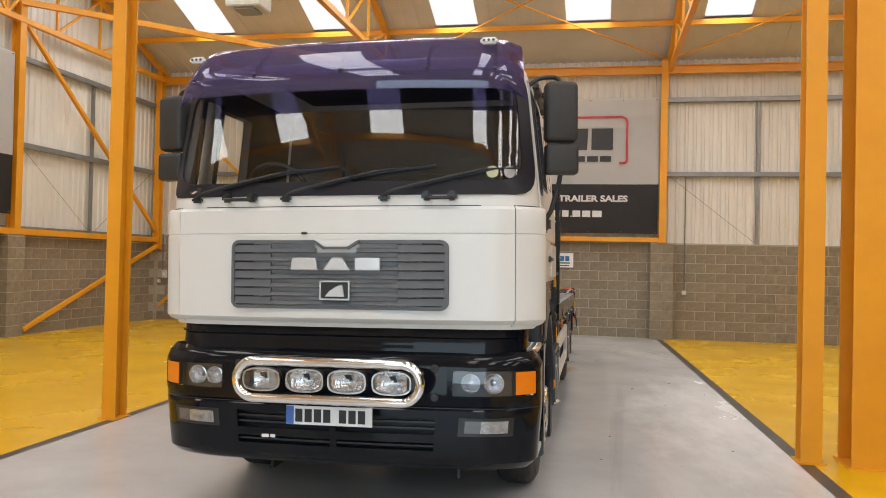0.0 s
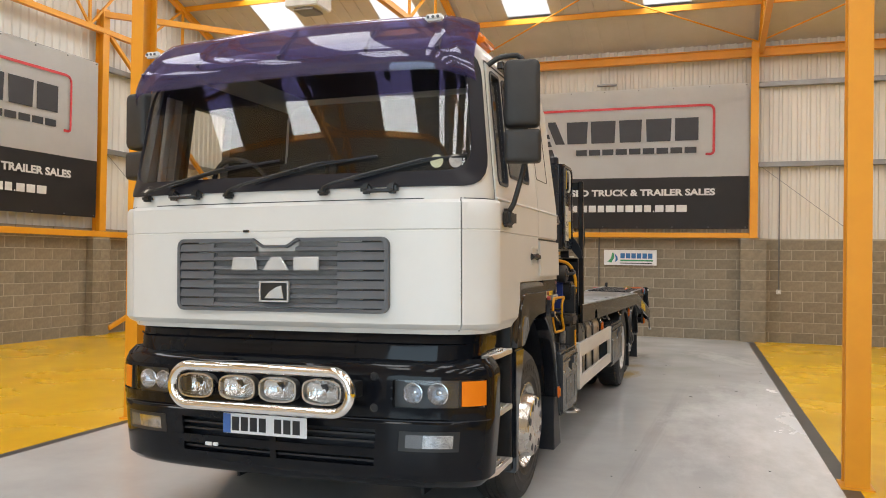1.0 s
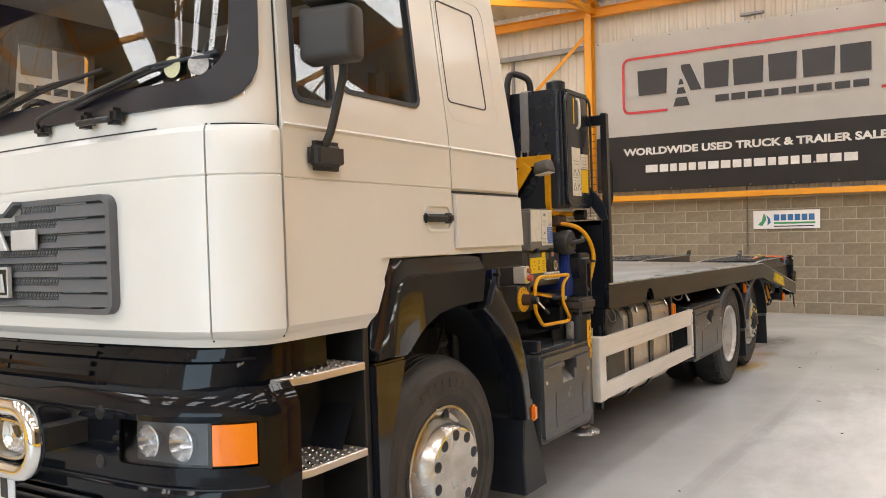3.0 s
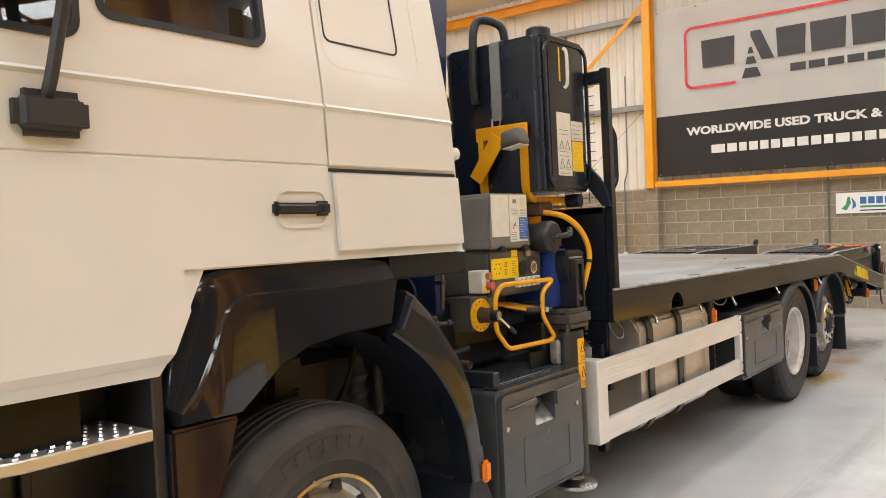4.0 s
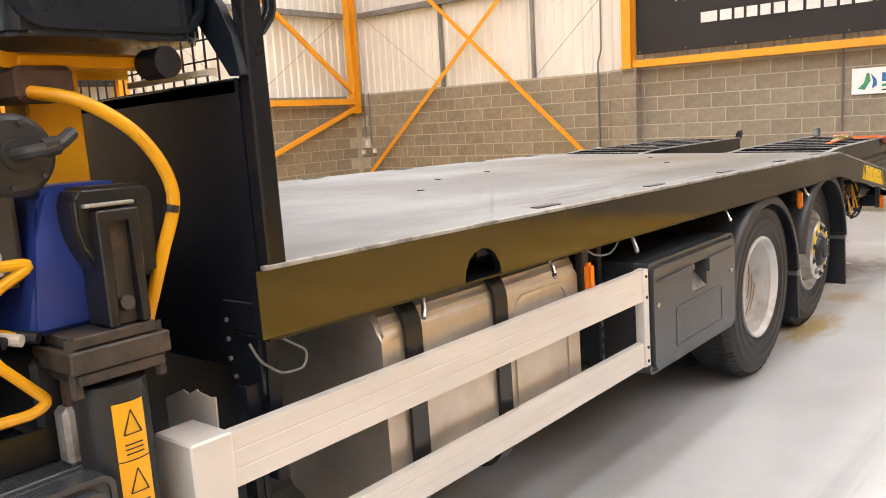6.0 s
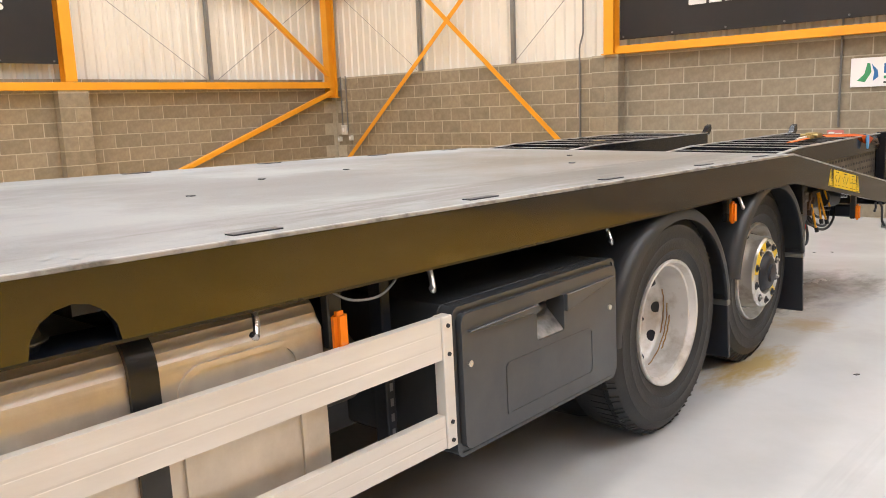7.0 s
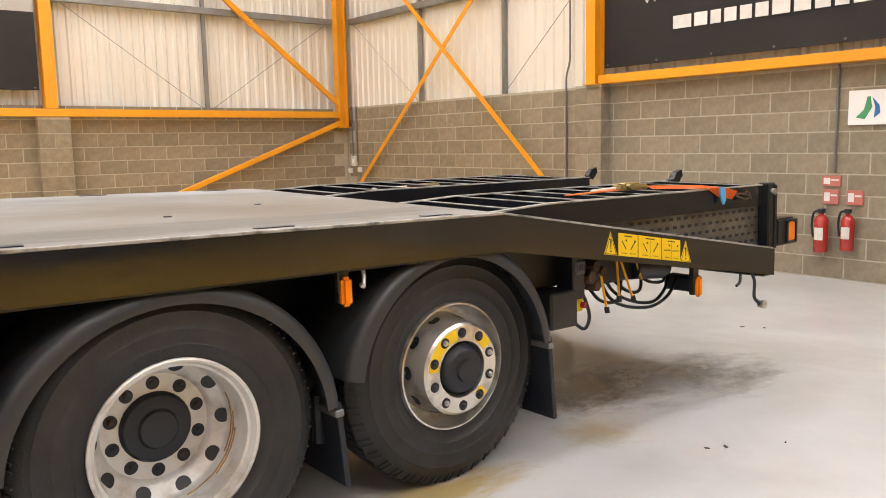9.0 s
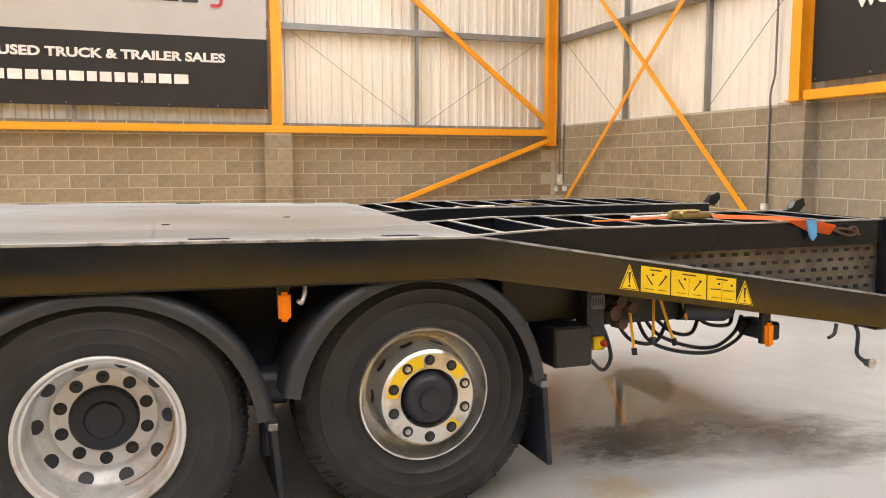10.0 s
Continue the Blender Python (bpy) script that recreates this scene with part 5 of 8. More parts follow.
for z in (1.145, 0.795, 0.455):
    outline = [(1.0, 0.275), (1.18, 0.275), (1.225, 0.32), (1.25, 0.42), (1.25, 0.755), (1.0, 0.755)]
    treads = both("step_tread", lambda: prism(outline, "z", z - 0.032, z, 0.004), "alu", "aluminium chequer-plate cab step")

    def studs():
        bm = bmesh.new()
        for i in range(11):
            for j in range(6):
                x, y = 1.025 + 0.04 * j, 0.305 + 0.042 * i + (0.02 if j % 2 else 0)
                if x > 1.235 or y > 0.745 or (x > 1.16 and y < 0.36):
                    continue
                cyl((x, y, z - 0.001), (x, y, z + 0.006), 0.011, 8, bm, 0.007)
        return bm
    for t_ in treads:
        g = 1 if t_ is treads[0] else -1
        bm = studs()
        if g < 0:
            bm.transform(Matrix.Scale(-1, 4, (1, 0, 0)))
        tagged(tpart("tread_studs", bm, "steel", t_), kind="stuff")
both("step_well", lambda: box(0.93, 1.0, 0.24, 0.86, 0.42, 1.33, 0.01), "black_plastic", "black moulded step well")
both("step_well_side", lambda: prism([(0.98, 0.755), (1.235, 0.765), (1.235, 0.80), (0.98, 0.80)], "z", 0.36, 1.30, 0.005), "black_plastic")
both("step_post", lambda: box(1.0, 1.03, 0.50, 0.53, 0.45, 1.15, 0.004), "chassis")

WY, WZ = 1.42, 0.532        # front wheel


def arc(cy, cz, r, a0, a1, n=14):
    return [(cy + r * math.cos(radians(a0 + (a1 - a0) * k / n)), cz + r * math.sin(radians(a0 + (a1 - a0) * k / n))) for k in range(n + 1)]


# rear to front: top edge, crease and lower edge of the panel over the wheel
ARCH = [((1.700, 1.548), (1.739, 1.473), (1.690, 1.318)), ((1.60, 1.558), (1.60, 1.472), (1.60, 1.315)), ((1.45, 1.560), (1.45, 1.472), (1.45, 1.311)),
        ((1.30, 1.560), (1.30, 1.474), (1.30, 1.290)), ((1.18, 1.560), (1.18, 1.475), (1.18, 1.243)), ((1.05, 1.558), (1.075, 1.473), (1.10, 1.185)),
        ((0.99, 1.555), (1.02, 1.45), (1.033, 1.137)), ((0.935, 1.540), (0.985, 1.40), (0.98, 1.137)), ((0.90, 1.50), (0.955, 1.32), (0.93, 1.138)),
        ((0.83, 1.36), (0.90, 1.22), (0.86, 1.138)), ((0.80, 1.20), (0.84, 1.165), (0.82, 1.138))]


def arch_top():
    bm, rows_ = bmesh.new(), []
    for a, c, l in ARCH:
        m1, m2 = ((a[0] + c[0]) / 2, (a[1] + c[1]) / 2), (c[0] * 0.9 + l[0] * 0.1, c[1] * 0.9 + l[1] * 0.1)
        line = [(1.16, a[0], a[1] - 0.004), (1.228, *a), (1.240, a[0] * 0.9 + c[0] * 0.1, a[1] * 0.9 + c[1] * 0.1), (1.2485, *m1), (1.252, a[0] * 0.07 + c[0] * 0.93, a[1] * 0.07 + c[1] * 0.93), (1.2605, *c), (1.260, *m2), (1.2675, l[0] * 0.97 + c[0] * 0.03, l[1] * 0.97 + c[1] * 0.03), (1.263, *l), (1.19, l[0], l[1] + 0.002)]
        rows_.append([bm.verts.new(v) for v in line])
    for A, B in zip(rows_, rows_[1:]):
        for q in range(len(A) - 1):
            bm.faces.new((A[q], A[q + 1], B[q + 1], B[q]))
    bm.faces.new(rows_[0]), bm.faces.new(rows_[-1])
    return bm


both("arch_panel", arch_top, "arch_paint", "black painted wheel-arch panel with a turned-in top band")
both("rust_edge", lambda: box(1.255, 1.2655, 0.96, 1.415, 1.5635, 1.569), "rust_tan", "rusty lower edge of the cab door")
low = [(0.80, 1.128), (1.03, 1.128), (0.985, 1.02), (0.915, 0.85), (0.872, 0.66), (0.862, 0.50), (0.872, 0.34), (0.80, 0.34)]
both("arch_panel", lambda: prism(low, "x", 1.185, 1.262, 0.01, 2), "arch_paint", "black painted lower arch panel")
REAR = [((1.805, 1.431), (1.703, 1.274)), ((1.85, 1.405), (1.76, 1.24)), ((1.934, 1.335), (1.84, 1.185)), ((2.024, 1.225), (1.922, 1.118)), ((2.096, 1.14), (1.97, 1.06)),
        ((2.155, 1.026), (2.025, 0.985)), ((2.202, 0.892), (2.081, 0.884)), ((2.225, 0.79), (2.108, 0.80)), ((2.235, 0.69), (2.125, 0.71)), ((2.245, 0.62), (2.135, 0.62))]


def arch_rear():
    """Pressed strip behind the wheel, rounded across its width."""
    bm, rows_ = bmesh.new(), []
    for o, i in REAR:
        line = [(1.16, 0.0), (1.228, 0.0), (1.246, 0.02), (1.2525, 0.09), (1.2555, 0.4), (1.2605, 0.7), (1.2625, 0.93), (1.256, 0.985), (1.24, 1.0), (1.16, 1.0)]
        rows_.append([bm.verts.new((x, o[0] + (i[0] - o[0]) * u, o[1] + (i[1] - o[1]) * u)) for x, u in line])
    for A, B in zip(rows_, rows_[1:]):
        for q in range(len(A) - 1):
            bm.faces.new((A[q], A[q + 1], B[q + 1], B[q]))
    bm.faces.new(rows_[0]), bm.faces.new(rows_[-1])
    return bm


both("arch_panel", arch_rear, "arch_paint", "black painted rear arch panel with a rounded face")
both("arch_latch", lambda: beam((1.27, 1.735, 1.30), (1.27, 1.80, 1.40), 0.016, 0.018, (1, 0, 0), 0.004), "chassis")


def liner():
    bm = bmesh.new()
    pts = arc(WY, WZ, 0.79, 25, 168, 20)
    a = [bm.verts.new((1.18, y, z)) for y, z in pts]
    b = [bm.verts.new((0.72, y, z)) for y, z in pts]
    for i in range(len(pts) - 1):
        bm.faces.new((a[i], a[i + 1], b[i + 1], b[i]))
    return bm


both("arch_liner", liner, "rubber")
# added dark sheet, no truck part: stands for the gloom inside the arch
both("arch_back", lambda: prism([(0.62, 0.20), (2.44, 0.20), (2.44, 0.86), (2.12, 0.90), (1.93, 1.12), (1.90, 1.42), (0.62, 1.5)], "x", 0.68, 0.70, 0), "rubber")
# running gear seen inside the front arches
both("spring_hanger", lambda: prism([(1.66, 1.15), (1.86, 1.13), (1.88, 1.02), (1.84, 0.90), (1.66, 0.92)], "x", 0.76, 0.82, 0.012), "underbody", "dirty grey spring hanger plate")
both("air_bellows", lambda: lathe([(0.90, 0.05), (0.93, 0.062), (0.97, 0.05), (1.0, 0.066), (1.04, 0.05), (1.07, 0.064), (1.11, 0.045), (1.15, 0.05), (1.17, 0.03), (1.17, 0.0)], "z", (0.83, 1.915, 0), 18), "underbody", "dirty rubber air spring")
both("bump_stop", lambda: lathe([(0.90, 0.022), (1.10, 0.022), (1.12, 0.012), (1.26, 0.012), (1.26, 0)], "z", (0.90, 1.985, 0), 12), "underbody")
both("steering_box", lambda: box(0.74, 0.90, 1.42, 1.60, 1.02, 1.22, 0.03, 2), "chassis")
both("hydraulic_union", lambda: cyl((0.88, 1.53, 1.075), (0.915, 1.55, 1.07), 0.014, 10), "steel")
both("inner_bracket", lambda: prism([(1.68, 1.20), (1.88, 1.18), (1.88, 1.26), (1.74, 1.30)], "x", 0.74, 0.78, 0.008), "underbody")
for k in range(5):
    both("bracket_bolt", lambda: cyl((0.815, 1.69 + 0.035 * k, 1.145 - 0.003 * k), (0.835, 1.69 + 0.035 * k, 1.145 - 0.003 * k), 0.010, 8), "rubber")
both("brake_hose", lambda: tube([(0.80, 1.85, 1.30), (0.90, 1.86, 1.22), (0.92, 1.80, 1.08), (0.86, 1.76, 0.95)], 0.010, 8), "rubber")
both("mud_flap", lambda: prism([(2.16, 0.62), (2.25, 0.63), (2.34, 0.42), (2.42, 0.19), (2.15, 0.19), (2.13, 0.40)], "x", 0.84, 1.235, 0.008), "rubber", "black rubber mud flap")
both("side_marker", lambda: box(1.24, 1.272, 2.205, 2.255, 0.60, 0.69, 0.012, 2), "orange_lens", "small orange side marker")
both("cab_sill", lambda: box(1.12, 1.18, 0.95, 1.738, 1.44, 1.61, 0.01), "black_paint", "black sill under the door")
both("cab_sill", lambda: box(1.16, 1.235, 1.74, 2.20, 1.47, 1.565, 0.01), "black_paint", "black sill under the sleeper panel")

# -- wheels: they stand on the floor, so they keep upright --


def wheel(y, kind, g):
    """Outer face towards g*x."""
    w = new("wheel")
    w.parent = truck
    w.location = (0, y, {"steer": 0.53, "drive": 0.533, "tag": 0.546}[kind])
    if kind == "tag":
        w.scale = (1, 0.985, 0.985)
    tagged(w, {"steer": "front wheel with polished hub cover", "drive": "twin rear wheel with deep-dished rim", "tag": "rear tag wheel with worn yellow paint on the rim"}[kind])
    face = {"steer": 1.195, "drive": 1.20, "tag": 1.125}[kind]
    wide = 0.30
    R = {"steer": 0.532, "drive": 0.534, "tag": 0.555}[kind]

    def tyre_profile(f):
        return [(f - wide + 0.02, 0.31), (f - wide, 0.36), (f - wide - 0.005, 0.44), (f - wide + 0.02, 0.505), (f - wide + 0.05, R - 0.004), (f - wide / 2, R), (f - 0.05, R - 0.004), (f - 0.022, 0.508), (f - 0.006, 0.48), (f - 0.001, 0.468), (f + 0.003, 0.464), (f + 0.001, 0.458), (f + 0.003, 0.41), (f + 0.006, 0.404), (f + 0.003, 0.398), (f + 0.001, 0.355), (f + 0.004, 0.35), (f - 0.002, 0.344), (f - 0.012, 0.325), (f - 0.02, 0.298), (f - 0.05, 0.29)]

    def add(name, bm, m_, label="", sm=0.6):
        if g < 0:
            bm.transform(Matrix.Scale(-1, 4, (1, 0, 0)))
        return part(name, bm, m_, w, label, sm)
    bm = lathe(tyre_profile(face), "x", (0, 0, 0), 64)
    rub = "tyre_dusty" if kind == "steer" else "tyre"
    add("tyre", bm, rub, "black worn truck tyre")
    # tread blocks on the shoulder; the front tyres have worn round ribs
    n = 76
    bm = bmesh.new()
    for x_ in (0.085, 0.125, 0.165, 0.205) if kind == "steer" else ():
        lathe([(face - x_ - 0.014, R - 0.001), (face - x_ - 0.012, R + 0.006), (face - x_ + 0.012, R + 0.006), (face - x_ + 0.014, R - 0.001)], "x", (0, 0, 0), 64, bm)
    for k in range(n if kind != "steer" else 0):
        a = 2 * math.pi * k / n
        m_ = Matrix.Rotation(a, 4, "X")
        b = box(face - 0.068, face - 0.053, -0.015, 0.015, R - 0.016, R - 0.0005, 0)
        b.transform(m_ @ Matrix.Translation((0, 0, 0)))
        merge(bm, b)
        b = box(face - 0.16, face - 0.075, -0.015, 0.015, R - 0.010, R + 0.001, 0)
        b.transform(m_)
        merge(bm, b)
    # lugs and sipes running over the shoulder
    n = 84
    for k in range(n if kind != "steer" else 0):
        a = 2 * math.pi * (k + 0.25 * (k % 2)) / n
        b = beam((face - 0.056, 0.004, R - 0.005), (face - 0.0235, -0.004, 0.507), 0.024 if k % 2 else 0.018, 0.008, (0, 1, 0), 0)
        b.transform(Matrix.Rotation(a, 4, "X"))
        merge(bm, b)
    tagged(add("tread", bm, rub, sm=0), kind="stuff")
    if kind == "drive":
        bm = lathe(tyre_profile(face - 0.34), "x", (0, 0, 0), 48)
        add("inner_tyre", bm, "tyre")
    f = face
    if kind == "drive":
        prof = [(f - 0.03, 0.300), (f - 0.006, 0.300), (f - 0.002, 0.294), (f - 0.006, 0.286), (f - 0.024, 0.279), (f - 0.036, 0.275), (f - 0.040, 0.266), (f - 0.17, 0.260), (f - 0.186, 0.254), (f - 0.196, 0.246), (f - 0.217, 0.214), (f - 0.232, 0.203), (f - 0.245, 0.196), (f - 0.245, 0.13), (f - 0.26, 0.125), (f - 0.26, 0.10)]
        stud_x, hub = f - 0.245, [(f - 0.262, 0.132), (f - 0.235, 0.130), (f - 0.216, 0.120), (f - 0.210, 0.095), (f - 0.212, 0.075), (f - 0.200, 0.066), (f - 0.197, 0.0)]
    elif kind == "tag":
        prof = [(f - 0.03, 0.300), (f - 0.004, 0.292), (f - 0.002, 0.284), (f - 0.02, 0.278), (f - 0.09, 0.268), (f - 0.12, 0.258), (f - 0.128, 0.248), (f - 0.12, 0.236), (f - 0.06, 0.224), (f + 0.045, 0.210), (f + 0.055, 0.198), (f + 0.055, 0.13), (f + 0.035, 0.122), (f + 0.01, 0.12)]
        stud_x, hub = f + 0.055, [(f + 0.01, 0.12), (f + 0.035, 0.115), (f + 0.07, 0.10), (f + 0.08, 0.085), (f + 0.08, 0.055), (f + 0.095, 0.05), (f + 0.10, 0.0)]
    else:
        prof = [(f - 0.03, 0.300), (f - 0.004, 0.300), (f - 0.002, 0.288), (f - 0.02, 0.280), (f - 0.045, 0.265), (f - 0.05, 0.245), (f - 0.02, 0.232), (f + 0.045, 0.214), (f + 0.06, 0.200), (f + 0.062, 0.12), (f + 0.062, 0.0)]
        stud_x, hub = f + 0.060, None
    add("rim", lathe(prof, "x", (0, 0, 0), 56), {"drive": "rim_silver", "tag": "rim_worn", "steer": "hub_trim"}[kind], {"drive": "silver deep-dish steel rim with rust streaks", "tag": "silver steel rim", "steer": "polished wheel trim"}[kind])
    if hub:
        bm = lathe(hub, "x", (0, 0, 0), 32)
        for k in range(10):
            a = 2 * math.pi * k / 10
            cyl((hub[2][0] - 0.02, 0.085 * math.cos(a), 0.085 * math.sin(a)), (hub[2][0] + 0.004, 0.085 * math.cos(a), 0.085 * math.sin(a)), 0.008, 6, bm)
        add("hub", bm, "chassis", "greasy black hub")
    if kind == "drive":
        for r_, x_, a0, a1 in ((0.260, 0.150, -75, 5), (0.2605, 0.135, -48, -8), (0.259, 0.168, -30, 22)):
            pts = [(f - x_ + 0.0015 * math.sin(k * 2.1), r_ * math.cos(radians(a0 + (a1 - a0) * k / 12)), r_ * math.sin(radians(a0 + (a1 - a0) * k / 12))) for k in range(13)]
            add("rust_streak", tube(pts, 0.0035, 5), "rust_tan", "rust streak in the rim")
    for k in range(10):
        a = 2 * math.pi * (k + 0.5) / 10
        rr_ = 0.164 if kind == "drive" else 0.1675
        c = (rr_ * math.cos(a), rr_ * math.sin(a))
        if kind == "steer":
            bm = cyl((stud_x - 0.004, c[0], c[1]), (stud_x + 0.0035, c[0], c[1]), 0.026, 14)
            add("trim_hole", bm, "chassis")
        else:
            add("nut_recess", cyl((stud_x - 0.01, *c), (stud_x + 0.0025, *c), 0.0235 if kind == "tag" else 0.025, 16), "chassis")
            bm = cyl((stud_x, *c), (stud_x + 0.010, *c), 0.0135, 6)
            cyl((stud_x + 0.010, *c), (stud_x + 0.018, *c), 0.008, 8, bm)
            add("wheel_nut", bm, ("chassis" if k % 4 else "rust") if kind == "drive" else ("underbody" if k % 3 else "steel"))
    for k in range(10):
        a = 2 * math.pi * k / 10
        r0 = 0.236 if kind == "drive" else (0.2245 if kind == "tag" else 0.248)
        x0 = f - 0.205 if kind == "drive" else (f - 0.062 if kind == "tag" else f - 0.048)
        bm = bmesh.new()
        bmesh.ops.create_circle(bm, cap_ends=True, segments=16, radius={"drive": 0.029, "tag": 0.025, "steer": 0.026}[kind])
        tilt = {"drive": (1, -0.65), "tag": (0.074, 1), "steer": (1, 0.15)}[kind]
        d = Vector((tilt[0], tilt[1] * math.cos(a), tilt[1] * math.sin(a)))
        bm.transform(Matrix.Translation((x0 + 0.006, r0 * math.cos(a), r0 * math.sin(a))) @ d.to_track_quat("Z", "Y").to_matrix().to_4x4() @ Matrix.Diagonal((1.0, 1.0 if kind == "drive" else 1.25, 1, 1)))
        add("rim_hole", bm, "chassis")
    if kind == "tag":
        for a0, a1 in ((100, 175), (30, 55), (300, 318)):
            pts = arc(0, 0, 0.192, a0, a1, 12) + arc(0, 0, 0.140, a1, a0, 12)
            bm = prism(pts, "x", stud_x - 0.001, stud_x + 0.0015)
            add("paint_mark", bm, "sticker_yellow", "worn yellow paint on the rim", 0)
    if kind == "steer":
        for a0_, nb in ((62, 7), (182, 5), (300, 6)):
            for k in range(nb):
                a = a0_ + 8.5 * k
                pts = arc(0, 0, 0.432, a, a + 5.5, 4) + arc(0, 0, 0.388, a + 5.5, a, 4)
                add("sidewall_bar", prism(pts, "x", f + 0.001, f + 0.0055), rub, "raised plain bar on the tyre wall", 0)
        for a0, a1 in ((110, 150), (60, 78)):
            pts = arc(0, 0, 0.198, a0, a1, 8) + arc(0, 0, 0.192, a1, a0, 8)
            add("paint_mark", prism(pts, "x", stud_x, stud_x + 0.0025), "sticker_yellow", "", 0)
    return w


for g in (1, -1):
    wheel(WY, "steer", g)
    wheel(7.045, "drive", g)
    wheel(8.32, "tag", g)
for y in (WY, 7.06, 8.31):
    part("axle", cyl((-0.88, y, 0.53), (0.88, y, 0.53), 0.07, 14), "chassis", truck)

# -- chassis --
for x in (-0.43, 0.43):
    tpart("chassis_rail", isection((x, 0.6, 0.90), (x, 10.6, 0.86), 0.08, 0.26, (0, 0, 1)), "chassis")
for y in (2.4, 3.6, 5.1, 6.1, 7.65, 9.2):
    tpart("cross_member", box(-0.45, 0.45, y - 0.05, y + 0.05, 0.78, 0.98, 0.01), "chassis")
tpart("engine_block", box(-0.5, 0.5, 0.2, 1.9, 0.55, 1.45, 0.05), "chassis", label="dark engine and gearbox under the cab")
tpart("underbody_plate", box(-0.85, 0.85, 0.9, 2.15, 0.9, 1.18, 0.03), "chassis")
for y in (4.95, 5.3):
    b = box(1.04, 1.10, y - 0.02, y + 0.02, 0.45, 1.12, 0.004)
    tpart("rail_bracket", b, "chassis", label="perforated black guard bracket")
    for k in range(4):
        tpart("bracket_slot", box(1.1005, 1.1025, y - 0.006, y + 0.006, 0.55 + 0.05 * k, 0.575 + 0.05 * k), "girt")

# -- storage boxes --


def locker(y0, y1, z0, z1, yh, name, label):
    def body():
        return prism(rrect(y0, y1, z0, z1, 0.03, 3), "x", 0.72, 1.19, 0.004, 1)
    for g in (1, -1):
        bm = body()
        if g < 0:
            bm.transform(Matrix.Scale(-1, 4, (1, 0, 0)))
        ob = tpart(name, bm, "box_grey", label=label)

        def put(nm, bm, m_, lb=""):
            if g < 0:
                bm.transform(Matrix.Scale(-1, 4, (1, 0, 0)))
            return tpart(nm, bm, m_, ob, lb)
        hole = rrect(yh - 0.086, yh + 0.086, z1 - 0.205, z1 - 0.07, 0.014)
        put("locker_shell", ring(rrect(y0, y1, z0, z1, 0.03), hole, "x", 1.19, 1.243), "box_grey")
        put("shell_edge", ring(rrect(y0, y1, z0, z1, 0.03), rrect(y0 + 0.012, y1 - 0.012, z0 + 0.012, z1 - 0.012, 0.022), "x", 1.243, 1.250), "box_grey")
        lid = ring(rrect(y0 + 0.022, y1 - 0.022, z0 + 0.026, z1 - 0.024, 0.03), hole, "x", 1.243, 1.268)
        put("locker_lid", lid, "box_grey")
        # pale colour here is part scuffing, part painted light on the slope
        put("pocket_floor", prism([(1.192, z1 - 0.13), (1.196, z1 - 0.13), (1.264, z1 - 0.200), (1.264, z1 - 0.204), (1.192, z1 - 0.204)], "y", yh - 0.084, yh + 0.084, 0), "scuffed", "sloping floor of the handle pocket, scuffed and coloured brighter as if lit")
        put("latch", prism([(1.192, z1 - 0.085), (1.228, z1 - 0.09), (1.236, z1 - 0.105), (1.222, z1 - 0.140), (1.192, z1 - 0.145)], "y", yh - 0.052, yh + 0.030, 0.005), "black_plastic", "black paddle latch")
        # raised wedge ribs either side of the handle, and a lower panel
        for s in (-1, 1):
            L = (yh - 0.088) - (y0 + 0.05) if s < 0 else (y1 - 0.06) - (yh + 0.04)
            ya = yh + (0.088 if s > 0 else -0.088)
            yb = ya + s * L
            yb = min(yb, y1 - 0.05)
            put("lid_rib", prism([(ya, z1 - 0.07), (yb, z1 - 0.062 if s > 0 else z1 - 0.078), (yb, z1 - 0.072 if s > 0 else z1 - 0.083), (ya, z1 - 0.098 if s < 0 else z1 - 0.135)], "x", 1.262, 1.284, 0.003), "box_grey")
        yc0, yc1 = y0 + 0.17 * (y1 - y0) / 0.7, y1 - 0.14 * (y1 - y0) / 0.7
        put("lid_panel", ring(rrect(yc0, yc1, z0 + 0.07, z1 - 0.235, 0.02), rrect(yc0 + 0.012, yc1 - 0.012, z0 + 0.082, z1 - 0.247, 0.014), "x", 1.264, 1.2705), "box_grey")
        for yy in (y0 + 0.055, y1 - 0.075):
            put("lid_screw", cyl((1.266, yy, 0.785 if y0 < 4 else 0.768), (1.274, yy, 0.785 if y0 < 4 else 0.768), 0.011, 12), "steel", "bright steel screw")
    return ob


locker(2.325, 3.05, 0.43, 0.952, 2.69, "storage_box", "dark grey moulded side locker")
locker(5.435, 6.425, 0.46, 0.955, 5.945, "storage_box", "dark grey moulded side locker ahead of the rear wheels")
both("locker_top", lambda: box(0.55, 1.17, 2.34, 3.04, 0.948, 0.957, 0.003), "box_grey", "dark grey moulded locker top")
both("top_rib", lambda: box(0.60, 1.05, 2.60, 2.615, 0.957, 0.964, 0.002), "box_grey")
tpart("beam_end", box(0.80, 1.235, 2.345, 2.392, 0.965, 1.028, 0.004), "chassis", label="black box-section beam end over the locker")
tpart("tray_lip", box(1.085, 1.10, 2.85, 3.05, 0.958, 1.035, 0.003), "black_plastic")

# -- side guard rails --


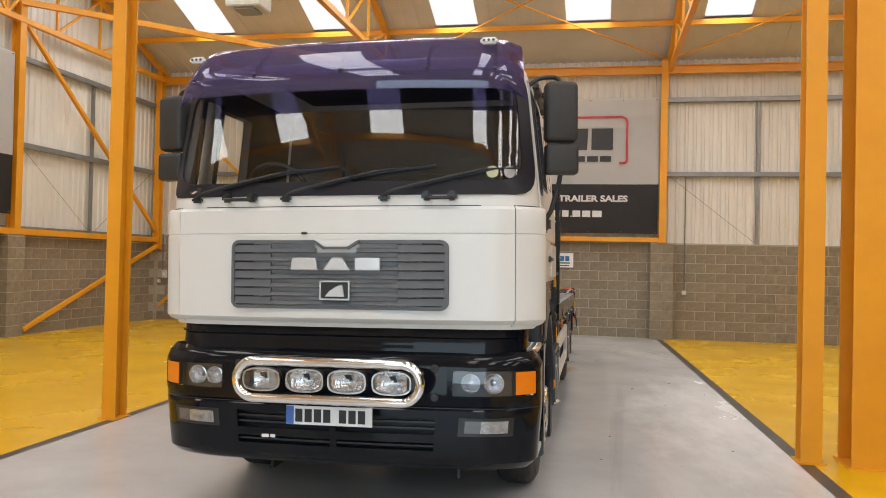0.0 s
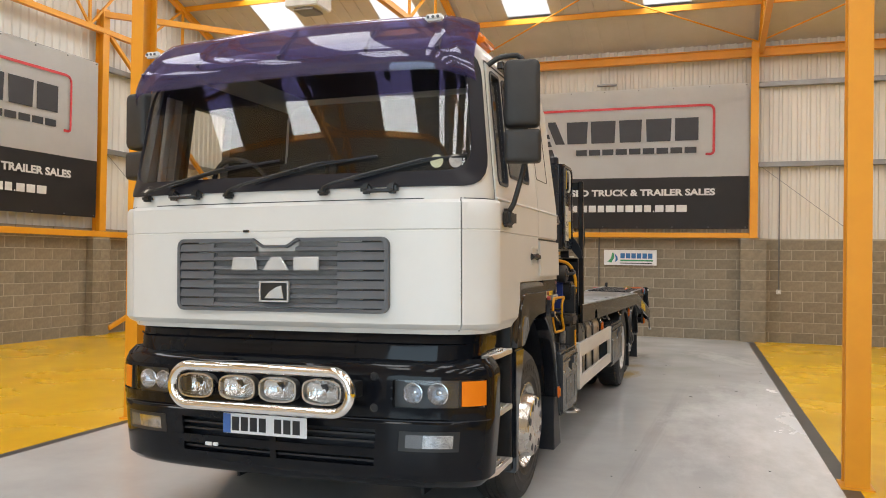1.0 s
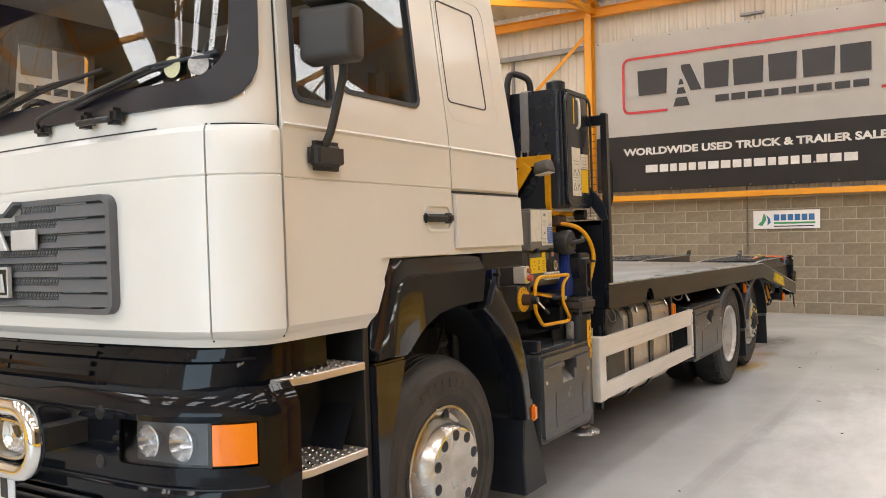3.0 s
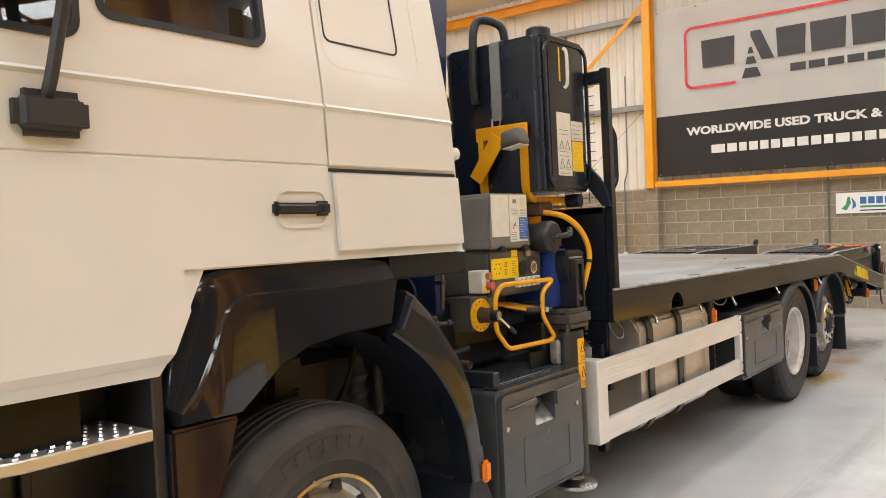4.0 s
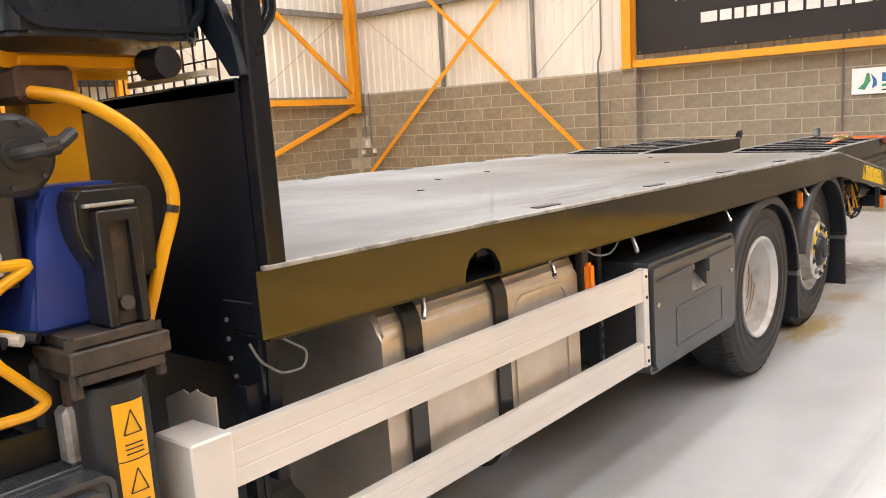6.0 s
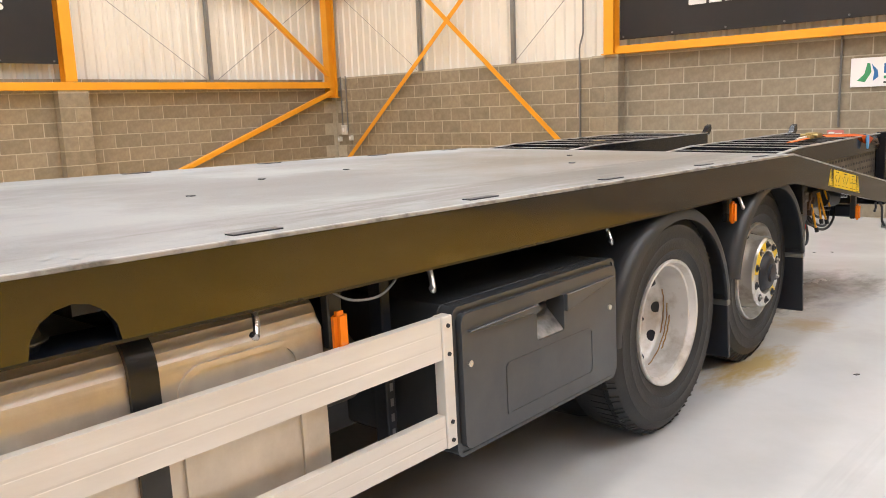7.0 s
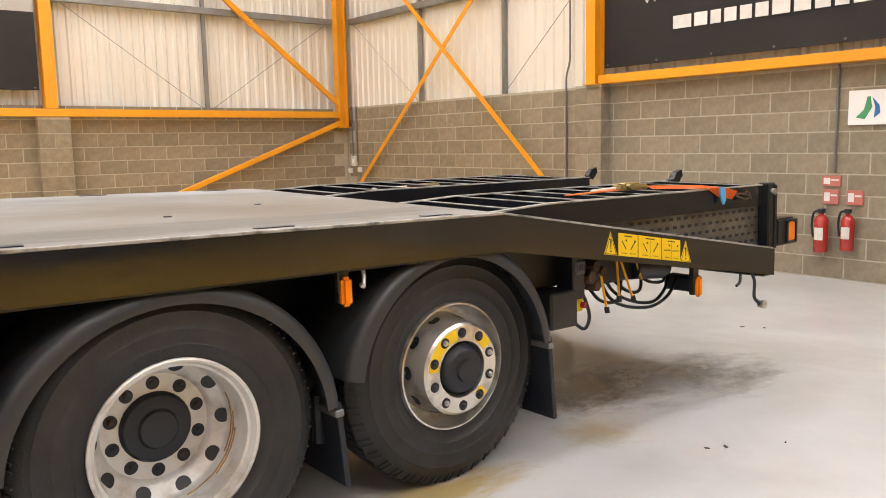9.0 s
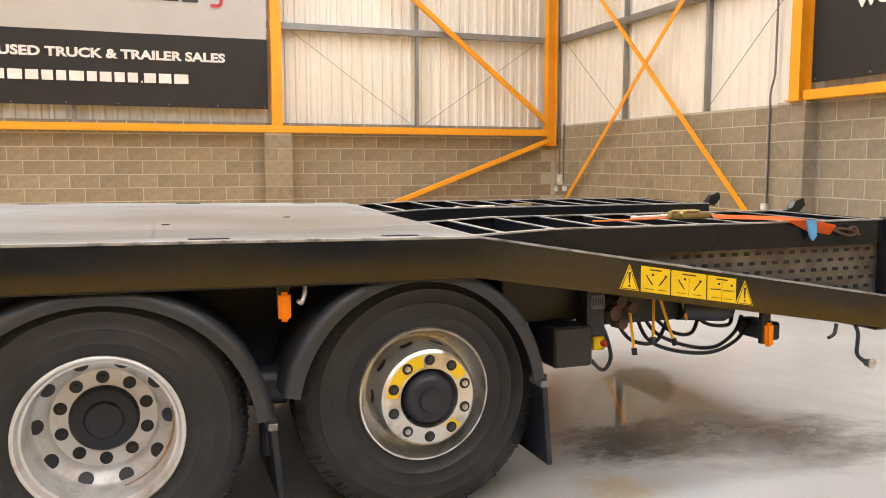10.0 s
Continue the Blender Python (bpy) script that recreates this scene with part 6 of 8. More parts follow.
for g in (1, -1):
    for nm, z0, z1 in (("guard_board", 0.805, 0.938), ("guard_board", 0.518, 0.625)):
        n = 3
        pts = [(1.222, z0), (1.252, z0)]
        h = (z1 - z0) / n
        for k in range(n):
            pts += [(1.252, z0 + h * k + (0.004 if k else 0)), (1.252, z0 + h * (k + 1) - 0.004), (1.2512, z0 + h * (k + 1) - 0.002)] if k < n - 1 else [(1.252, z0 + h * k + 0.004)]
        pts += [(1.252, z1), (1.222, z1)]
        seen = []
        for p in pts:
            if not seen or math.dist(p, seen[-1]) > 1e-5:
                seen.append(p)
        bm = prism(seen, "y", 3.323, 5.38)
        if g < 0:
            bm.transform(Matrix.Scale(-1, 4, (1, 0, 0)))
        tpart(nm, bm, "rail_white", label="cream-white grooved aluminium side guard board", smooth=0)
    bm = box(1.105, 1.262, 3.215, 3.322, 0.515, 0.945, 0.005)
    if g < 0:
        bm.transform(Matrix.Scale(-1, 4, (1, 0, 0)))
    tpart("guard_end", bm, "rail_white", label="cream-white side guard end plate", smooth=0)
    bm = box(1.215, 1.258, 5.382, 5.428, 0.515, 0.94, 0.003)
    if g < 0:
        bm.transform(Matrix.Scale(-1, 4, (1, 0, 0)))
    tpart("guard_end", bm, "rail_white", label="cream-white side guard end strip", smooth=0)
    for z in (0.54, 0.60, 0.82, 0.91):
        bm = cyl((1.256, 5.405, z), (1.263, 5.405, z), 0.007, 8)
        if g < 0:
            bm.transform(Matrix.Scale(-1, 4, (1, 0, 0)))
        tpart("rail_screw", bm, "chassis")
both("guard_return", lambda: prism([(0.93, 0.84), (1.15, 0.86), (1.156, 0.995), (1.13, 0.992), (1.085, 0.997), (1.08, 1.003), (1.04, 0.985), (1.015, 0.992), (0.93, 0.957)], "y", 3.355, 3.359), "rail_white", "pale aluminium plate behind the guard")

# -- fuel tank --
for g in (1, -1):
    bm = prism(rrect(0.66, 1.178, 0.41, 1.105, 0.11, 6), "y", 3.895, 4.98, 0.055, 4)
    if g < 0:
        bm.transform(Matrix.Scale(-1, 4, (1, 0, 0)))
    tank = tpart("fuel_tank", bm, "tank_alu", label="dull aluminium fuel tank with two straps")
    for y in (4.02, 4.46):
        bm = ring(rrect(0.645, 1.193, 0.395, 1.12, 0.12, 6), rrect(0.658, 1.180, 0.408, 1.107, 0.112, 6), "y", y - 0.035, y + 0.035)
        if g < 0:
            bm.transform(Matrix.Scale(-1, 4, (1, 0, 0)))
        tpart("tank_strap", bm, "black_plastic", tank, "black tank strap")
    bm = lathe([(0, 0.075), (0.035, 0.075), (0.04, 0.06), (0.055, 0.055), (0.06, 0.0)], "z", (1.075, 4.235, 1.085), 20)
    if g < 0:
        bm.transform(Matrix.Scale(-1, 4, (1, 0, 0)))
    tpart("filler_cap", bm, "tank_alu", tank, "tank filler cap")
    bm = ring(rrect(4.54, 4.90, 0.52, 0.99, 0.07), rrect(4.555, 4.885, 0.535, 0.975, 0.06), "x", 1.175, 1.186)
    if g < 0:
        bm.transform(Matrix.Scale(-1, 4, (1, 0, 0)))
    tpart("tank_pressing", bm, "tank_alu", tank)



def support():
    """Upright behind the guard's front end, with punched slots."""
    return ring([(3.43, 0.42), (3.47, 0.42), (3.47, 1.0), (3.43, 1.0)], [(3.445, 0.6), (3.455, 0.6), (3.455, 0.9), (3.445, 0.9)], "x", 1.17, 1.175)


both("guard_support", support, "panel_navy", "dark slotted upright behind the side guard")
both("support_web", lambda: box(1.13, 1.168, 3.43, 3.435, 0.42, 1.0), "panel_navy")
for z in (0.46, 0.66, 0.78):
    both("support_slot", lambda: box(1.145, 1.155, 3.4285, 3.4302, z, z + 0.05), "strap_grey")

# -- deck --
DZ = lambda y: 1.296 - 0.0128 * (y - 3.45)
YK, YT = 8.50, 10.80


def sheared(bm):
    for v in bm.verts:
        v.co.z += DZ(v.co.y) if v.co.y < YK + 1e-3 else DZ(YK) - 0.164 * (v.co.y - YK)
    return level(bm)


def level(bm):
    """The deck sits nearly level across, unlike the cab."""
    for v in bm.verts:
        v.co.z += 0.0275 * (1.25 - v.co.x)
    return bm


def rpart(name, bm, material, parent=None, label="", smooth=0.0):
    return tpart(name, level(bm), material, parent, label, smooth)


def deck_side():
    """Edge beam with the round cut-out over the tank filler, bent down at the tail."""
    cut = arc(4.30, -0.172, 0.095, 180, 0, 8)
    pts = [(3.44, -0.008), (YK, -0.008), (YT, -0.008), (YT, -0.172), (YK + 0.02, -0.172)] + [(y, z) for y, z in cut[::-1]] + [(3.44, -0.172)]
    bm = bmesh.new()
    lo = [bm.verts.new((1.225, y, z)) for y, z in pts]
    hi = [bm.verts.new((1.25, y, z)) for y, z in pts]
    bm.faces.new(lo), bm.faces.new(hi[::-1])
    for i in range(len(pts)):
        j = (i + 1) % len(pts)
        bm.faces.new((lo[i], hi[i], hi[j], lo[j]))
    return sheared(bm)


both("deck_edge_beam", deck_side, "beam_paint", "black steel deck edge beam with worn dull patches", smooth=0)
both("edge_trim", lambda: sheared(box(1.240, 1.253, 3.46, YK + 0.01, -0.010, 0.002, 0.002)), "worn_paint", "worn steel strip along the deck edge")
both("edge_trim", lambda: sheared(box(1.240, 1.253, YK + 0.01, YT - 0.02, -0.008, 0.002, 0.002)), "worn_paint", "worn steel strip along the beavertail edge")
both("edge_flange", lambda: sheared(box(1.10, 1.25, 3.46, YK, -0.180, -0.172)), "black_paint")
bm = bmesh.new()
ys = [3.50 + (YK - 3.50) * k / 10 for k in range(11)]
for i in range(10):
    box(-1.236, 1.236, ys[i], ys[i + 1], -0.02, -0.001, 0, bm=bm)
bmesh.ops.remove_doubles(bm, verts=bm.verts, dist=1e-4)
deck = tpart("deck_plate", sheared(bm), "deck", label="worn grey steel chequer-plate deck")
bm = bmesh.new()
rs = random.Random(4)
for i in range(100):
    for j in range(34):
        x, y = -1.18 + 0.0715 * j + (0.035 if i % 2 else 0), 3.56 + 0.0492 * i
        if x < 1.2 and y < 8.44:
            a = 0.7 if (i + j) % 2 else -0.7
            s_, c_ = math.sin(a) * 0.016, math.cos(a) * 0.016
            v = [bm.verts.new((x + dx, y + dy, dz)) for dx, dy, dz in ((-c_, -s_, 0), (s_ * 0.3, -c_ * 0.3, 0.0004), (c_, s_, 0), (-s_ * 0.3, c_ * 0.3, 0.0004))]
            bm.faces.new(v)
tagged(tpart("chequer_pattern", sheared(bm), "deck", deck, smooth=0), kind="stuff")
for y in (4.80, 5.70, 6.55, 7.45, 8.2):
    for x in (1.17, -1.17):
        tpart("lashing_slot", sheared(box(x - 0.018, x + 0.018, y - 0.075, y + 0.075, -0.002, 0.0025)), "chassis", deck, "dark lashing slot in the deck")
for x, y in ((0.2, 5.2), (-0.3, 6.4), (0.5, 7.3), (-0.7, 4.6), (0.1, 7.9), (-0.2, 5.8)):
    tpart("deck_hole", sheared(cyl((x, y, -0.001), (x, y, 0.003), 0.018, 8)), "chassis", deck)
tpart("deck_joist", sheared(box(-1.14, 1.14, 3.53, 3.60, -0.17, -0.02)), "chassis")
for k in range(11):
    y = 3.9 + 0.44 * k
    tpart("deck_joist", sheared(box(-1.22, 1.22, y - 0.03, y + 0.03, -0.11, -0.021)), "chassis")
both("rope_hook", lambda: sheared(bent([(1.20, 4.05, -0.17), (1.215, 4.05, -0.215), (1.235, 4.02, -0.245)], 0.009, 8)), "steel", "small steel rope hook")
for y in (4.75, 5.39, 6.445, 7.80):
    both("rope_hook", lambda: sheared(bent([(1.20, y, -0.17), (1.215, y, -0.21), (1.24, y - 0.02, -0.25), (1.245, y - 0.035, -0.235)], 0.009, 8)), "steel", "small steel rope hook")
for y, z in ((5.02, 0.975), (7.72, 0.978), (10.05, 0.70)):
    both("side_marker", lambda: box(1.19, 1.225, y - 0.024, y + 0.024, z - 0.058, z + 0.058, 0.012, 2), "orange_lens", "orange side marker lamp")
    both("marker_bracket", lambda: box(1.16, 1.195, y - 0.025, y + 0.025, z - 0.05, z + 0.15, 0.005), "black_plastic")
both("wire_tail", lambda: tube([(1.20, 4.98, 1.11), (1.22, 5.05, 1.06), (1.23, 5.15, 1.05), (1.23, 5.22, 1.085), (1.2, 5.26, 1.12)], 0.004, 6), "conduit", "loose pale cable under the deck")
both("hanging_hook", lambda: bent([(1.235, 3.475, 1.125), (1.24, 3.50, 1.115), (1.24, 3.577, 1.064), (1.24, 3.563, 1.024), (1.24, 3.493, 1.026), (1.24, 3.431, 1.075), (1.235, 3.412, 1.121)], 0.0035, 6, rad=0.025), "conduit", "bent wire hook hanging from the deck")

# -- rear fenders and flaps --
for cy, cz, ry, rz, a0, a1 in ((7.052, 0.50, 0.62, 0.592, 4, 174), (8.272, 0.52, 0.578, 0.60, 8, 170)):
    ye, ze = cy + ry * math.cos(radians(a0)), cz + 0.01 + rz * math.sin(radians(a0))

    def fender():
        sect = [(0.80, 0), (1.175, 0), (1.20, -0.003), (1.218, -0.012), (1.230, -0.028), (1.234, -0.046), (1.234, -0.068), (1.222, -0.068), (1.214, -0.03), (1.19, -0.016), (0.80, -0.014)]
        bm, rows_ = bmesh.new(), []
        for k in range(41):
            a = radians(a0 + (a1 - a0) * k / 40)
            rows_.append([bm.verts.new((x, cy + (ry + d) * math.cos(a), cz + (rz + d) * math.sin(a))) for x, d in sect])
        for A, B in zip(rows_, rows_[1:]):
            for q in range(len(sect)):
                w_ = (q + 1) % len(sect)
                bm.faces.new((A[q], A[w_], B[w_], B[q]))
        bm.faces.new(rows_[0]), bm.faces.new(rows_[-1])
        return bm
    both("rear_fender", fender, "fender_plastic", "black moulded quarter fender over the rear wheel")
    both("mud_flap", lambda: prism([(ye - 0.02, ze), (ye + 0.005, ze), (ye + 0.035, 0.20), (ye + 0.01, 0.20)], "x", 0.82, 1.21, 0.004), "rubber", "ribbed black rubber mud flap")
    both("flap_clamp", lambda: box(0.82, 1.216, ye - 0.026, ye + 0.014, ze - 0.06, ze - 0.03, 0.005), "conduit")
both("air_reservoir", lambda: lathe([(4.90, 0.0), (4.90, 0.06), (4.93, 0.13), (5.36, 0.13), (5.39, 0.06), (5.39, 0.0)], "y", (0.78, 0, 0.72), 24), "dusty", "dusty dark air reservoir under the deck")
# dark sheets added in place of the deep shade under the truck
both("inner_cover", lambda: box(0.50, 0.52, 3.4, 6.5, 0.35, 1.12), "chassis", "added dark sheet closing the view under the deck")
both("inner_cover", lambda: box(0.50, 0.52, 6.5, 8.95, 0.55, 1.12), "chassis", "added dark sheet closing the view through the rear bogie")
both("air_tank", lambda: cyl((0.95, 7.56, 0.62), (0.95, 7.75, 0.62), 0.09, 16), "chassis")
both("suspension_bracket", lambda: cyl((1.05, 7.66, 0.35), (1.05, 7.66, 0.55), 0.03, 10), "chassis", "dark suspension bracket between the wheels")

# -- beavertail --
tpart("tail_floor", sheared(box(-1.22, 1.22, YK + 0.02, YT - 0.02, -0.10, -0.08)), "chassis", label="dark beavertail floor")
tpart("tail_cross_beam", box(-1.24, 1.24, YT - 0.10, YT, 0.68, 0.86, 0.008), "black_paint", label="black rear cross beam")
for x0, x1 in ((0.42, 1.165), (-1.09, -0.30)):
    y0, y1, tz = 8.50, 10.86, 1.240

    def side(x):
        return prism([(y0, tz - 0.035), (y0 + 0.02, tz - 0.022), (y0 + 0.40, tz - 0.004), (y1, tz - 0.004), (y1, tz - 0.125), (y0 + 0.45, tz - 0.125)], "x", x - 0.006, x + 0.006)

    def flange(xa, xb):
        bm = prism([(y0, tz - 0.022), (y0 + 0.40, tz - 0.003), (y1, tz - 0.003), (y1, tz + 0.003), (y0 + 0.40, tz + 0.003), (y0, tz - 0.016)], "x", xa, xb)
        return bm
    ramp = rpart("ramp", side(x1 - 0.006), "black_paint", label="black folded steel loading ramp lying on the tail")
    rpart("ramp_side", side(x0 + 0.006), "black_paint", ramp)
    rpart("ramp_nose", prism([(y0 - 0.004, tz - 0.040), (y0 + 0.045, tz - 0.035), (y0 + 0.045, tz - 0.0165), (y0 - 0.004, tz - 0.0185)], "x", x0, x1), "worn_paint", ramp, "worn grey ramp nose bar")
    for xa, xb in ((x1 - 0.035, x1), (x0, x0 + 0.032)):
        rpart("ramp_top_flange", flange(xa, xb), "worn_paint", ramp, "worn grey ramp flange")
    rpart("ramp_floor", box(x0 + 0.012, x1 - 0.012, y0 + 0.06, y1 - 0.02, tz - 0.10, tz - 0.09), "chassis", ramp)
    for k in range(9):
        y = y0 + 0.165 + 0.26 * k
        zt = tz - 0.012 if k == 0 else tz - 0.004
        rpart("ramp_rung", box(x0 + 0.012, x1 - 0.012, y - 0.004, y + 0.004, zt - 0.075, zt, 0), "black_paint", ramp, "black ramp cross bar")
        rpart("rung_top", box(x0 + 0.03, x1 - 0.033, y - 0.004, y + 0.022, zt - 0.001, zt + 0.003, 0), "worn_paint", ramp, "bright worn cross-bar edge")
    xc = 0.45 if x0 > 0 else -0.325
    rpart("ramp_catch", prism([(y1 - 0.06, tz), (y1 + 0.0, tz + 0.012), (y1 + 0.03, tz + 0.06), (y1 + 0.09, tz + 0.075), (y1 + 0.10, tz + 0.03), (y1 + 0.05, tz - 0.02)], "x", xc - 0.022, xc + 0.022, 0.004), "black_paint", ramp)
    rpart("ramp_end_plate", box(x0 + 0.014, x1 - 0.014, y1 - 0.012, y1, tz - 0.125, tz - 0.005), "black_paint", ramp)
# perforated lower ramp leaf
leaf = tpart("perforated_leaf", prism([(9.20, 1.125), (10.84, 1.118), (10.84, 0.80), (10.40, 0.82)], "x", 1.12, 1.13), "steel", label="dull slotted steel plate under the ramp", smooth=0)
leaf.data.materials[0] = mat("slotted_plate", (0.20, 0.19, 0.175), (0.10, 0.09, 0.08), 0.5, 0.4, 6, 0.1, 60)
for r in range(6):
    for k in range(19):
        y, z = 9.55 + 0.07 * k + (0.035 if r % 2 else 0), 1.090 - 0.048 * r
        if z > 1.16 - 0.165 * (y - 8.5) * 0.92 and y < 10.80:
            tpart("slot", box(1.1295, 1.1315, y - 0.017, y + 0.017, z - 0.009, z + 0.009), "chassis", leaf)
tpart("tail_subframe", box(0.5, 1.0, 8.72, 9.22, 0.80, 1.09, 0.01), "chassis", label="dark sub-frame box under the tail")
# ratchet straps
bm = bmesh.new()
sp = [((1.02, 9.85, 1.272), 0.05), ((1.10, 10.0, 1.268), 0.05), ((1.165, 10.16, 1.262), 0.048), ((1.183, 10.30, 1.225), 0.05), ((1.186, 10.45, 1.198), 0.048)]
rows_ = []
for (x, y, z), w in sp:
    d = Vector((0.55, 0.25, 1.0)).normalized() if y > 10.2 else Vector((-0.75, 0.3, 0.25)).normalized()
    c = Vector((x, y, z))
    rows_.append([bm.verts.new(c + d * w * 0.62), bm.verts.new(c - d * w * 0.62)])
for A, B in zip(rows_, rows_[1:]):
    bm.faces.new((A[0], A[1], B[1], B[0]))
bmesh.ops.solidify(bm, geom=bm.faces[:], thickness=0.004)
strap = tpart("ratchet_strap", bm, "strap_orange", label="orange ratchet strap with blue tape", smooth=0)
tpart("strap_tape", prism([(10.27, 1.255), (10.33, 1.25), (10.335, 1.175), (10.315, 1.15), (10.30, 1.165), (10.285, 1.20)], "x", 1.188, 1.2), "tape_blue", strap, "torn blue tape", 0)
bm = box(0.93, 1.01, 9.62, 9.86, 1.262, 1.292, 0.008, 2)
cyl((0.91, 9.68, 1.285), (1.03, 9.68, 1.285), 0.014, 10, bm)
box(0.945, 0.995, 9.66, 9.80, 1.292, 1.305, 0.005, 1, bm)
tpart("ratchet", bm, "brass", strap, "yellow-passivated ratchet buckle")
tpart("ratchet_grip", cyl((0.965, 9.42, 1.272), (0.965, 9.63, 1.278), 0.008, 8), "switch_white", strap, "pale ratchet handle")
tpart("strap_tail", beam((0.99, 9.20, 1.262), (0.975, 9.62, 1.268), 0.03, 0.006, (0, 0, 1), 0), "strap_orange", strap, "", 0)
bm = tube([(1.188, 10.45, 1.198), (1.195, 10.50, 1.18), (1.20, 10.555, 1.17), (1.195, 10.60, 1.185), (1.19, 10.585, 1.21), (1.19, 10.55, 1.205)], 0.007, 6)
tube([(1.188, 10.45, 1.205), (1.195, 10.50, 1.205), (1.20, 10.56, 1.195), (1.20, 10.61, 1.17)], 0.006, 6, bm=bm)
tpart("strap_hook", bm, "rust", strap, "rusty strap hook")
bm = box(-0.78, -0.70, 9.55, 9.76, 1.262, 1.288, 0.008, 2)
s2 = tpart("ratchet_strap", bm, "brass", label="yellow-passivated ratchet lying on the far ramp")
tpart("strap_tail", beam((-0.72, 9.1, 1.262), (-0.72, 9.56, 1.268), 0.03, 0.008, (0, 0, 1), 0), "strap_orange", s2, "", 0)
tpart("ratchet_grip", cyl((-0.75, 9.15, 1.27), (-0.75, 9.55, 1.275), 0.008, 8), "switch_white", s2, "pale ratchet handle")
# warning labels
def mark(pts, lab):
    tpart("label_mark", sheared(prism(pts, "x", 1.2527, 1.2532)), "ink", lab, smooth=0)


for y0, y1, kind in ((9.292, 9.445, 0), (9.452, 9.643, 1), (9.65, 9.811, 2)):
    bm = sheared(prism([(y0, -0.142), (y1, -0.142), (y1, -0.026), (y0, -0.026)], "x", 1.2505, 1.2525))
    lab = tpart("warning_label", bm, "sticker_yellow", label="yellow warning sticker with dark pictograms", smooth=0)
    w = y1 - y0
    mark([(y0 + 0.3 * w, -0.042), (y1 - 0.3 * w, -0.042), (y1 - 0.3 * w, -0.036), (y0 + 0.3 * w, -0.036)], lab)
    for k in range(2):
        yc = y0 + w * (0.28 + 0.45 * k)
        if kind == 2:
            mark([(yc - 0.03, -0.092), (yc + 0.03, -0.088), (yc + 0.03, -0.083), (yc - 0.03, -0.087)], lab)
        else:
            s = -1 if k == 0 else 1
            mark([(yc - 0.02 * s, -0.105), (yc - 0.014 * s, -0.108), (yc + 0.02 * s, -0.066), (yc + 0.015 * s, -0.063)], lab)
        mark([(yc + 0.012, -0.066), (yc + 0.024, -0.066), (yc + 0.024, -0.056), (yc + 0.012, -0.056)], lab)
        mark([(yc - 0.024, -0.128), (yc + 0.024, -0.128), (yc + 0.024, -0.125), (yc - 0.024, -0.125)], lab)
    if kind:
        mark([(y0 + w * 0.5 - 0.001, -0.138), (y0 + w * 0.5 + 0.001, -0.138), (y0 + w * 0.5 + 0.001, -0.05), (y0 + w * 0.5 - 0.001, -0.05)], lab)
for yc in (9.232, 9.862):
    lab = tpart("warning_label", sheared(prism([(yc - 0.05, -0.142), (yc + 0.05, -0.142), (yc, -0.026)], "x", 1.2505, 1.2525)), "sticker_yellow", label="yellow triangular warning sticker", smooth=0)
    mark([(yc - 0.003, -0.112), (yc + 0.003, -0.112), (yc + 0.006, -0.062), (yc - 0.006, -0.062)], lab)
    mark([(yc - 0.005, -0.128), (yc + 0.005, -0.128), (yc + 0.005, -0.119), (yc - 0.005, -0.119)], lab)
    for s in (-1, 1):
        mark([(yc + s * 0.044, -0.139), (yc + s * 0.040, -0.139), (yc, -0.042), (yc, -0.034)], lab)
    mark([(yc - 0.044, -0.139), (yc + 0.044, -0.139), (yc + 0.044, -0.136), (yc - 0.044, -0.136)], lab)
# hydraulics under the tail
bm = box(0.85, 1.135, 8.925, 9.12, 0.61, 0.795, 0.010)
hyd = tpart("control_box", bm, "black_plastic", label="black hydraulic control box under the tail")
tpart("button_plate", box(1.05, 1.085, 9.155, 9.215, 0.665, 0.735, 0.006), "sticker_yellow", hyd, "yellow stop-button box")
tpart("stop_button", cyl((1.085, 9.20, 0.70), (1.11, 9.205, 0.70), 0.016, 14), "ext_red", hyd, "red stop button")
tpart("valve_block", box(0.80, 1.08, 9.20, 9.66, 0.78, 0.93, 0.02), "chassis", hyd)
for y, z, r in ((9.24, 0.84, 0.035), (9.28, 0.79, 0.028), (9.27, 0.89, 0.03), (9.33, 0.86, 0.025)):
    tpart("valve_fitting", cyl((1.05, y, z), (1.12, y + 0.01, z), r, 10), "rust", hyd, "rusty valve fitting")
tpart("hanger_plate", box(1.0, 1.12, 9.10, 9.19, 0.74, 1.02, 0.006), "chassis", hyd)
tpart("junction_box", box(1.08, 1.13, 9.113, 9.185, 0.868, 0.938, 0.006), "grille", hyd, "small grey junction box with a printed tag")
for k in range(5):
    tpart("tag_print", box(1.130, 1.1312, 9.120 + 0.012 * k, 9.126 + 0.012 * k, 0.885 + 0.005 * (k % 2), 0.92), "ink", hyd)
tpart("pump_motor", cyl((1.07, 9.62, 0.845), (1.07, 9.88, 0.82), 0.066, 18), "chassis", hyd, "black hydraulic motor")
tpart("motor_cap", cyl((1.07, 9.88, 0.82), (1.07, 9.92, 0.815), 0.05, 18), "rubber", hyd)
for (ya, za), (yb, zb), knob in (((9.335, 0.84), (9.338, 0.665), True), ((9.465, 0.90), (9.44, 0.71), True), ((9.497, 0.90), (9.553, 0.695), True), ((9.622, 0.90), (9.628, 0.785), False)):
    tpart("lever", cyl((1.10, ya, za), (1.135, yb, zb), 0.0068, 8), "yellow", hyd, "yellow hydraulic lever")
    if knob:
        tpart("lever_knob", cyl((1.135, yb, zb + 0.01), (1.14, yb + (yb - ya) * 0.15, zb - 0.022), 0.0135, 10), "rubber", hyd)
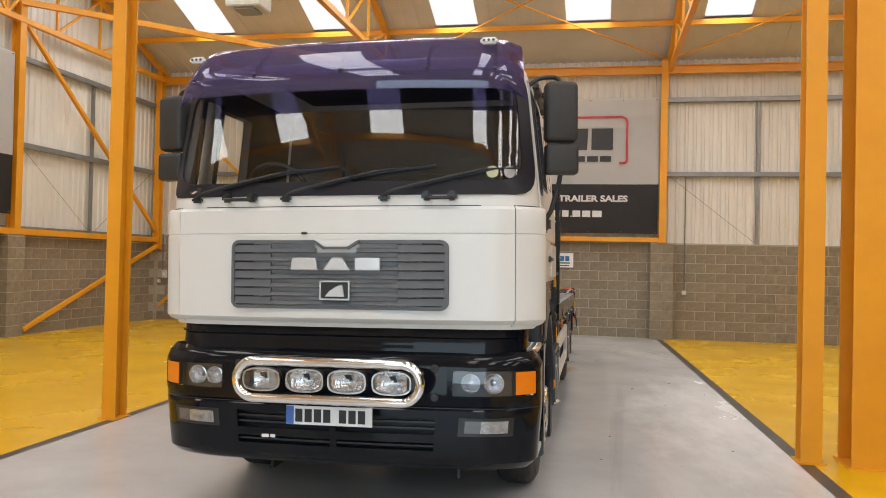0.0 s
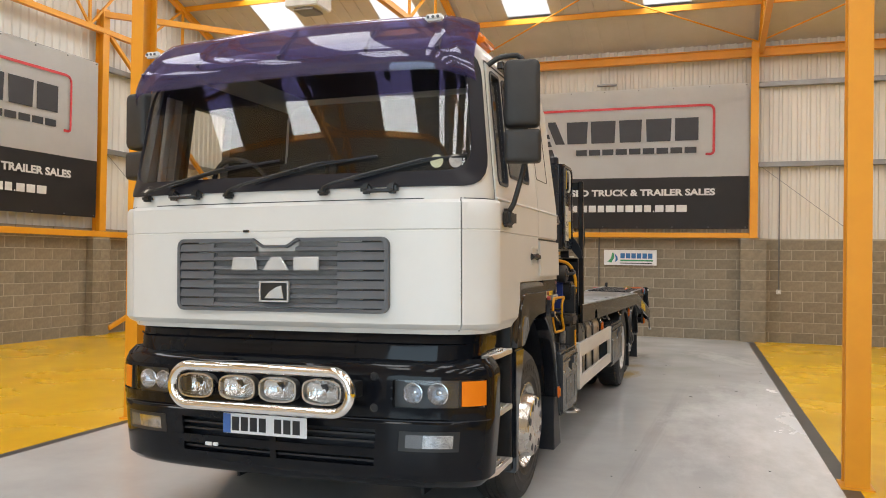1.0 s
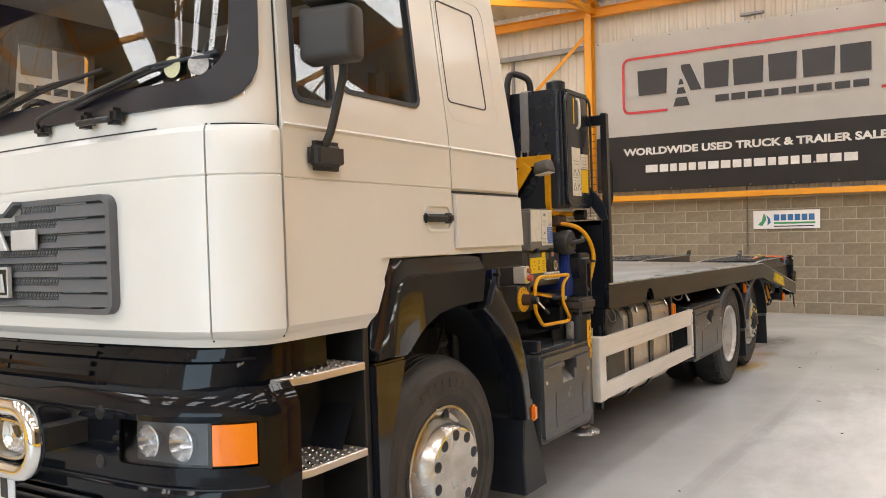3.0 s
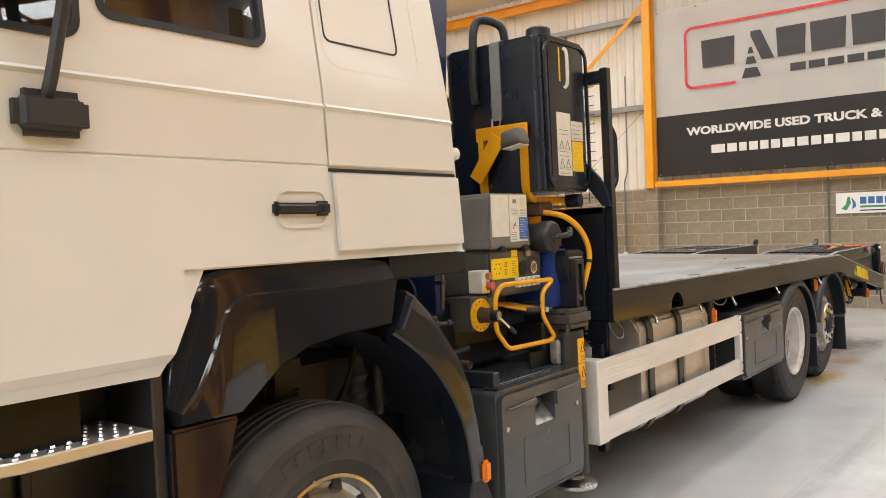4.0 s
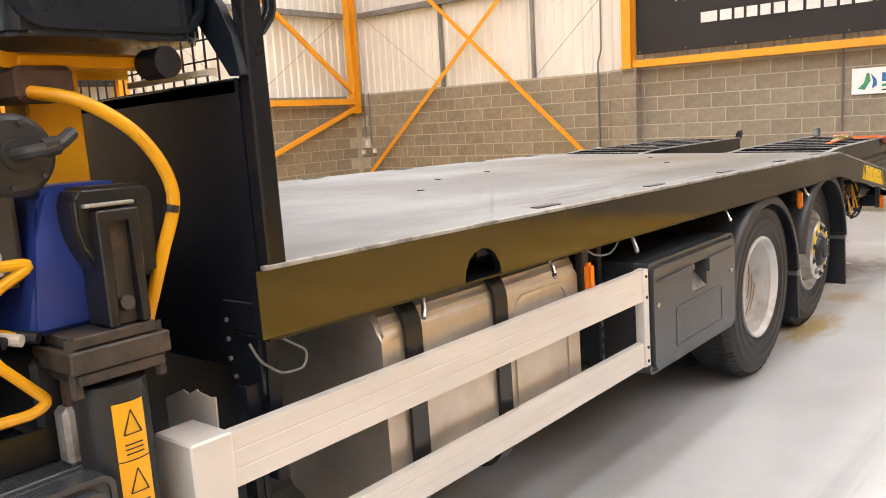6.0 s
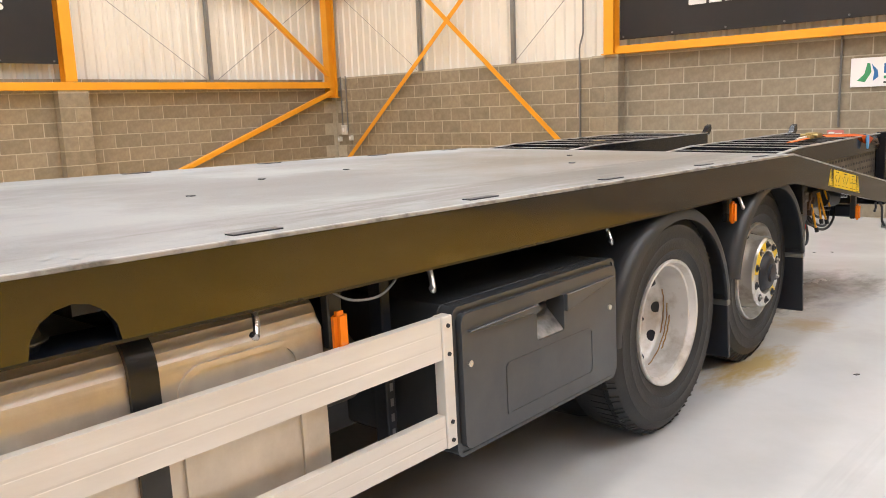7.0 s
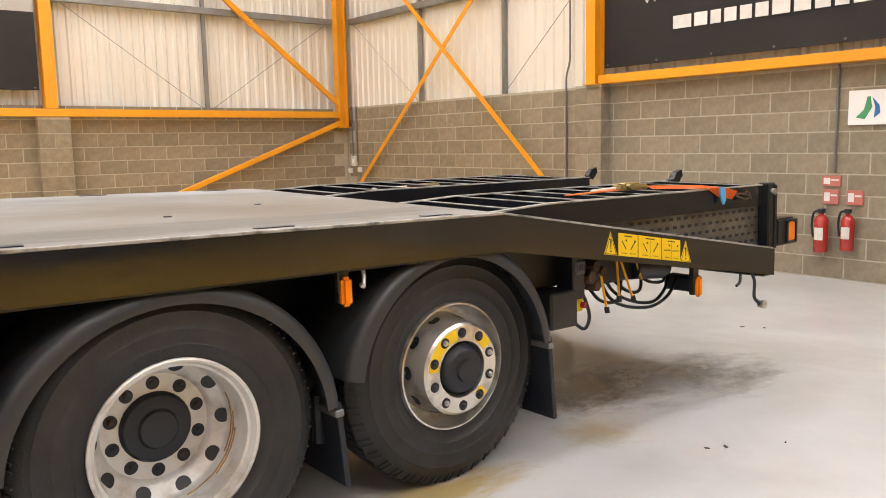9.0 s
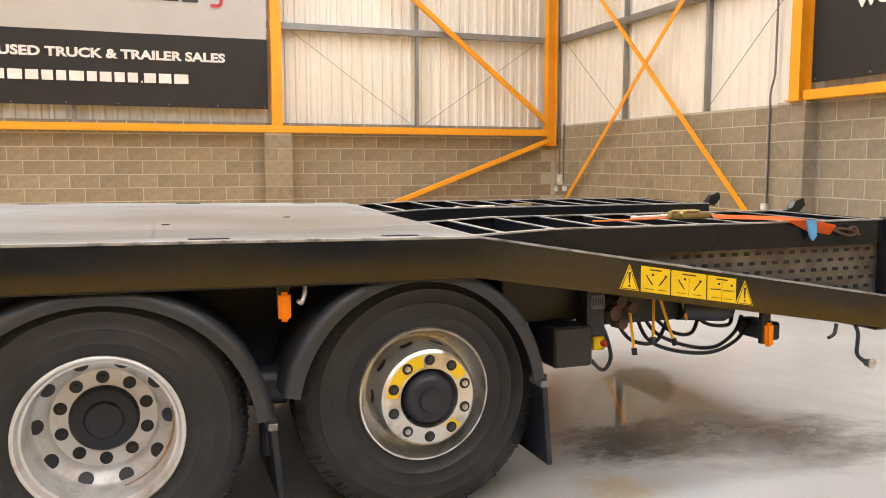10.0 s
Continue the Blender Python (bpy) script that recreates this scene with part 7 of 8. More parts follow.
for k, pts in enumerate((((1.05, 9.12, 0.66), (1.11, 9.18, 0.58), (1.115, 9.225, 0.63), (1.10, 9.215, 0.72), (1.06, 9.2, 0.8)),
                         ((1.0, 9.42, 0.84), (1.05, 9.46, 0.70), (1.06, 9.60, 0.63), (1.06, 9.82, 0.60), (1.06, 9.98, 0.65), (1.04, 10.08, 0.74)),
                         ((1.0, 9.45, 0.84), (1.03, 9.52, 0.72), (1.04, 9.68, 0.645), (1.04, 9.86, 0.62), (1.02, 10.0, 0.68), (1.0, 10.06, 0.76)),
                         ((1.02, 9.3, 0.8), (1.07, 9.36, 0.70), (1.07, 9.50, 0.68), (1.02, 9.6, 0.78)),
                         ((1.0, 9.5, 0.82), (1.05, 9.6, 0.72), (1.05, 9.72, 0.705), (1.0, 9.8, 0.8)),
                         ((1.0, 9.75, 0.8), (1.04, 9.82, 0.74), (1.04, 9.95, 0.73), (1.0, 10.0, 0.8)))):
    tpart("hose", tube(pts, 0.0095, 8), "rubber", hyd, "black hydraulic hose")
tpart("ram_rod", cyl((1.0, 9.88, 0.835), (1.0, 10.52, 0.76), 0.012, 12), "steel", hyd, "bright hydraulic ram rod")
tpart("rear_buffer", box(0.95, 1.16, 10.075, 10.17, 0.655, 0.745, 0.012), "chassis", hyd)
both("tail_lamp_housing", lambda: box(1.02, 1.19, 10.94, 11.165, 0.845, 1.02, 0.012, 2), "black_plastic", "black tail lamp housing")
both("tail_lamp", lambda: box(1.17, 1.2, 11.05, 11.145, 0.868, 0.995, 0.008, 2), "orange_lens", "orange tail lamp lens")
both("lamp_rim", lambda: ring(rrect(11.035, 11.160, 0.853, 1.010, 0.015), rrect(11.05, 11.145, 0.868, 0.995, 0.01), "x", 1.18, 1.205), "rubber")
both("lamp_bracket", lambda: box(1.05, 1.13, 10.85, 10.96, 0.90, 0.96, 0.005), "chassis")
both("tail_upright", lambda: box(1.13, 1.205, 10.80, 10.885, 0.80, 1.255, 0.008), "black_paint", "black upright at the end of the ramp")
both("upright_flange", lambda: box(1.20, 1.212, 10.86, 10.89, 0.84, 1.24, 0.003), "black_paint")
both("upright_pin", lambda: cyl((1.15, 10.84, 1.20), (1.225, 10.84, 1.20), 0.02, 12), "steel", "steel hinge pin")
crank = tpart("winding_handle", bent([(1.22, 10.575, 0.73), (1.25, 10.575, 0.68), (1.255, 10.56, 0.57), (1.258, 10.62, 0.525)], 0.010, 8, rad=0.025), "chassis", label="dark leg-winding handle with pale knob")
tpart("handle_knob", lathe([(-0.03, 0), (-0.025, 0.02), (0.015, 0.026), (0.022, 0.016), (0.024, 0)], "x", (1.258, 10.65, 0.52), 16), "steel", crank, "pale round knob")
tpart("small_hook", bent([(1.23, 10.45, 0.73), (1.24, 10.43, 0.68), (1.24, 10.39, 0.665)], 0.009, 6), "chassis", crank)

# -- headboard behind the crane --
hb = tpart("headboard", box(-1.2, 1.2, 3.50, 3.525, 1.02, 1.73), "panel_navy", label="black steel headboard with mesh upper half", smooth=0)
for x in (-1.2, 1.2):
    tpart("headboard_post", box(x + (0.005 if x > 0 else -0.05), x + (0.05 if x > 0 else -0.005), 3.498, 3.552, 1.285, 2.48, 0.005), "black_paint", hb, "black box-section headboard post")
tpart("headboard_rail", box(-1.203, 1.203, 3.50, 3.55, 2.40, 2.47, 0.005), "black_paint", hb)
tpart("headboard_rail", box(-1.19, 1.19, 3.50, 3.54, 1.70, 1.737, 0.003), "black_paint", hb)
bm = bmesh.new()
for k in range(46):
    x = -1.14 + 0.05 * k
    beam((x, 3.515, 1.737), (x, 3.515, 2.40), 0.004, 0.004, (0, 1, 0), 0, bm)
for k in range(13):
    z = 1.79 + 0.05 * k
    beam((-1.16, 3.519, z), (1.16, 3.519, z), 0.004, 0.004, (0, 1, 0), 0, bm)
tagged(tpart("headboard_mesh", bm, "chassis", hb, "black welded wire mesh", 0), kind="stuff")
for g in (1, -1):
    bm = prism([(g * a, b) for a, b in ((1.0, 1.99), (1.06, 2.04), (1.19, 1.90), (1.23, 1.83), (1.248, 1.738), (1.205, 1.738), (1.135, 1.83))], "y", 3.475, 3.499, 0.002)
    tpart("headboard_brace", bm, "panel_navy", hb)
    bm = bent([(g * 1.235, 3.55, 1.84), (g * 1.24, 3.582, 1.88), (g * 1.24, 3.582, 2.12), (g * 1.235, 3.55, 2.16)], 0.016, 8)
    tpart("headboard_grab", bm, "black_paint", hb)
bm = prism([(1.055, 1.20), (1.055, 1.04), (1.068, 1.0), (1.097, 0.973), (1.14, 0.950), (1.175, 0.952), (1.19, 0.97), (1.19, 1.20)], "y", 3.488, 3.50, 0.002)
gus = tpart("mounting_gusset", bm, "panel_navy", None, "dark navy bolted mounting gusset")
for x, z in ((1.068, 1.15), (1.068, 1.10), (1.07, 1.05), (1.085, 1.005), (1.115, 0.978), (1.15, 0.965)):
    tpart("gusset_bolt", cyl((x, 3.490, z), (x, 3.482, z), 0.006, 8), "strap_grey", gus)

tpart("headboard_leg", box(1.08, 1.195, 3.503, 3.54, 0.74, 1.30, 0.004), "panel_navy", hb, "dark blue-black headboard leg")
for k in range(5):
    tpart("leg_bolt", cyl((1.10, 3.505, 0.78 + 0.05 * k), (1.10, 3.493, 0.78 + 0.05 * k), 0.008, 8), "steel", hb)
for ob in (hb, *hb.children_recursive, gus, *gus.children_recursive):
    ob.data.transform(Matrix.Translation((0, -0.018, 0)))
# -- loader crane --
base = tpart("crane_base", box(-0.62, 0.85, 2.45, 3.35, 0.97, 1.32, 0.02), "chassis", label="dark hydraulic loader crane mount")
tpart("slew_column", lathe([(1.32, 0.24), (1.5, 0.22), (1.52, 0.18), (2.2, 0.17), (2.2, 0.0)], "z", (0.1, 2.85, 0), 28), "blue_paint", base, "dark blue crane column")
bm = prism([(2.45, 1.83), (2.74, 1.82), (2.80, 1.845), (2.846, 1.92), (2.88, 2.15), (2.92, 2.37), (2.99, 2.95), (2.93, 3.04), (2.48, 3.04), (2.42, 2.6)], "x", 0.20, 0.60, 0.015, 2)
boom = tpart("crane_boom", bm, "blue_paint", label="folded dark blue crane boom behind the cab")
tpart("boom_arm", box(0.24, 0.56, 2.52, 2.76, 1.36, 1.86, 0.02), "blue_paint", boom)
tpart("boom_sticker", box(0.600, 0.603, 2.708, 2.856, 2.174, 2.285), "sticker_orange", boom, "yellow warning sticker")
for r in range(2):
    for k in range(3):
        tpart("sticker_print", box(0.603, 0.6036, 2.725 + 0.042 * k, 2.75 + 0.042 * k, 2.20 + 0.05 * r, 2.204 + 0.05 * r), "rust", boom, smooth=0)
bm = prism(rrect(0.12, 0.975, 1.265, 1.50, 0.03), "y", 2.30, 2.36, 0.006)
side_plate = tpart("frame_plate", bm, "blue_paint", None, "dark blue crane frame plate with round holes")
for x, z, r in ((0.336, 1.396, 0.05), (0.525, 1.378, 0.055), (0.782, 1.368, 0.078)):
    tpart("plate_hole", cyl((x, 2.296, z), (x, 2.2995, z), r, 24), "rubber", side_plate)
    tpart("hole_rim", lathe([(2.292, r - 0.003), (2.288, r + 0.002), (2.2995, r + 0.006)], "y", (x, 0, z), 24), "blue_paint", side_plate)
tpart("outrigger_beam", box(-1.1, 1.1, 2.98, 3.16, 1.02, 1.18, 0.012), "chassis", base, "dark outrigger beam")
# control console
con = tpart("control_console", box(0.56, 1.134, 2.515, 2.955, 1.335, 1.545, 0.012, 2), "console_grey", label="grey crane control console beside the cab")
tpart("console_back", box(0.56, 0.93, 2.52, 2.95, 1.10, 1.335, 0.01), "console_grey", con)
tpart("console_cheek", box(0.9, 1.125, 2.515, 2.545, 1.22, 1.34, 0.004), "console_grey", con)
bm = prism([(2.512, 1.55), (2.845, 1.55), (2.843, 1.585), (2.825, 1.60), (2.82, 1.79), (2.805, 1.803), (2.535, 1.803), (2.523, 1.79), (2.518, 1.60), (2.512, 1.585)], "x", 0.55, 1.15, 0.010, 2)
cover = tpart("console_cover", bm, "console_grey", None, "grey plastic console cover")
cover.data.materials[0] = mat("cover_grey", (0.17, 0.165, 0.158), (0.14, 0.136, 0.13), 0.5, 0, 5, 0.06, 120)
tpart("cover_panel", box(1.149, 1.1515, 2.53, 2.668, 1.605, 1.796, 0.001), "sticker_white", cover, "cream label panel on the cover")
tpart("cover_sticker", box(1.150, 1.1525, 2.672, 2.818, 1.58, 1.797), "sticker_white", cover, "white instruction sticker")
tpart("cover_sticker", box(1.1525, 1.1532, 2.768, 2.805, 1.735, 1.785), "sticker_pale", cover, "pale green instruction sticker")
tpart("cover_sticker", box(1.1525, 1.1535, 2.747, 2.820, 1.590, 1.692), "sticker_blue", cover, "blue instruction sticker")
for k in range(8):
    tpart("sticker_print", box(1.1535, 1.1538, 2.755, 2.81 - 0.012 * (k % 3), 1.600 + 0.0115 * k, 1.6018 + 0.0115 * k), "sticker_white", cover, smooth=0)
for k in range(5):
    tpart("sticker_print", box(1.1525, 1.1528, 2.685, 2.74, 1.702 + 0.007 * k, 1.7035 + 0.007 * k), "grille", cover, smooth=0)
    tpart("sticker_print", box(1.1525, 1.1528, 2.68, 2.725, 1.588 + 0.008 * k, 1.590 + 0.008 * k), "grille", cover, smooth=0)
    tpart("sticker_print", box(1.1525, 1.1528, 2.76, 2.81, 1.70 + 0.007 * k, 1.702 + 0.007 * k), "grille", cover, smooth=0)
tpart("sticker_print", beam((1.1527, 2.695, 1.64), (1.1527, 2.72, 1.668), 0.0006, 0.004, (0, 0, 1), 0), "ink", cover, smooth=0)
tpart("sticker_print", beam((1.1527, 2.705, 1.66), (1.1527, 2.725, 1.652), 0.0006, 0.003, (0, 0, 1), 0), "ink", cover, smooth=0)
tpart("sticker_print", box(1.1525, 1.1528, 2.70, 2.73, 1.757, 1.775), "strap_grey", cover, smooth=0)
lp = tpart("label_plate", box(1.134, 1.139, 2.531, 2.746, 1.413, 1.507, 0.002), "sticker_yellow", None, "yellow lever diagram plate")
for k in range(7):
    tpart("plate_print", box(1.139, 1.1393, 2.69, 2.73 - 0.008 * (k % 3), 1.425 + 0.0105 * k, 1.427 + 0.0105 * k), "rust", lp, smooth=0)
for k in range(2):
    tpart("plate_print", ring(rrect(2.633, 2.651, 1.432 + 0.034 * k, 1.456 + 0.034 * k, 0.004, 2), rrect(2.636, 2.648, 1.435 + 0.034 * k, 1.453 + 0.034 * k, 0.003, 2), "x", 1.139, 1.1393), "rust", lp, smooth=0)
for k in range(6):
    a = k * 1.05
    tpart("plate_print", box(1.139, 1.1393, 2.574 + 0.024 * math.cos(a), 2.581 + 0.024 * math.cos(a), 1.458 + 0.024 * math.sin(a), 1.465 + 0.024 * math.sin(a)), "rust", lp, smooth=0)
for y in (2.54, 2.737):
    for z in (1.42, 1.50):
        tpart("plate_rivet", cyl((1.139, y, z), (1.1405, y, z), 0.004, 8), "steel", lp)
tpart("small_sticker", box(1.134, 1.1365, 2.696, 2.744, 1.510, 1.540), "sticker_yellow", con)
for y in (2.593, 2.785):
    tpart("console_knob", cyl((1.134, y, 1.55), (1.165, y, 1.55), 0.015, 12), "rubber", con, "black clamp knob")
tpart("console_knob", cyl((1.134, 2.817, 1.522), (1.155, 2.817, 1.522), 0.014, 12), "switch_white", con, "faded pink knob")
bpy.data.objects["console_knob.002"].data.materials[0] = mat("pink_knob", (0.55, 0.30, 0.30), None, 0.5)
tpart("knob_bracket", prism([(2.80, 1.545), (2.90, 1.52), (2.90, 1.50), (2.80, 1.50)], "x", 1.13, 1.145, 0.003), "console_grey", con)
bm = lathe([(1.13, 0.038), (1.145, 0.038), (1.147, 0.032), (1.142, 0.030), (1.142, 0.0)], "x", (0, 2.871, 1.452), 24)
tpart("pressure_gauge", bm, "console_grey", con, "round pressure gauge")
tpart("gauge_blank", lathe([(1.128, 0.036), (1.138, 0.035), (1.139, 0.030), (1.136, 0.0)], "x", (0, 2.787, 1.452), 24), "rubber", con, "black blanking plug")
tpart("gauge_dial", cyl((1.140, 2.871, 1.452), (1.1432, 2.871, 1.452), 0.030, 20), "sticker_white", con)
tpart("gauge_face", cyl((1.1425, 2.871, 1.452), (1.1436, 2.871, 1.452), 0.022, 20), "brass", con)
tpart("gauge_needle", beam((1.1438, 2.860, 1.445), (1.1438, 2.885, 1.468), 0.0008, 0.004, (1, 0, 0), 0), "ink", con)
caps = []
for k in range(5):
    cap = tpart("rocker_cap", box(1.134, 1.155, 2.714 + 0.041 * k, 2.742 + 0.041 * k, 1.366, 1.412, 0.003), "sticker_white", None, "small white lever cap")
    tpart("cap_mark", box(1.155, 1.1556, 2.724 + 0.041 * k, 2.734 + 0.041 * k, 1.39, 1.402), "grille", cap)
    caps.append(cap)
bb = tpart("button_box", box(1.065, 1.145, 2.447, 2.507, 1.36, 1.462, 0.005), "sticker_white", None, "cream push-button box")
tpart("button_panel", box(1.1435, 1.147, 2.455, 2.485, 1.368, 1.398), "sticker_yellow", con)
tpart("push_button", cyl((1.145, 2.484, 1.436), (1.162, 2.486, 1.436), 0.016, 16), "rust", con, "faded orange push button")
bpy.data.objects["push_button"].data.materials[0] = mat("faded_orange", (0.50, 0.20, 0.07), (0.40, 0.15, 0.06), 0.5)
tpart("push_button", cyl((1.145, 2.486, 1.392), (1.172, 2.488, 1.392), 0.019, 16), "red_lens", con, "faded red push button")
bpy.data.objects["push_button.001"].data.materials[0] = mat("faded_red", (0.62, 0.12, 0.10), (0.55, 0.10, 0.09), 0.45)
for y, z in ((2.453, 1.366), (2.501, 1.366), (2.453, 1.456), (2.501, 1.456)):
    tpart("box_screw", cyl((1.145, y, z), (1.1465, y, z), 0.003, 6), "chassis", bb)
tpart("dial_plate", box(1.02, 1.125, 2.385, 2.51, 1.20, 1.35, 0.005), "console_grey", con)
disc = tpart("dial_ring", lathe([(1.125, 0.036), (1.138, 0.038), (1.138, 0.070), (1.133, 0.073), (1.125, 0.070)], "x", (0, 2.44, 1.268), 36), "yellow", None, "yellow graduated dial ring")
for k in range(14):
    a = 2 * math.pi * k / 14
    tpart("dial_mark", beam((1.1385, 2.44 + 0.056 * math.cos(a), 1.268 + 0.056 * math.sin(a)), (1.1385, 2.44 + 0.066 * math.cos(a), 1.268 + 0.066 * math.sin(a)), 0.0012, 0.004, (1, 0, 0), 0), "ink", disc)
bm = cyl((1.05, 2.44, 1.268), (1.185, 2.452, 1.266), 0.036, 20, None, 0.032)
tpart("dial_hub", bm, "rust", disc, "brown dial hub")
tpart("hub_collar", cyl((1.185, 2.452, 1.266), (1.215, 2.456, 1.265), 0.026, 18), "rubber", disc)
tpart("dial_cap", cyl((1.215, 2.456, 1.265), (1.221, 2.457, 1.265), 0.019, 14), "steel", disc)
tpart("dial_lever", cyl((1.215, 2.465, 1.255), (1.235, 2.515, 1.205), 0.006, 8), "chrome", disc)
tpart("dial_lever_grip", cyl((1.234, 2.51, 1.208), (1.242, 2.54, 1.182), 0.010, 10), "rubber", disc)
gp = [(1.20, 2.455, 1.20), (1.20, 2.460, 1.35), (1.20, 2.512, 1.394), (1.20, 2.948, 1.389), (1.20, 2.845, 1.335), (1.20, 2.838, 1.225), (1.20, 2.935, 1.115), (1.20, 2.90, 1.099), (1.20, 2.545, 1.106)]
tpart("lever_guard", bent(gp, 0.011, 10, True, 0.035), "yellow", con, "yellow tubular lever guard")
for y in (2.47, 2.84):
    tpart("guard_stay", cyl((1.10, y, 1.285), (1.20, y, 1.285), 0.009, 8), "chassis", con)
for k in range(6):
    p, q = (1.02, 2.66 + 0.032 * k, 1.298 - 0.003 * k), (1.165, 2.755 + 0.031 * k, 1.258 - 0.002 * k)
    tpart("crane_lever", cyl(p, q, 0.0065, 8), "yellow", con, "yellow crane lever")
    tpart("lever_knob", cyl(q, (1.195, 2.779 + 0.031 * k, 1.252 - 0.002 * k), 0.0125, 10), "rubber" if k != 4 else "switch_white", con, "black lever knob" if k != 4 else "faded pink lever knob")
    tpart("lever_boot", cyl((1.02, 2.60 + 0.05 * k, 1.235), (1.02, 2.60 + 0.05 * k, 1.262), 0.016, 10, None, 0.008), "rubber", con)
tpart("lever_bank", box(0.93, 1.05, 2.55, 2.92, 1.18, 1.236, 0.01), "chassis", con)
SETBACK = Matrix.Translation((-0.0739, -0.0245, -0.0408)) @ Matrix.Diagonal((1.025, 1.025, 1.025, 1))
for ob in [o for p in (con, cover, lp, disc, bb, *caps) for o in (p, *p.children_recursive)]:
    ob.data.transform(SETBACK)
# filter canister and pipes
FY, FZ = 2.976, 1.592
fil = tpart("oil_filter", lathe([(0.78, 0.0), (0.78, 0.068), (1.115, 0.070), (1.12, 0.078), (1.17, 0.080), (1.182, 0.076), (1.19, 0.066), (1.192, 0.03), (1.20, 0.028), (1.20, 0)], "x", (0, FY, FZ), 36), "filter_grey", label="dark grey hydraulic oil filter canister")
tpart("filter_pipe", tube([(1.195, FY - 0.005, FZ), (1.235, FY + 0.012, FZ + 0.004), (1.245, FY + 0.05, FZ + 0.012), (1.22, FY + 0.095, FZ + 0.035)], 0.0135, 10), "filter_grey", fil)
tpart("pipe_union", cyl((1.242, FY + 0.03, FZ + 0.009), (1.243, FY + 0.056, FZ + 0.014), 0.018, 6), "filter_grey", fil)
for k in range(6):
    a = k * math.pi / 3 + 0.3
    tpart("filter_bolt", cyl((1.18, FY + 0.062 * math.cos(a), FZ + 0.062 * math.sin(a)), (1.197, FY + 0.062 * math.cos(a), FZ + 0.062 * math.sin(a)), 0.006, 6), "underbody", fil)
tpart("crane_link", prism([(2.975, 1.23), (3.2, 1.23), (3.2, 1.527), (3.045, 1.527), (3.028, 1.512), (3.022, 1.42), (3.0, 1.34)], "x", 0.86, 1.135, 0.012, 2), "blue_paint", label="bright blue crane link casting")
bpy.data.objects["crane_link"].data.materials[0] = mat("blue_bright", (0.028, 0.065, 0.36), (0.024, 0.052, 0.26), 0.35)
tpart("yellow_hose", tube([(1.06, 3.06, 1.72), (1.16, 3.13, 1.69), (1.20, 3.225, 1.61), (1.213, 3.275, 1.49), (1.20, 3.24, 1.36), (1.17, 3.195, 1.20)], 0.0145, 12), "yellow", label="yellow hydraulic hose with black tape")
tpart("hose_tape", cyl((1.2135, 3.2695, 1.465), (1.212, 3.266, 1.45), 0.0165, 12), "rubber", bpy.data.objects["yellow_hose"])
tpart("yellow_bracket", box(0.86, 0.97, 3.10, 3.22, 1.50, 1.79, 0.005), "yellow", label="yellow steel tank bracket")
# outrigger leg
leg = tpart("outrigger_leg", lathe([(0.40, 0.0), (0.40, 0.075), (1.12, 0.075), (1.12, 0.0)], "z", (1.135, 3.135, 0), 24), "filter_grey", label="grey outrigger leg with yellow warning labels")
tpart("leg_foot", lathe([(0.335, 0.0), (0.335, 0.11), (0.352, 0.11), (0.375, 0.05), (0.40, 0.04), (0.40, 0.0)], "z", (1.135, 3.135, 0), 24), "steel", leg, "round steel outrigger foot")
for z0, z1 in ((0.835, 0.957), (0.96, 1.082)):
    pts = arc(1.135, 3.135, 0.0765, -26, 26, 8) + arc(1.135, 3.135, 0.0755, 26, -26, 8)
    lab = tpart("leg_label", prism(pts, "z", z0, z1), "sticker_orange", None, "yellow warning label on the outrigger leg")
    zc = z0 + 0.055
    for p, q in (((3.117, zc), (3.155, zc)), ((3.155, zc), (3.136, zc + 0.05)), ((3.136, zc + 0.05), (3.117, zc))):
        tpart("label_mark", beam((1.2115, *p), (1.2115, *q), 0.002, 0.003, (1, 0, 0), 0), "ink", lab)
    for k in range(3):
        tpart("label_mark", box(1.2105, 1.2122, 3.117, 3.155, z0 + 0.012 + 0.010 * k, z0 + 0.0145 + 0.010 * k), "ink", lab)
tpart("leg_clamp", box(1.03, 1.205, 3.035, 3.25, 1.160, 1.206, 0.004), "greasy", leg, "greasy grey leg clamp")
tpart("clamp_jaw", box(1.045, 1.198, 3.05, 3.235, 1.134, 1.158, 0.003), "greasy", leg)
tpart("clamp_jaw", box(1.06, 1.195, 3.05, 3.225, 1.208, 1.232, 0.003), "greasy", leg)
for y in (3.05, 3.232):
    tpart("clamp_bolt", cyl((1.18, y, 1.11), (1.18, y, 1.226), 0.013, 6), "greasy", leg)
for ob in (leg, *leg.children_recursive, *[o for o in truck.children if o.name.startswith("leg_label") for o in (o, *o.children)]):
    ob.data.transform(Matrix.Translation((0.035, -0.036, 0)))
bm = prism([(3.060, 1.498), (3.078, 1.521), (3.220, 1.519), (3.235, 1.505), (3.23, 1.325), (3.130, 1.318), (3.102, 1.335), (3.070, 1.40), (3.060, 1.44)], "x", 1.10, 1.205, 0.010, 3)
tpart("leg_head", bm, "leg_black", leg, "dark grey leg head casting")
bm = prism([(3.092, 1.235), (3.113, 1.235), (3.113, 1.452), (3.160, 1.452), (3.160, 1.235), (3.181, 1.235), (3.181, 1.472), (3.092, 1.472)], "x", 1.14, 1.232, 0.003)
tpart("leg_channel", bm, "leg_black", leg, "black slotted channel of the leg lock")
tpart("slot_back", box(1.208, 1.212, 3.113, 3.160, 1.235, 1.452), "greasy", leg)
tpart("slot_ledge", box(1.20, 1.222, 3.076, 3.180, 1.479, 1.487, 0.002), "worn_paint", leg)
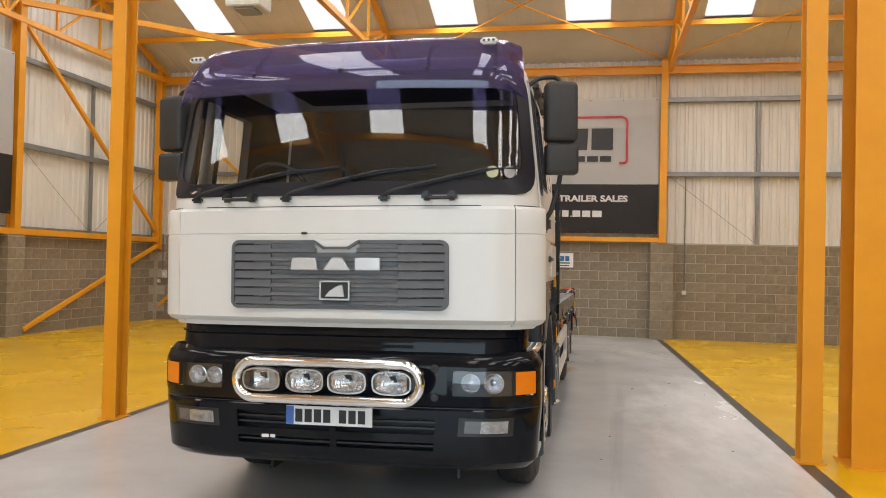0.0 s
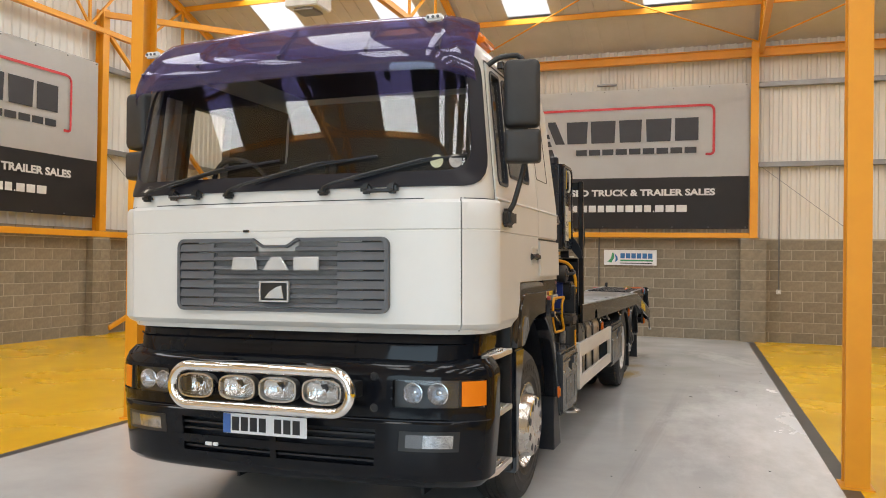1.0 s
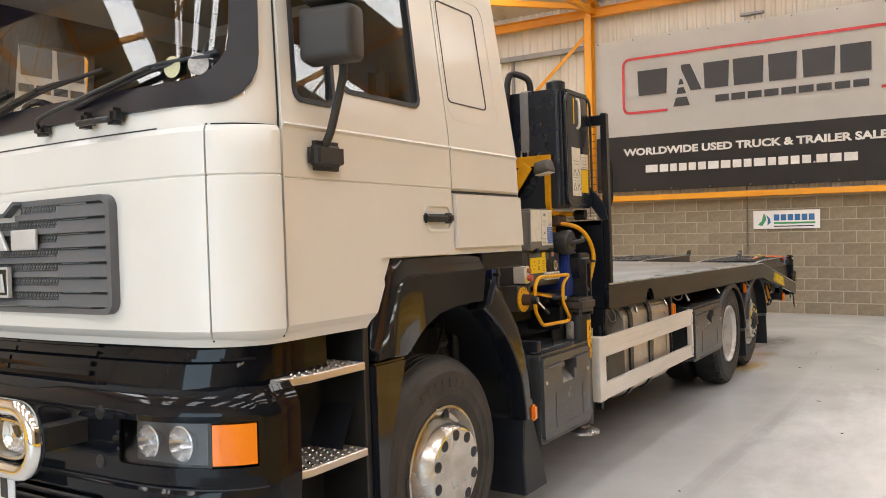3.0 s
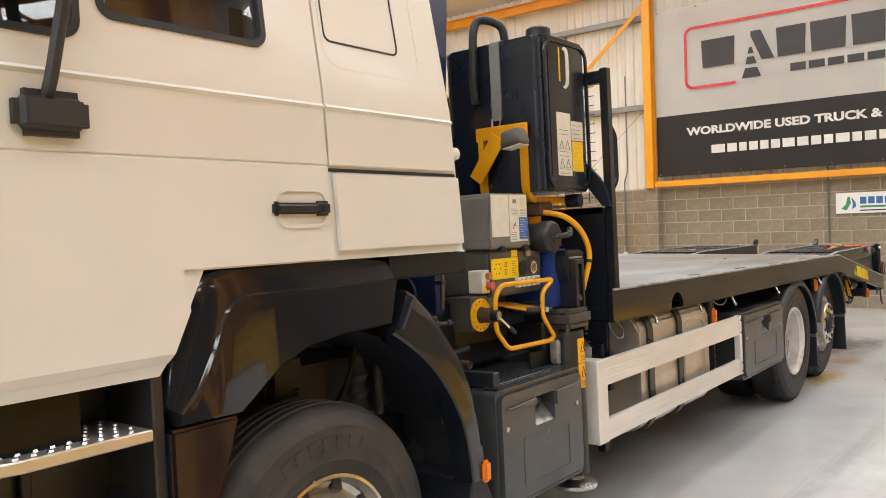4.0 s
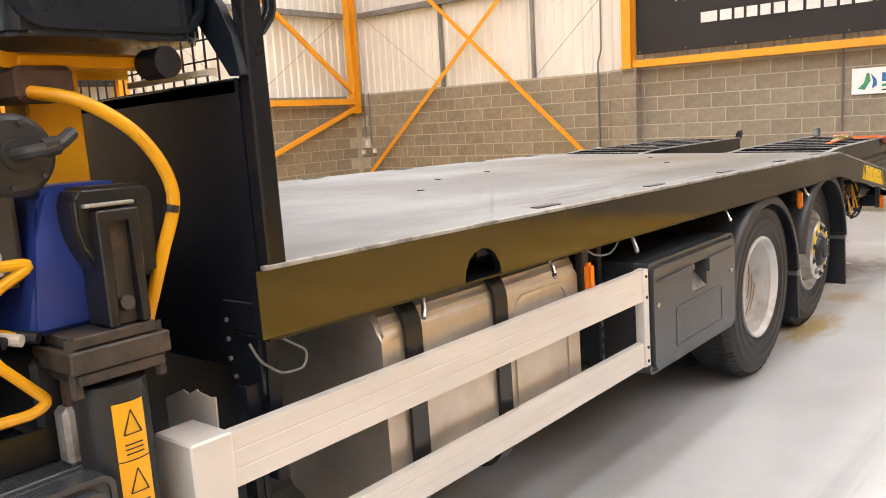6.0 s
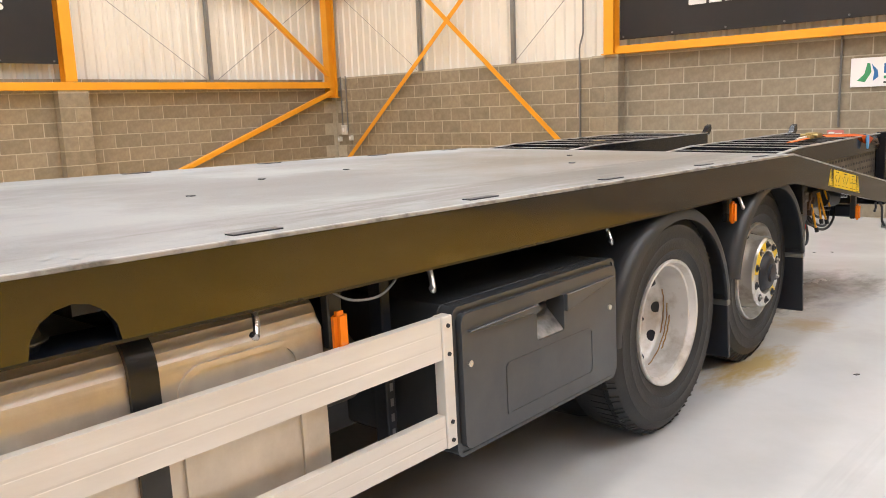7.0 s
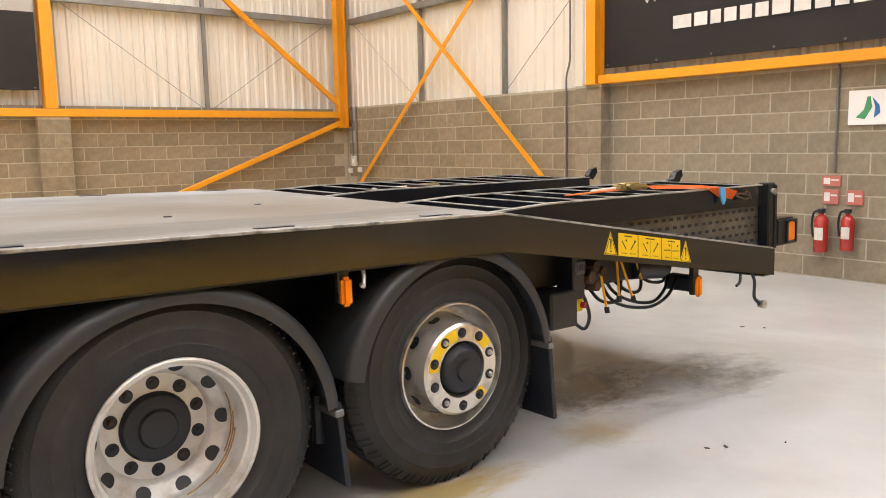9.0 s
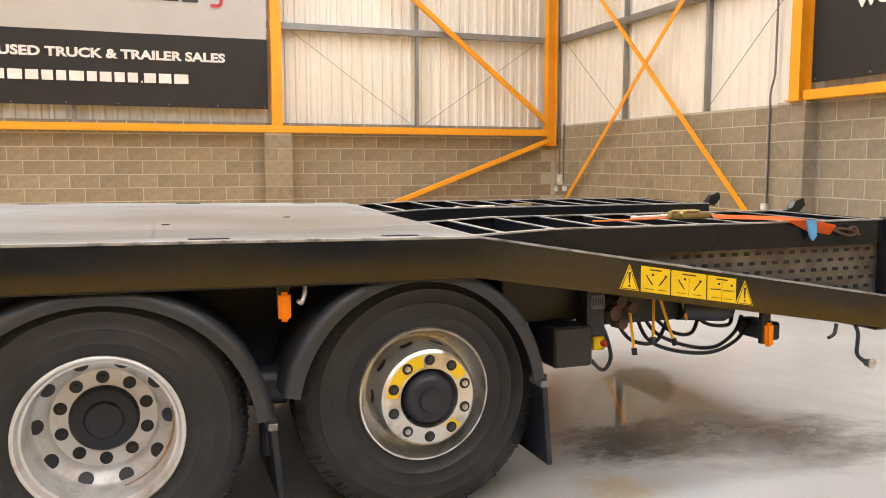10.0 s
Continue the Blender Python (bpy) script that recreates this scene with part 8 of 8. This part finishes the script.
tpart("slot_pin", cyl((1.21, 3.136, 1.275), (1.228, 3.136, 1.28), 0.016, 10), "greasy", leg)
tpart("leg_valve", box(1.11, 1.165, 3.003, 3.068, 0.955, 1.078, 0.01), "worn_paint", leg, "pale hydraulic check valve")
tpart("leg_valve_pipe", cyl((1.135, 3.035, 1.078), (1.135, 3.035, 1.16), 0.018, 10), "rust", leg)
# oil tank
bm = prism(rrect(0.52, 1.15, 3.0, 3.46, 0.07, 5), "z", 1.82, 2.60, 0.035, 3)
ot = tpart("oil_tank", bm, "black_gloss", label="black steel hydraulic oil tank on yellow bracket")
bpy.data.objects["oil_tank"].data.materials[0] = M["navy"]
tpart("tank_rim", ring(rrect(3.015, 3.445, 1.835, 2.585, 0.07), rrect(3.03, 3.43, 1.85, 2.57, 0.06), "x", 1.145, 1.158), "navy", ot)
tpart("tank_cap", lathe([(2.595, 0.055), (2.62, 0.06), (2.625, 0.066), (2.68, 0.064), (2.69, 0.05), (2.69, 0)], "z", (1.0, 3.22, 0), 22), "rubber", ot, "black tank filler cap")
tpart("tank_strap", prism([(2.992, 2.20), (2.998, 2.20), (2.998, 2.60), (3.02, 2.612), (3.46, 2.612), (3.46, 2.606), (3.015, 2.602), (2.992, 2.59)], "x", 0.84, 0.90, 0), "strap_grey", ot, "grey webbing strap over the tank", 0)
tpart("strap_loop", bent([(0.845, 2.985, 2.21), (0.845, 2.98, 2.16), (0.895, 2.98, 2.16), (0.895, 2.985, 2.21)], 0.006, 6), "steel", ot)
tpart("sight_gauge", tube([(1.155, 3.20, 2.55), (1.172, 3.20, 2.53), (1.175, 3.20, 2.45), (1.172, 3.20, 2.37), (1.155, 3.20, 2.35)], 0.009, 8), "sticker_white", ot, "clear sight tube")
tpart("gauge_mark", box(1.1505, 1.1535, 3.155, 3.165, 2.38, 2.55), "sticker_yellow", ot)
for y0, y1, z0, z1, m_ in ((3.11, 3.245, 1.90, 2.22, "sticker_white"), (3.255, 3.372, 2.085, 2.185, "sticker_white"), (3.255, 3.365, 1.925, 2.08, "sticker_yellow")):
    st = tpart("tank_sticker", box(1.1505, 1.154, y0, y1, z0, z1), m_, None, "printed warning sticker on the oil tank")
    bm = bmesh.new()
    n = int((z1 - z0) / 0.022)
    for k in range(n):
        if m_ == "sticker_white" and y1 - y0 > 0.125 and k % 5 in (1, 2, 3) and k > 1:
            continue
        box(1.154, 1.1546, y0 + 0.012, y1 - 0.03, z0 + 0.01 + 0.022 * k, z0 + 0.0125 + 0.022 * k, 0, bm=bm)
    if y1 - y0 > 0.125:
        for yy in (y0 + 0.035, y0 + 0.095):
            for zz in (1.94, 2.035):
                for p, q in (((yy - 0.022, zz), (yy + 0.022, zz)), ((yy + 0.022, zz), (yy, zz + 0.045)), ((yy, zz + 0.045), (yy - 0.022, zz))):
                    beam((1.1543, *p), (1.1543, *q), 0.001, 0.004, (1, 0, 0), 0, bm)
    tpart("sticker_print", bm, "grille" if m_ == "sticker_white" else "yellow", st, smooth=0)
for x in (0.775, 1.03):
    bm = bent([(x, 2.985, 2.16), (x, 2.985, 1.84), (x, 3.02, 1.785), (x, 3.44, 1.785)], 0.022, 4, rad=0.06)
    tpart("tank_cradle", bm, "yellow", ot, "yellow flat-bar tank cradle")
tpart("cradle_plate", box(0.745, 1.06, 2.97, 2.985, 2.10, 2.17, 0.004), "yellow", ot, "yellow cradle plate")
tpart("cradle_strut", beam((0.90, 2.955, 2.11), (0.745, 2.955, 1.90), 0.012, 0.085, (1, 0, 0), 0.003), "yellow", ot)
tpart("cradle_foot", box(0.99, 1.06, 3.06, 3.358, 1.770, 1.796, 0.003), "yellow", ot)
tpart("cradle_block", box(0.92, 1.08, 3.04, 3.16, 1.70, 1.77, 0.01), "rust", ot, "rusty cradle block")
bm = cyl((1.06, 3.343, 1.776), (1.136, 3.349, 1.776), 0.035, 18)
tpart("return_pipe", bm, "rubber", ot)
tpart("white_bar", beam((0.80, 3.438, 1.752), (1.17, 3.438, 1.752), 0.016, 0.014, (0, 0, 1), 0.002), "sticker_white", ot, "pale bar behind the oil tank")
bm = soft_box(1.03, 1.155, 2.755, 2.87, 2.035, 2.118, 0.016)
for v in bm.verts:
    k = (v.co.z - 2.035) / 0.083
    v.co.x, v.co.y = 1.0925 + (v.co.x - 1.0925) * (1 - 0.22 * k) - 0.012 * k, 2.8125 + (v.co.y - 2.8125) * (1 - 0.18 * k)
    v.co.z += 0.16 * (v.co.x - 1.0925)
tpart("work_lamp", bm, "console_grey", ot, "dark grey square work lamp")
bm = box(1.042, 1.143, 2.768, 2.858, 2.029, 2.034, 0.002)
for v in bm.verts:
    v.co.z += 0.16 * (v.co.x - 1.0925)
tpart("work_lamp_lens", bm, "sticker_white", ot, "pale lamp lens")
tpart("work_lamp_stem", cyl((1.06, 2.86, 2.09), (1.0, 2.99, 2.13), 0.016, 10), "yellow", ot)
tpart("vent_hose", tube([(0.755, 2.97, 2.30), (0.755, 2.962, 2.38), (0.76, 2.957, 2.50), (0.765, 2.97, 2.68), (0.78, 3.02, 2.74), (0.86, 3.08, 2.70), (0.87, 3.10, 2.60)], 0.022, 10), "rubber", ot, "black looped vent hose")
# loose pipework between cab and crane
for k, pts in enumerate((((0.7, 2.05, 1.15), (0.9, 2.15, 1.12), (1.0, 2.3, 1.10), (1.05, 2.42, 1.12)), ((0.75, 2.1, 1.05), (0.95, 2.2, 1.0), (1.02, 2.25, 0.92), (1.0, 2.3, 0.8)), ((0.8, 2.0, 1.35), (0.95, 2.1, 1.28), (0.98, 2.2, 1.1), (0.9, 2.3, 0.98)))):
    tpart("hose", tube(pts, 0.016 + 0.003 * (k % 2), 8), "rubber", base, "black hose between cab and crane")
for p, q in (((1.04, 2.02, 1.30), (1.05, 2.14, 1.275)), ((1.05, 2.12, 1.275), (1.05, 2.20, 1.27)), ((1.05, 2.18, 1.25), (1.06, 2.30, 1.245)), ((1.04, 2.03, 1.255), (1.05, 2.15, 1.245)), ((1.05, 2.14, 1.24), (1.06, 2.17, 1.12)), ((1.06, 2.17, 1.12), (1.07, 2.21, 1.10))):
    p, q = Vector(p), Vector(q)
    fit_ob = tpart("pipe_fitting", cyl(p, q, 0.0085, 10), "underbody", None, "dirty steel pipe with hexagon unions")
    for u in (0.12, 0.72):
        c = p.lerp(q, u)
        tpart("union_nut", cyl(c, c + (q - p).normalized() * 0.022, 0.015, 6), "underbody" if u > 0.5 else "rust", fit_ob)
bm = tube([(1.09, 2.285, 1.0), (1.12, 2.275, 0.9), (1.11, 2.285, 0.8), (1.13, 2.28, 0.7)], 0.012, 6)
tpart("chain", bm, "rust", base, "short rusty chain")
tpart("gear_stalk", cyl((1.01, 2.30, 1.30), (1.025, 2.30, 1.66), 0.010, 8), "console_grey", base, "upright grey rod beside the cab")
tpart("rod_clamp", box(0.99, 1.03, 2.28, 2.31, 1.41, 1.43, 0.003), "chassis", base)
tpart("copper_pipe", lathe([(1.0, 0.019), (1.09, 0.019), (1.09, 0.014), (1.05, 0.014), (1.05, 0)], "x", (0, 2.375, 1.05), 16), "rust", base)
stack = tpart("valve_plate", box(0.98, 1.05, 2.335, 2.37, 0.84, 1.045, 0.004), "chassis", None, "upright valve plate with bright fittings")
for k, (y, z) in enumerate(((2.345, 1.03), (2.36, 1.0), (2.35, 0.97), (2.365, 0.945), (2.352, 0.915), (2.362, 0.885), (2.35, 0.86))):
    tpart("valve_fitting", cyl((1.045, y, z), (1.075 + 0.01 * (k % 2), y + 0.004, z - 0.004), 0.011 + 0.003 * (k % 3 == 0), 8), "steel" if k % 2 else "rust", stack)

# ---- things on the walls ----


def banner(m4, label):
    """Printed sheet 6.4 m wide; local x along the wall, z up, facing -y."""
    W, Z0, ZM, Z1 = 3.19, 2.49, 3.67, 5.74
    ob = thing("wall_banner", label, "banner")
    ob.matrix_world = m4

    def sheet(z0, z1):
        bm = bmesh.new()
        nx, nz = 48, 14
        V = [[bm.verts.new((-W + 2 * W * i / nx, 0.010 * math.sin(i * 0.55) * math.sin((z0 + (z1 - z0) * j / nz) * 1.3), z0 + (z1 - z0) * j / nz)) for j in range(nz + 1)] for i in range(nx + 1)]
        for i in range(nx):
            for j in range(nz):
                bm.faces.new((V[i][j], V[i + 1][j], V[i + 1][j + 1], V[i][j + 1]))
        bmesh.ops.solidify(bm, geom=bm.faces[:], thickness=0.003)
        return bm
    part("upper_field", sheet(ZM, Z1), "banner_grey", ob, "silver-grey printed vinyl field")
    part("lower_field", sheet(Z0, ZM), "banner_dark", ob, "dark charcoal printed vinyl field")
    f0, f1 = -0.019, -0.0135
    # red frame line, open at the lower edge
    r = 0.14
    path = [(-1.62, 4.15), (-2.56, 4.15)] + [(-2.56 + r * math.cos(a) - r * 0, 4.29 + r * math.sin(a)) for a in ()] + [(-2.56, 5.29), (2.45, 5.29), (2.45, 4.18), (2.28, 4.18)]
    bm = bmesh.new()
    pts = []
    P = [Vector((x, 0, z)) for x, z in path]
    Q = [P[0]]
    for i in range(1, len(P) - 1):
        a, b, c = P[i - 1], P[i], P[i + 1]
        k = min(0.16, (a - b).length * 0.45, (c - b).length * 0.45)
        s, e = b + (a - b).normalized() * k, b + (c - b).normalized() * k
        Q += [s * (1 - t) ** 2 + b * 2 * t * (1 - t) + e * t * t for t in (0, 0.2, 0.4, 0.6, 0.8, 1)]
    Q.append(P[-1])
    for a, b in zip(Q, Q[1:]):
        if (b - a).length < 1e-4:
            continue
        d = (b - a).normalized()
        n = Vector((-d.z, 0, d.x)) * 0.027
        bm.faces.new([bm.verts.new(v + Vector((0, f0, 0))) for v in (a - d * 0.004 - n, b + d * 0.004 - n, b + d * 0.004 + n, a - d * 0.004 + n)])
    part("red_line", bm, "print_red", ob, "red outline of the printed badge", 0)
    # firm's name kept as plain dark blocks
    for x0, x1, z0, z1, sl in ((-2.25, -1.62, 4.50, 5.02, 0), (-0.88, -0.38, 4.50, 5.02, 0), (-0.31, 0.27, 4.50, 5.02, 0), (0.35, 0.87, 4.50, 5.02, 0), (0.96, 1.53, 4.50, 5.02, 0)):
        part("print_block", prism([(x0 + 0.02, z0), (x1 - 0.02, z0), (x1, z1), (x0, z1)], "y", f0, f1), "print_dark", ob, "plain dark print block", 0)
    part("print_block", prism([(1.61, 4.50), (2.12, 4.50), (2.12, 5.02), (1.61, 5.02)], "y", f0, f1), "print_dark", ob, "plain dark print block", 0)
    for x0, x1, x2, x3, z0, z1 in ((-1.50, -1.16, -1.22, -1.44, 4.20, 4.38), (-1.43, -1.23, -1.28, -1.40, 4.45, 4.58), (-1.39, -1.28, -1.31, -1.36, 4.64, 4.75)):
        part("print_block", prism([(x0, z0), (x1, z0), (x2, z1), (x3, z1)], "y", f0, f1), "print_dark", ob, "plain dark print block", 0)
    part("print_block", prism([(-1.14, 4.50), (-0.92, 4.50), (-1.15, 5.04), (-1.33, 5.04), (-1.33, 4.95)], "y", f0, f1), "print_dark", ob, "plain dark print block", 0)
    w9 = 2.78 / 9
    for k in range(9):
        x = -0.65 + w9 * k
        part("print_block", prism([(x, 4.215), (x + w9 - 0.05, 4.215), (x + w9 - 0.05, 4.35), (x, 4.35)], "y", f0, f1), "print_dark", ob, "plain dark print block", 0)
    up = Matrix.Rotation(radians(90), 4, "X")
    text_part("WORLDWIDE USED TRUCK & TRAILER SALES", 0.20, "print_white", ob, Matrix.Translation((-2.58, f0, 3.255)) @ up, width=5.07, depth=0.001, bold=0.008)
    x = -2.10
    for k, wd in enumerate([0.30, 0.22, 0.18, 0.20, 0.19, 0.20, 0.25, 0.23, 0.21, 0.19, 0.26, 0.19, 0.22, 0.20, 0.20, 0.05, 0.23, 0.24, 0.27]):
        part("print_block", prism([(x, 2.875), (x + wd - 0.045 if wd > 0.1 else x + 0.03, 2.875), (x + wd - 0.045 if wd > 0.1 else x + 0.03, 3.03 if wd > 0.1 else 2.905), (x, 3.03 if wd > 0.1 else 2.905)], "y", f0, f1), "print_white", ob, "plain white print bar", 0)
        x += wd
    for k in range(9):
        for z in (Z0 + 0.04, Z1 - 0.04):
            part("eyelet", cyl((-W + 0.06 + k * (2 * W - 0.12) / 8, -0.014, z), (-W + 0.06 + k * (2 * W - 0.12) / 8, 0.02, z), 0.014, 8), "girt", ob)
    return ob


banner(Matrix.Translation((-0.17, 14.66, 0)), "grey and black printed banner hung on the end wall")
banner(Matrix.Translation((-9.92, 5.90, -0.02)) @ Matrix.Rotation(radians(90), 4, "Z"), "grey and black printed banner hung on the side wall")

sign = thing("wall_sign", "white rectangular sign board with a green and blue emblem", "sign", (0.46, 14.735, 1.82))
part("board", box(-0.6, 0.6, -0.012, 0.012, -0.178, 0.178, 0.003), "plate_white", sign, smooth=0)
part("emblem", prism([(-0.52, -0.10), (-0.44, -0.02), (-0.41, 0.11), (-0.38, 0.11), (-0.36, 0.0), (-0.43, -0.12)], "y", -0.016, -0.012), "sign_green", sign, "green emblem shape", 0)
part("emblem", prism([(-0.36, 0.10), (-0.29, 0.02), (-0.28, -0.06), (-0.34, -0.11), (-0.33, 0.0)], "y", -0.016, -0.012), "print_blue", sign, "blue emblem shape", 0)
for k in range(6):
    part("sign_bar", prism([(-0.22 + 0.125 * k, -0.02), (-0.12 + 0.125 * k, -0.02), (-0.12 + 0.125 * k, 0.10), (-0.22 + 0.125 * k, 0.10)], "y", -0.016, -0.012), "print_blue", sign, "plain blue print bar", 0)
part("sign_bar", box(-0.22, 0.52, -0.016, -0.012, -0.085, -0.05), "sign_green", sign, "plain green print bar", 0)
part("sign_bar", box(-0.22, 0.50, -0.016, -0.012, -0.14, -0.12), "ink", sign, "thin dark print bar", 0)


def extinguisher(x, z, s, label):
    ob = thing("fire_extinguisher", label, "fire extinguisher", (x, 14.66, z), "fire extinguishers")
    part("cylinder", lathe([(0, 0), (0, 0.07 * s), (0.01, 0.075 * s), (0.36 * s, 0.075 * s), (0.40 * s, 0.05 * s), (0.42 * s, 0.025 * s), (0.45 * s, 0.02 * s)], "z", (0, 0, 0), 24), "ext_red", ob, "red steel cylinder")
    part("valve_head", box(-0.03 * s, 0.03 * s, -0.05 * s, 0.03 * s, 0.44 * s, 0.49 * s, 0.006), "rubber", ob, "black valve head")
    part("hose", tube([(-0.03, 0, 0.46 * s), (-0.09 * s, 0, 0.44 * s), (-0.11 * s, 0, 0.30 * s), (-0.09 * s, 0, 0.16 * s)], 0.012, 8), "rubber", ob, "black discharge hose")
    part("label", prism(arc(0, 0, 0.0765 * s, 230, 310, 6) + arc(0, 0, 0.0755 * s, 310, 230, 6), "z", 0.14 * s, 0.28 * s), "sticker_white", ob, "pale instruction label", 0)
    part("bracket", box(-0.04, 0.04, 0.05, 0.092, 0.30 * s, 0.36 * s), "girt", ob)


extinguisher(-0.34, 0.29, 0.96, "red fire extinguisher with hose on the block wall")
extinguisher(-0.06, 0.33, 0.90, "smaller red fire extinguisher on the block wall")
for x, z, w, h, top in ((-0.29, 1.055, 0.10, 0.055, True), (-0.29, 0.885, 0.085, 0.078, False), (-0.035, 0.885, 0.085, 0.078, False)):
    sg = thing("fire_notice", "small red and white fire notice on the block wall", "sign", (x, 14.742, z), "fire notices")
    part("panel", box(-w, w, -0.008, 0.008, -h, h, 0.002), "notice_red", sg, smooth=0)
    part("print_bar", box(-w * 0.8, -w * 0.1, -0.011, -0.008, -h * 0.6, h * 0.6), "print_white", sg, smooth=0)
    part("print_bar", box(0, w * 0.8, -0.011, -0.008, h * 0.1, h * 0.35), "print_white", sg, smooth=0)


def conduit(pts, label="grey steel cable conduit on the wall"):
    tagged(part("conduit", bent(pts, 0.014, 8), "conduit"), label, "conduit", "conduits", "structure")


conduit([(-0.26, 14.735, 2.70), (-0.26, 14.735, 1.15)])
conduit([(-4.05, 14.735, 4.6), (-4.05, 14.735, 2.65), (-4.12, 14.735, 2.45), (-4.12, 14.735, 1.0)])
conduit([(3.66, 14.735, 3.95), (3.66, 14.735, 1.15)])
for x in (-9.86, -9.7):
    conduit([(x, 14.735, 2.3), (x, 14.735, 1.2)], "thin dark cable drop on the block wall")
for x, z, w, h in ((-9.79, 1.22, 0.07, 0.10), (-9.6, 1.05, 0.045, 0.05), (-9.95, 1.03, 0.045, 0.05), (-4.12, 0.96, 0.05, 0.05), (3.66, 1.11, 0.05, 0.05)):
    sw = thing("switch_box", "small white electrical box on the block wall", "switch box", (x, 14.715, z), "switch boxes")
    part("case", box(-w, w, -0.03, 0.036, -h, h, 0.008, 2), "switch_white", sw)
    part("rocker", box(-w * 0.4, w * 0.4, -0.038, -0.03, -h * 0.4, h * 0.4, 0.003), "plate_white", sw)
tagged(part("wall_bracket", box(-0.36, 0.09, 14.76, 14.83, 5.87, 5.92, 0.006), "girt"), "short grey bracket on the wall sheeting above the banner", "bracket", kind="structure")

heater = thing("hanging_heater", "white boxed unit heater hung from the roof", "heater", (-4.85, 8.9, 6.32))
part("casing", box(-0.34, 0.34, -0.28, 0.28, 0.0, 0.34, 0.02, 2), "switch_white", heater)
part("outlet", box(-0.20, 0.20, -0.20, 0.20, -0.05, 0.0, 0.01), "girt", heater)
for x in (-0.28, 0.28):
    part("hanger", cyl((x, 0, 0.34), (x, 0, 2.52), 0.008, 6), "girt", heater)

# floor marks
rs = random.Random(7)
for k in range(26):
    x, y = rs.uniform(-2.6, 3.0), rs.uniform(1.5, 13.5)
    if abs(x) < 1.5 and y < 11:
        x = rs.uniform(1.6, 3.1)
    s = rs.uniform(0.008, 0.022)
    a = rs.uniform(0, 3.14)
    bm = prism([(s, 0), (0.2 * s, 0.5 * s), (-s, 0.3 * s), (-0.6 * s, -0.4 * s)], "z", 0.0, 0.004)
    tagged(part("floor_debris", bm, "rubber", None, "", 0, Matrix.Translation((x, y, 0)) @ Matrix.Rotation(a, 4, "Z")), "small dark crumb lying on the grey floor", "debris", "floor crumbs")

# ---- blockwork pieces, last ----


def block_mesh(name, L, H):
    bm = box(-L / 2, L / 2, -0.011, 0.011, -H / 2, H / 2, 0.003)
    me = bpy.data.meshes.new(name)
    bm.to_mesh(me)
    bm.free()
    me.materials.append(M["block"])
    return me


BL, BH = 0.450, 0.2255
full, halfb = block_mesh("block", BL - 0.013, BH - 0.013), block_mesh("block_half", BL / 2 - 0.015, BH - 0.015)
rest = {base_n: [], base_w: []}


def lay(owner, me, m4, single):
    if single:
        ob = new("block", me)
        ob.matrix_world = m4
        ob.parent = owner
    else:
        rest[owner].append((me, m4))


count = 0
for row in range(10):
    z = BH * (row + 0.5)
    x = XW + 0.12 + (BL / 2 if row % 2 else 0)
    while x < 9.6:
        jit = rs.uniform(-0.0015, 0.0015)
        single = -6.4 < x < 5.2 and row < 10 and count < 300
        count += single
        lay(base_n, full, Matrix.Translation((x + BL / 2, 14.7685 + jit, z)), single)
        x += BL
for row in range(10):
    z = BH * (row + 0.5)
    if z > 2.2:
        continue
    y = 14.66 - (BL / 2 if row % 2 else 0)
    while y > 0.0:
        jit = rs.uniform(-0.0015, 0.0015)
        lay(base_w, full, Matrix.Translation((XW + 0.0755 + jit, y - BL / 2, z)) @ Matrix.Rotation(radians(90), 4, "Z"), y > 0.8)
        y -= BL
# block piers under the columns
for nm, x0, x1, y0, y1, axis in (("n", -3.80, -3.33, 14.56, 14.76, "y"), ("n", 2.86, 3.40, 14.52, 14.76, "y"), ("w", -10.06, -9.88, 9.01, 9.49, "x")):
    pier = tagged(part("block_pier", box(x0 + 0.006, x1 - 0.006, y0 + 0.006, y1 - 0.001, 0, TOPB if nm == "n" else 2.17), "mortar", smooth=0), "grey-brown concrete block pier under the column", "pier", "block piers", "structure")
    for row in range(10 if nm == "n" else 9):
        z0, z1 = BH * row + 0.006, BH * (row + 1) - 0.006
        cuts = (0.5,) if row % 2 else ()
        if nm == "n":
            xs = [x0] + [x0 + (x1 - x0) * c for c in cuts] + [x1]
            for a, b in zip(xs, xs[1:]):
                part("block", box(a + 0.005, b - 0.005, y0 + 0.002, y1 - 0.004, z0, z1, 0.003), "block", pier, smooth=0)
        else:
            ys = [y0] + [y0 + (y1 - y0) * c for c in cuts] + [y1]
            for a, b in zip(ys, ys[1:]):
                part("block", box(x0 + 0.004, x1 - 0.003, a + 0.004, b - 0.004, z0, z1, 0.003), "block", pier, smooth=0)
for owner, items in rest.items():
    vs, fs = [], []
    for me, m4 in items:
        k = len(vs)
        vs += [tuple(m4 @ v.co) for v in me.vertices]
        fs += [tuple(k + i for i in p.vertices) for p in me.polygons]
    me = bpy.data.meshes.new("blocks")
    me.from_pydata(vs, [], fs)
    me.materials.append(M["block"])
    ob = new("blocks", me)
    ob.parent = owner
    tagged(ob, "concrete blocks of the rest of the wall", kind="stuff")
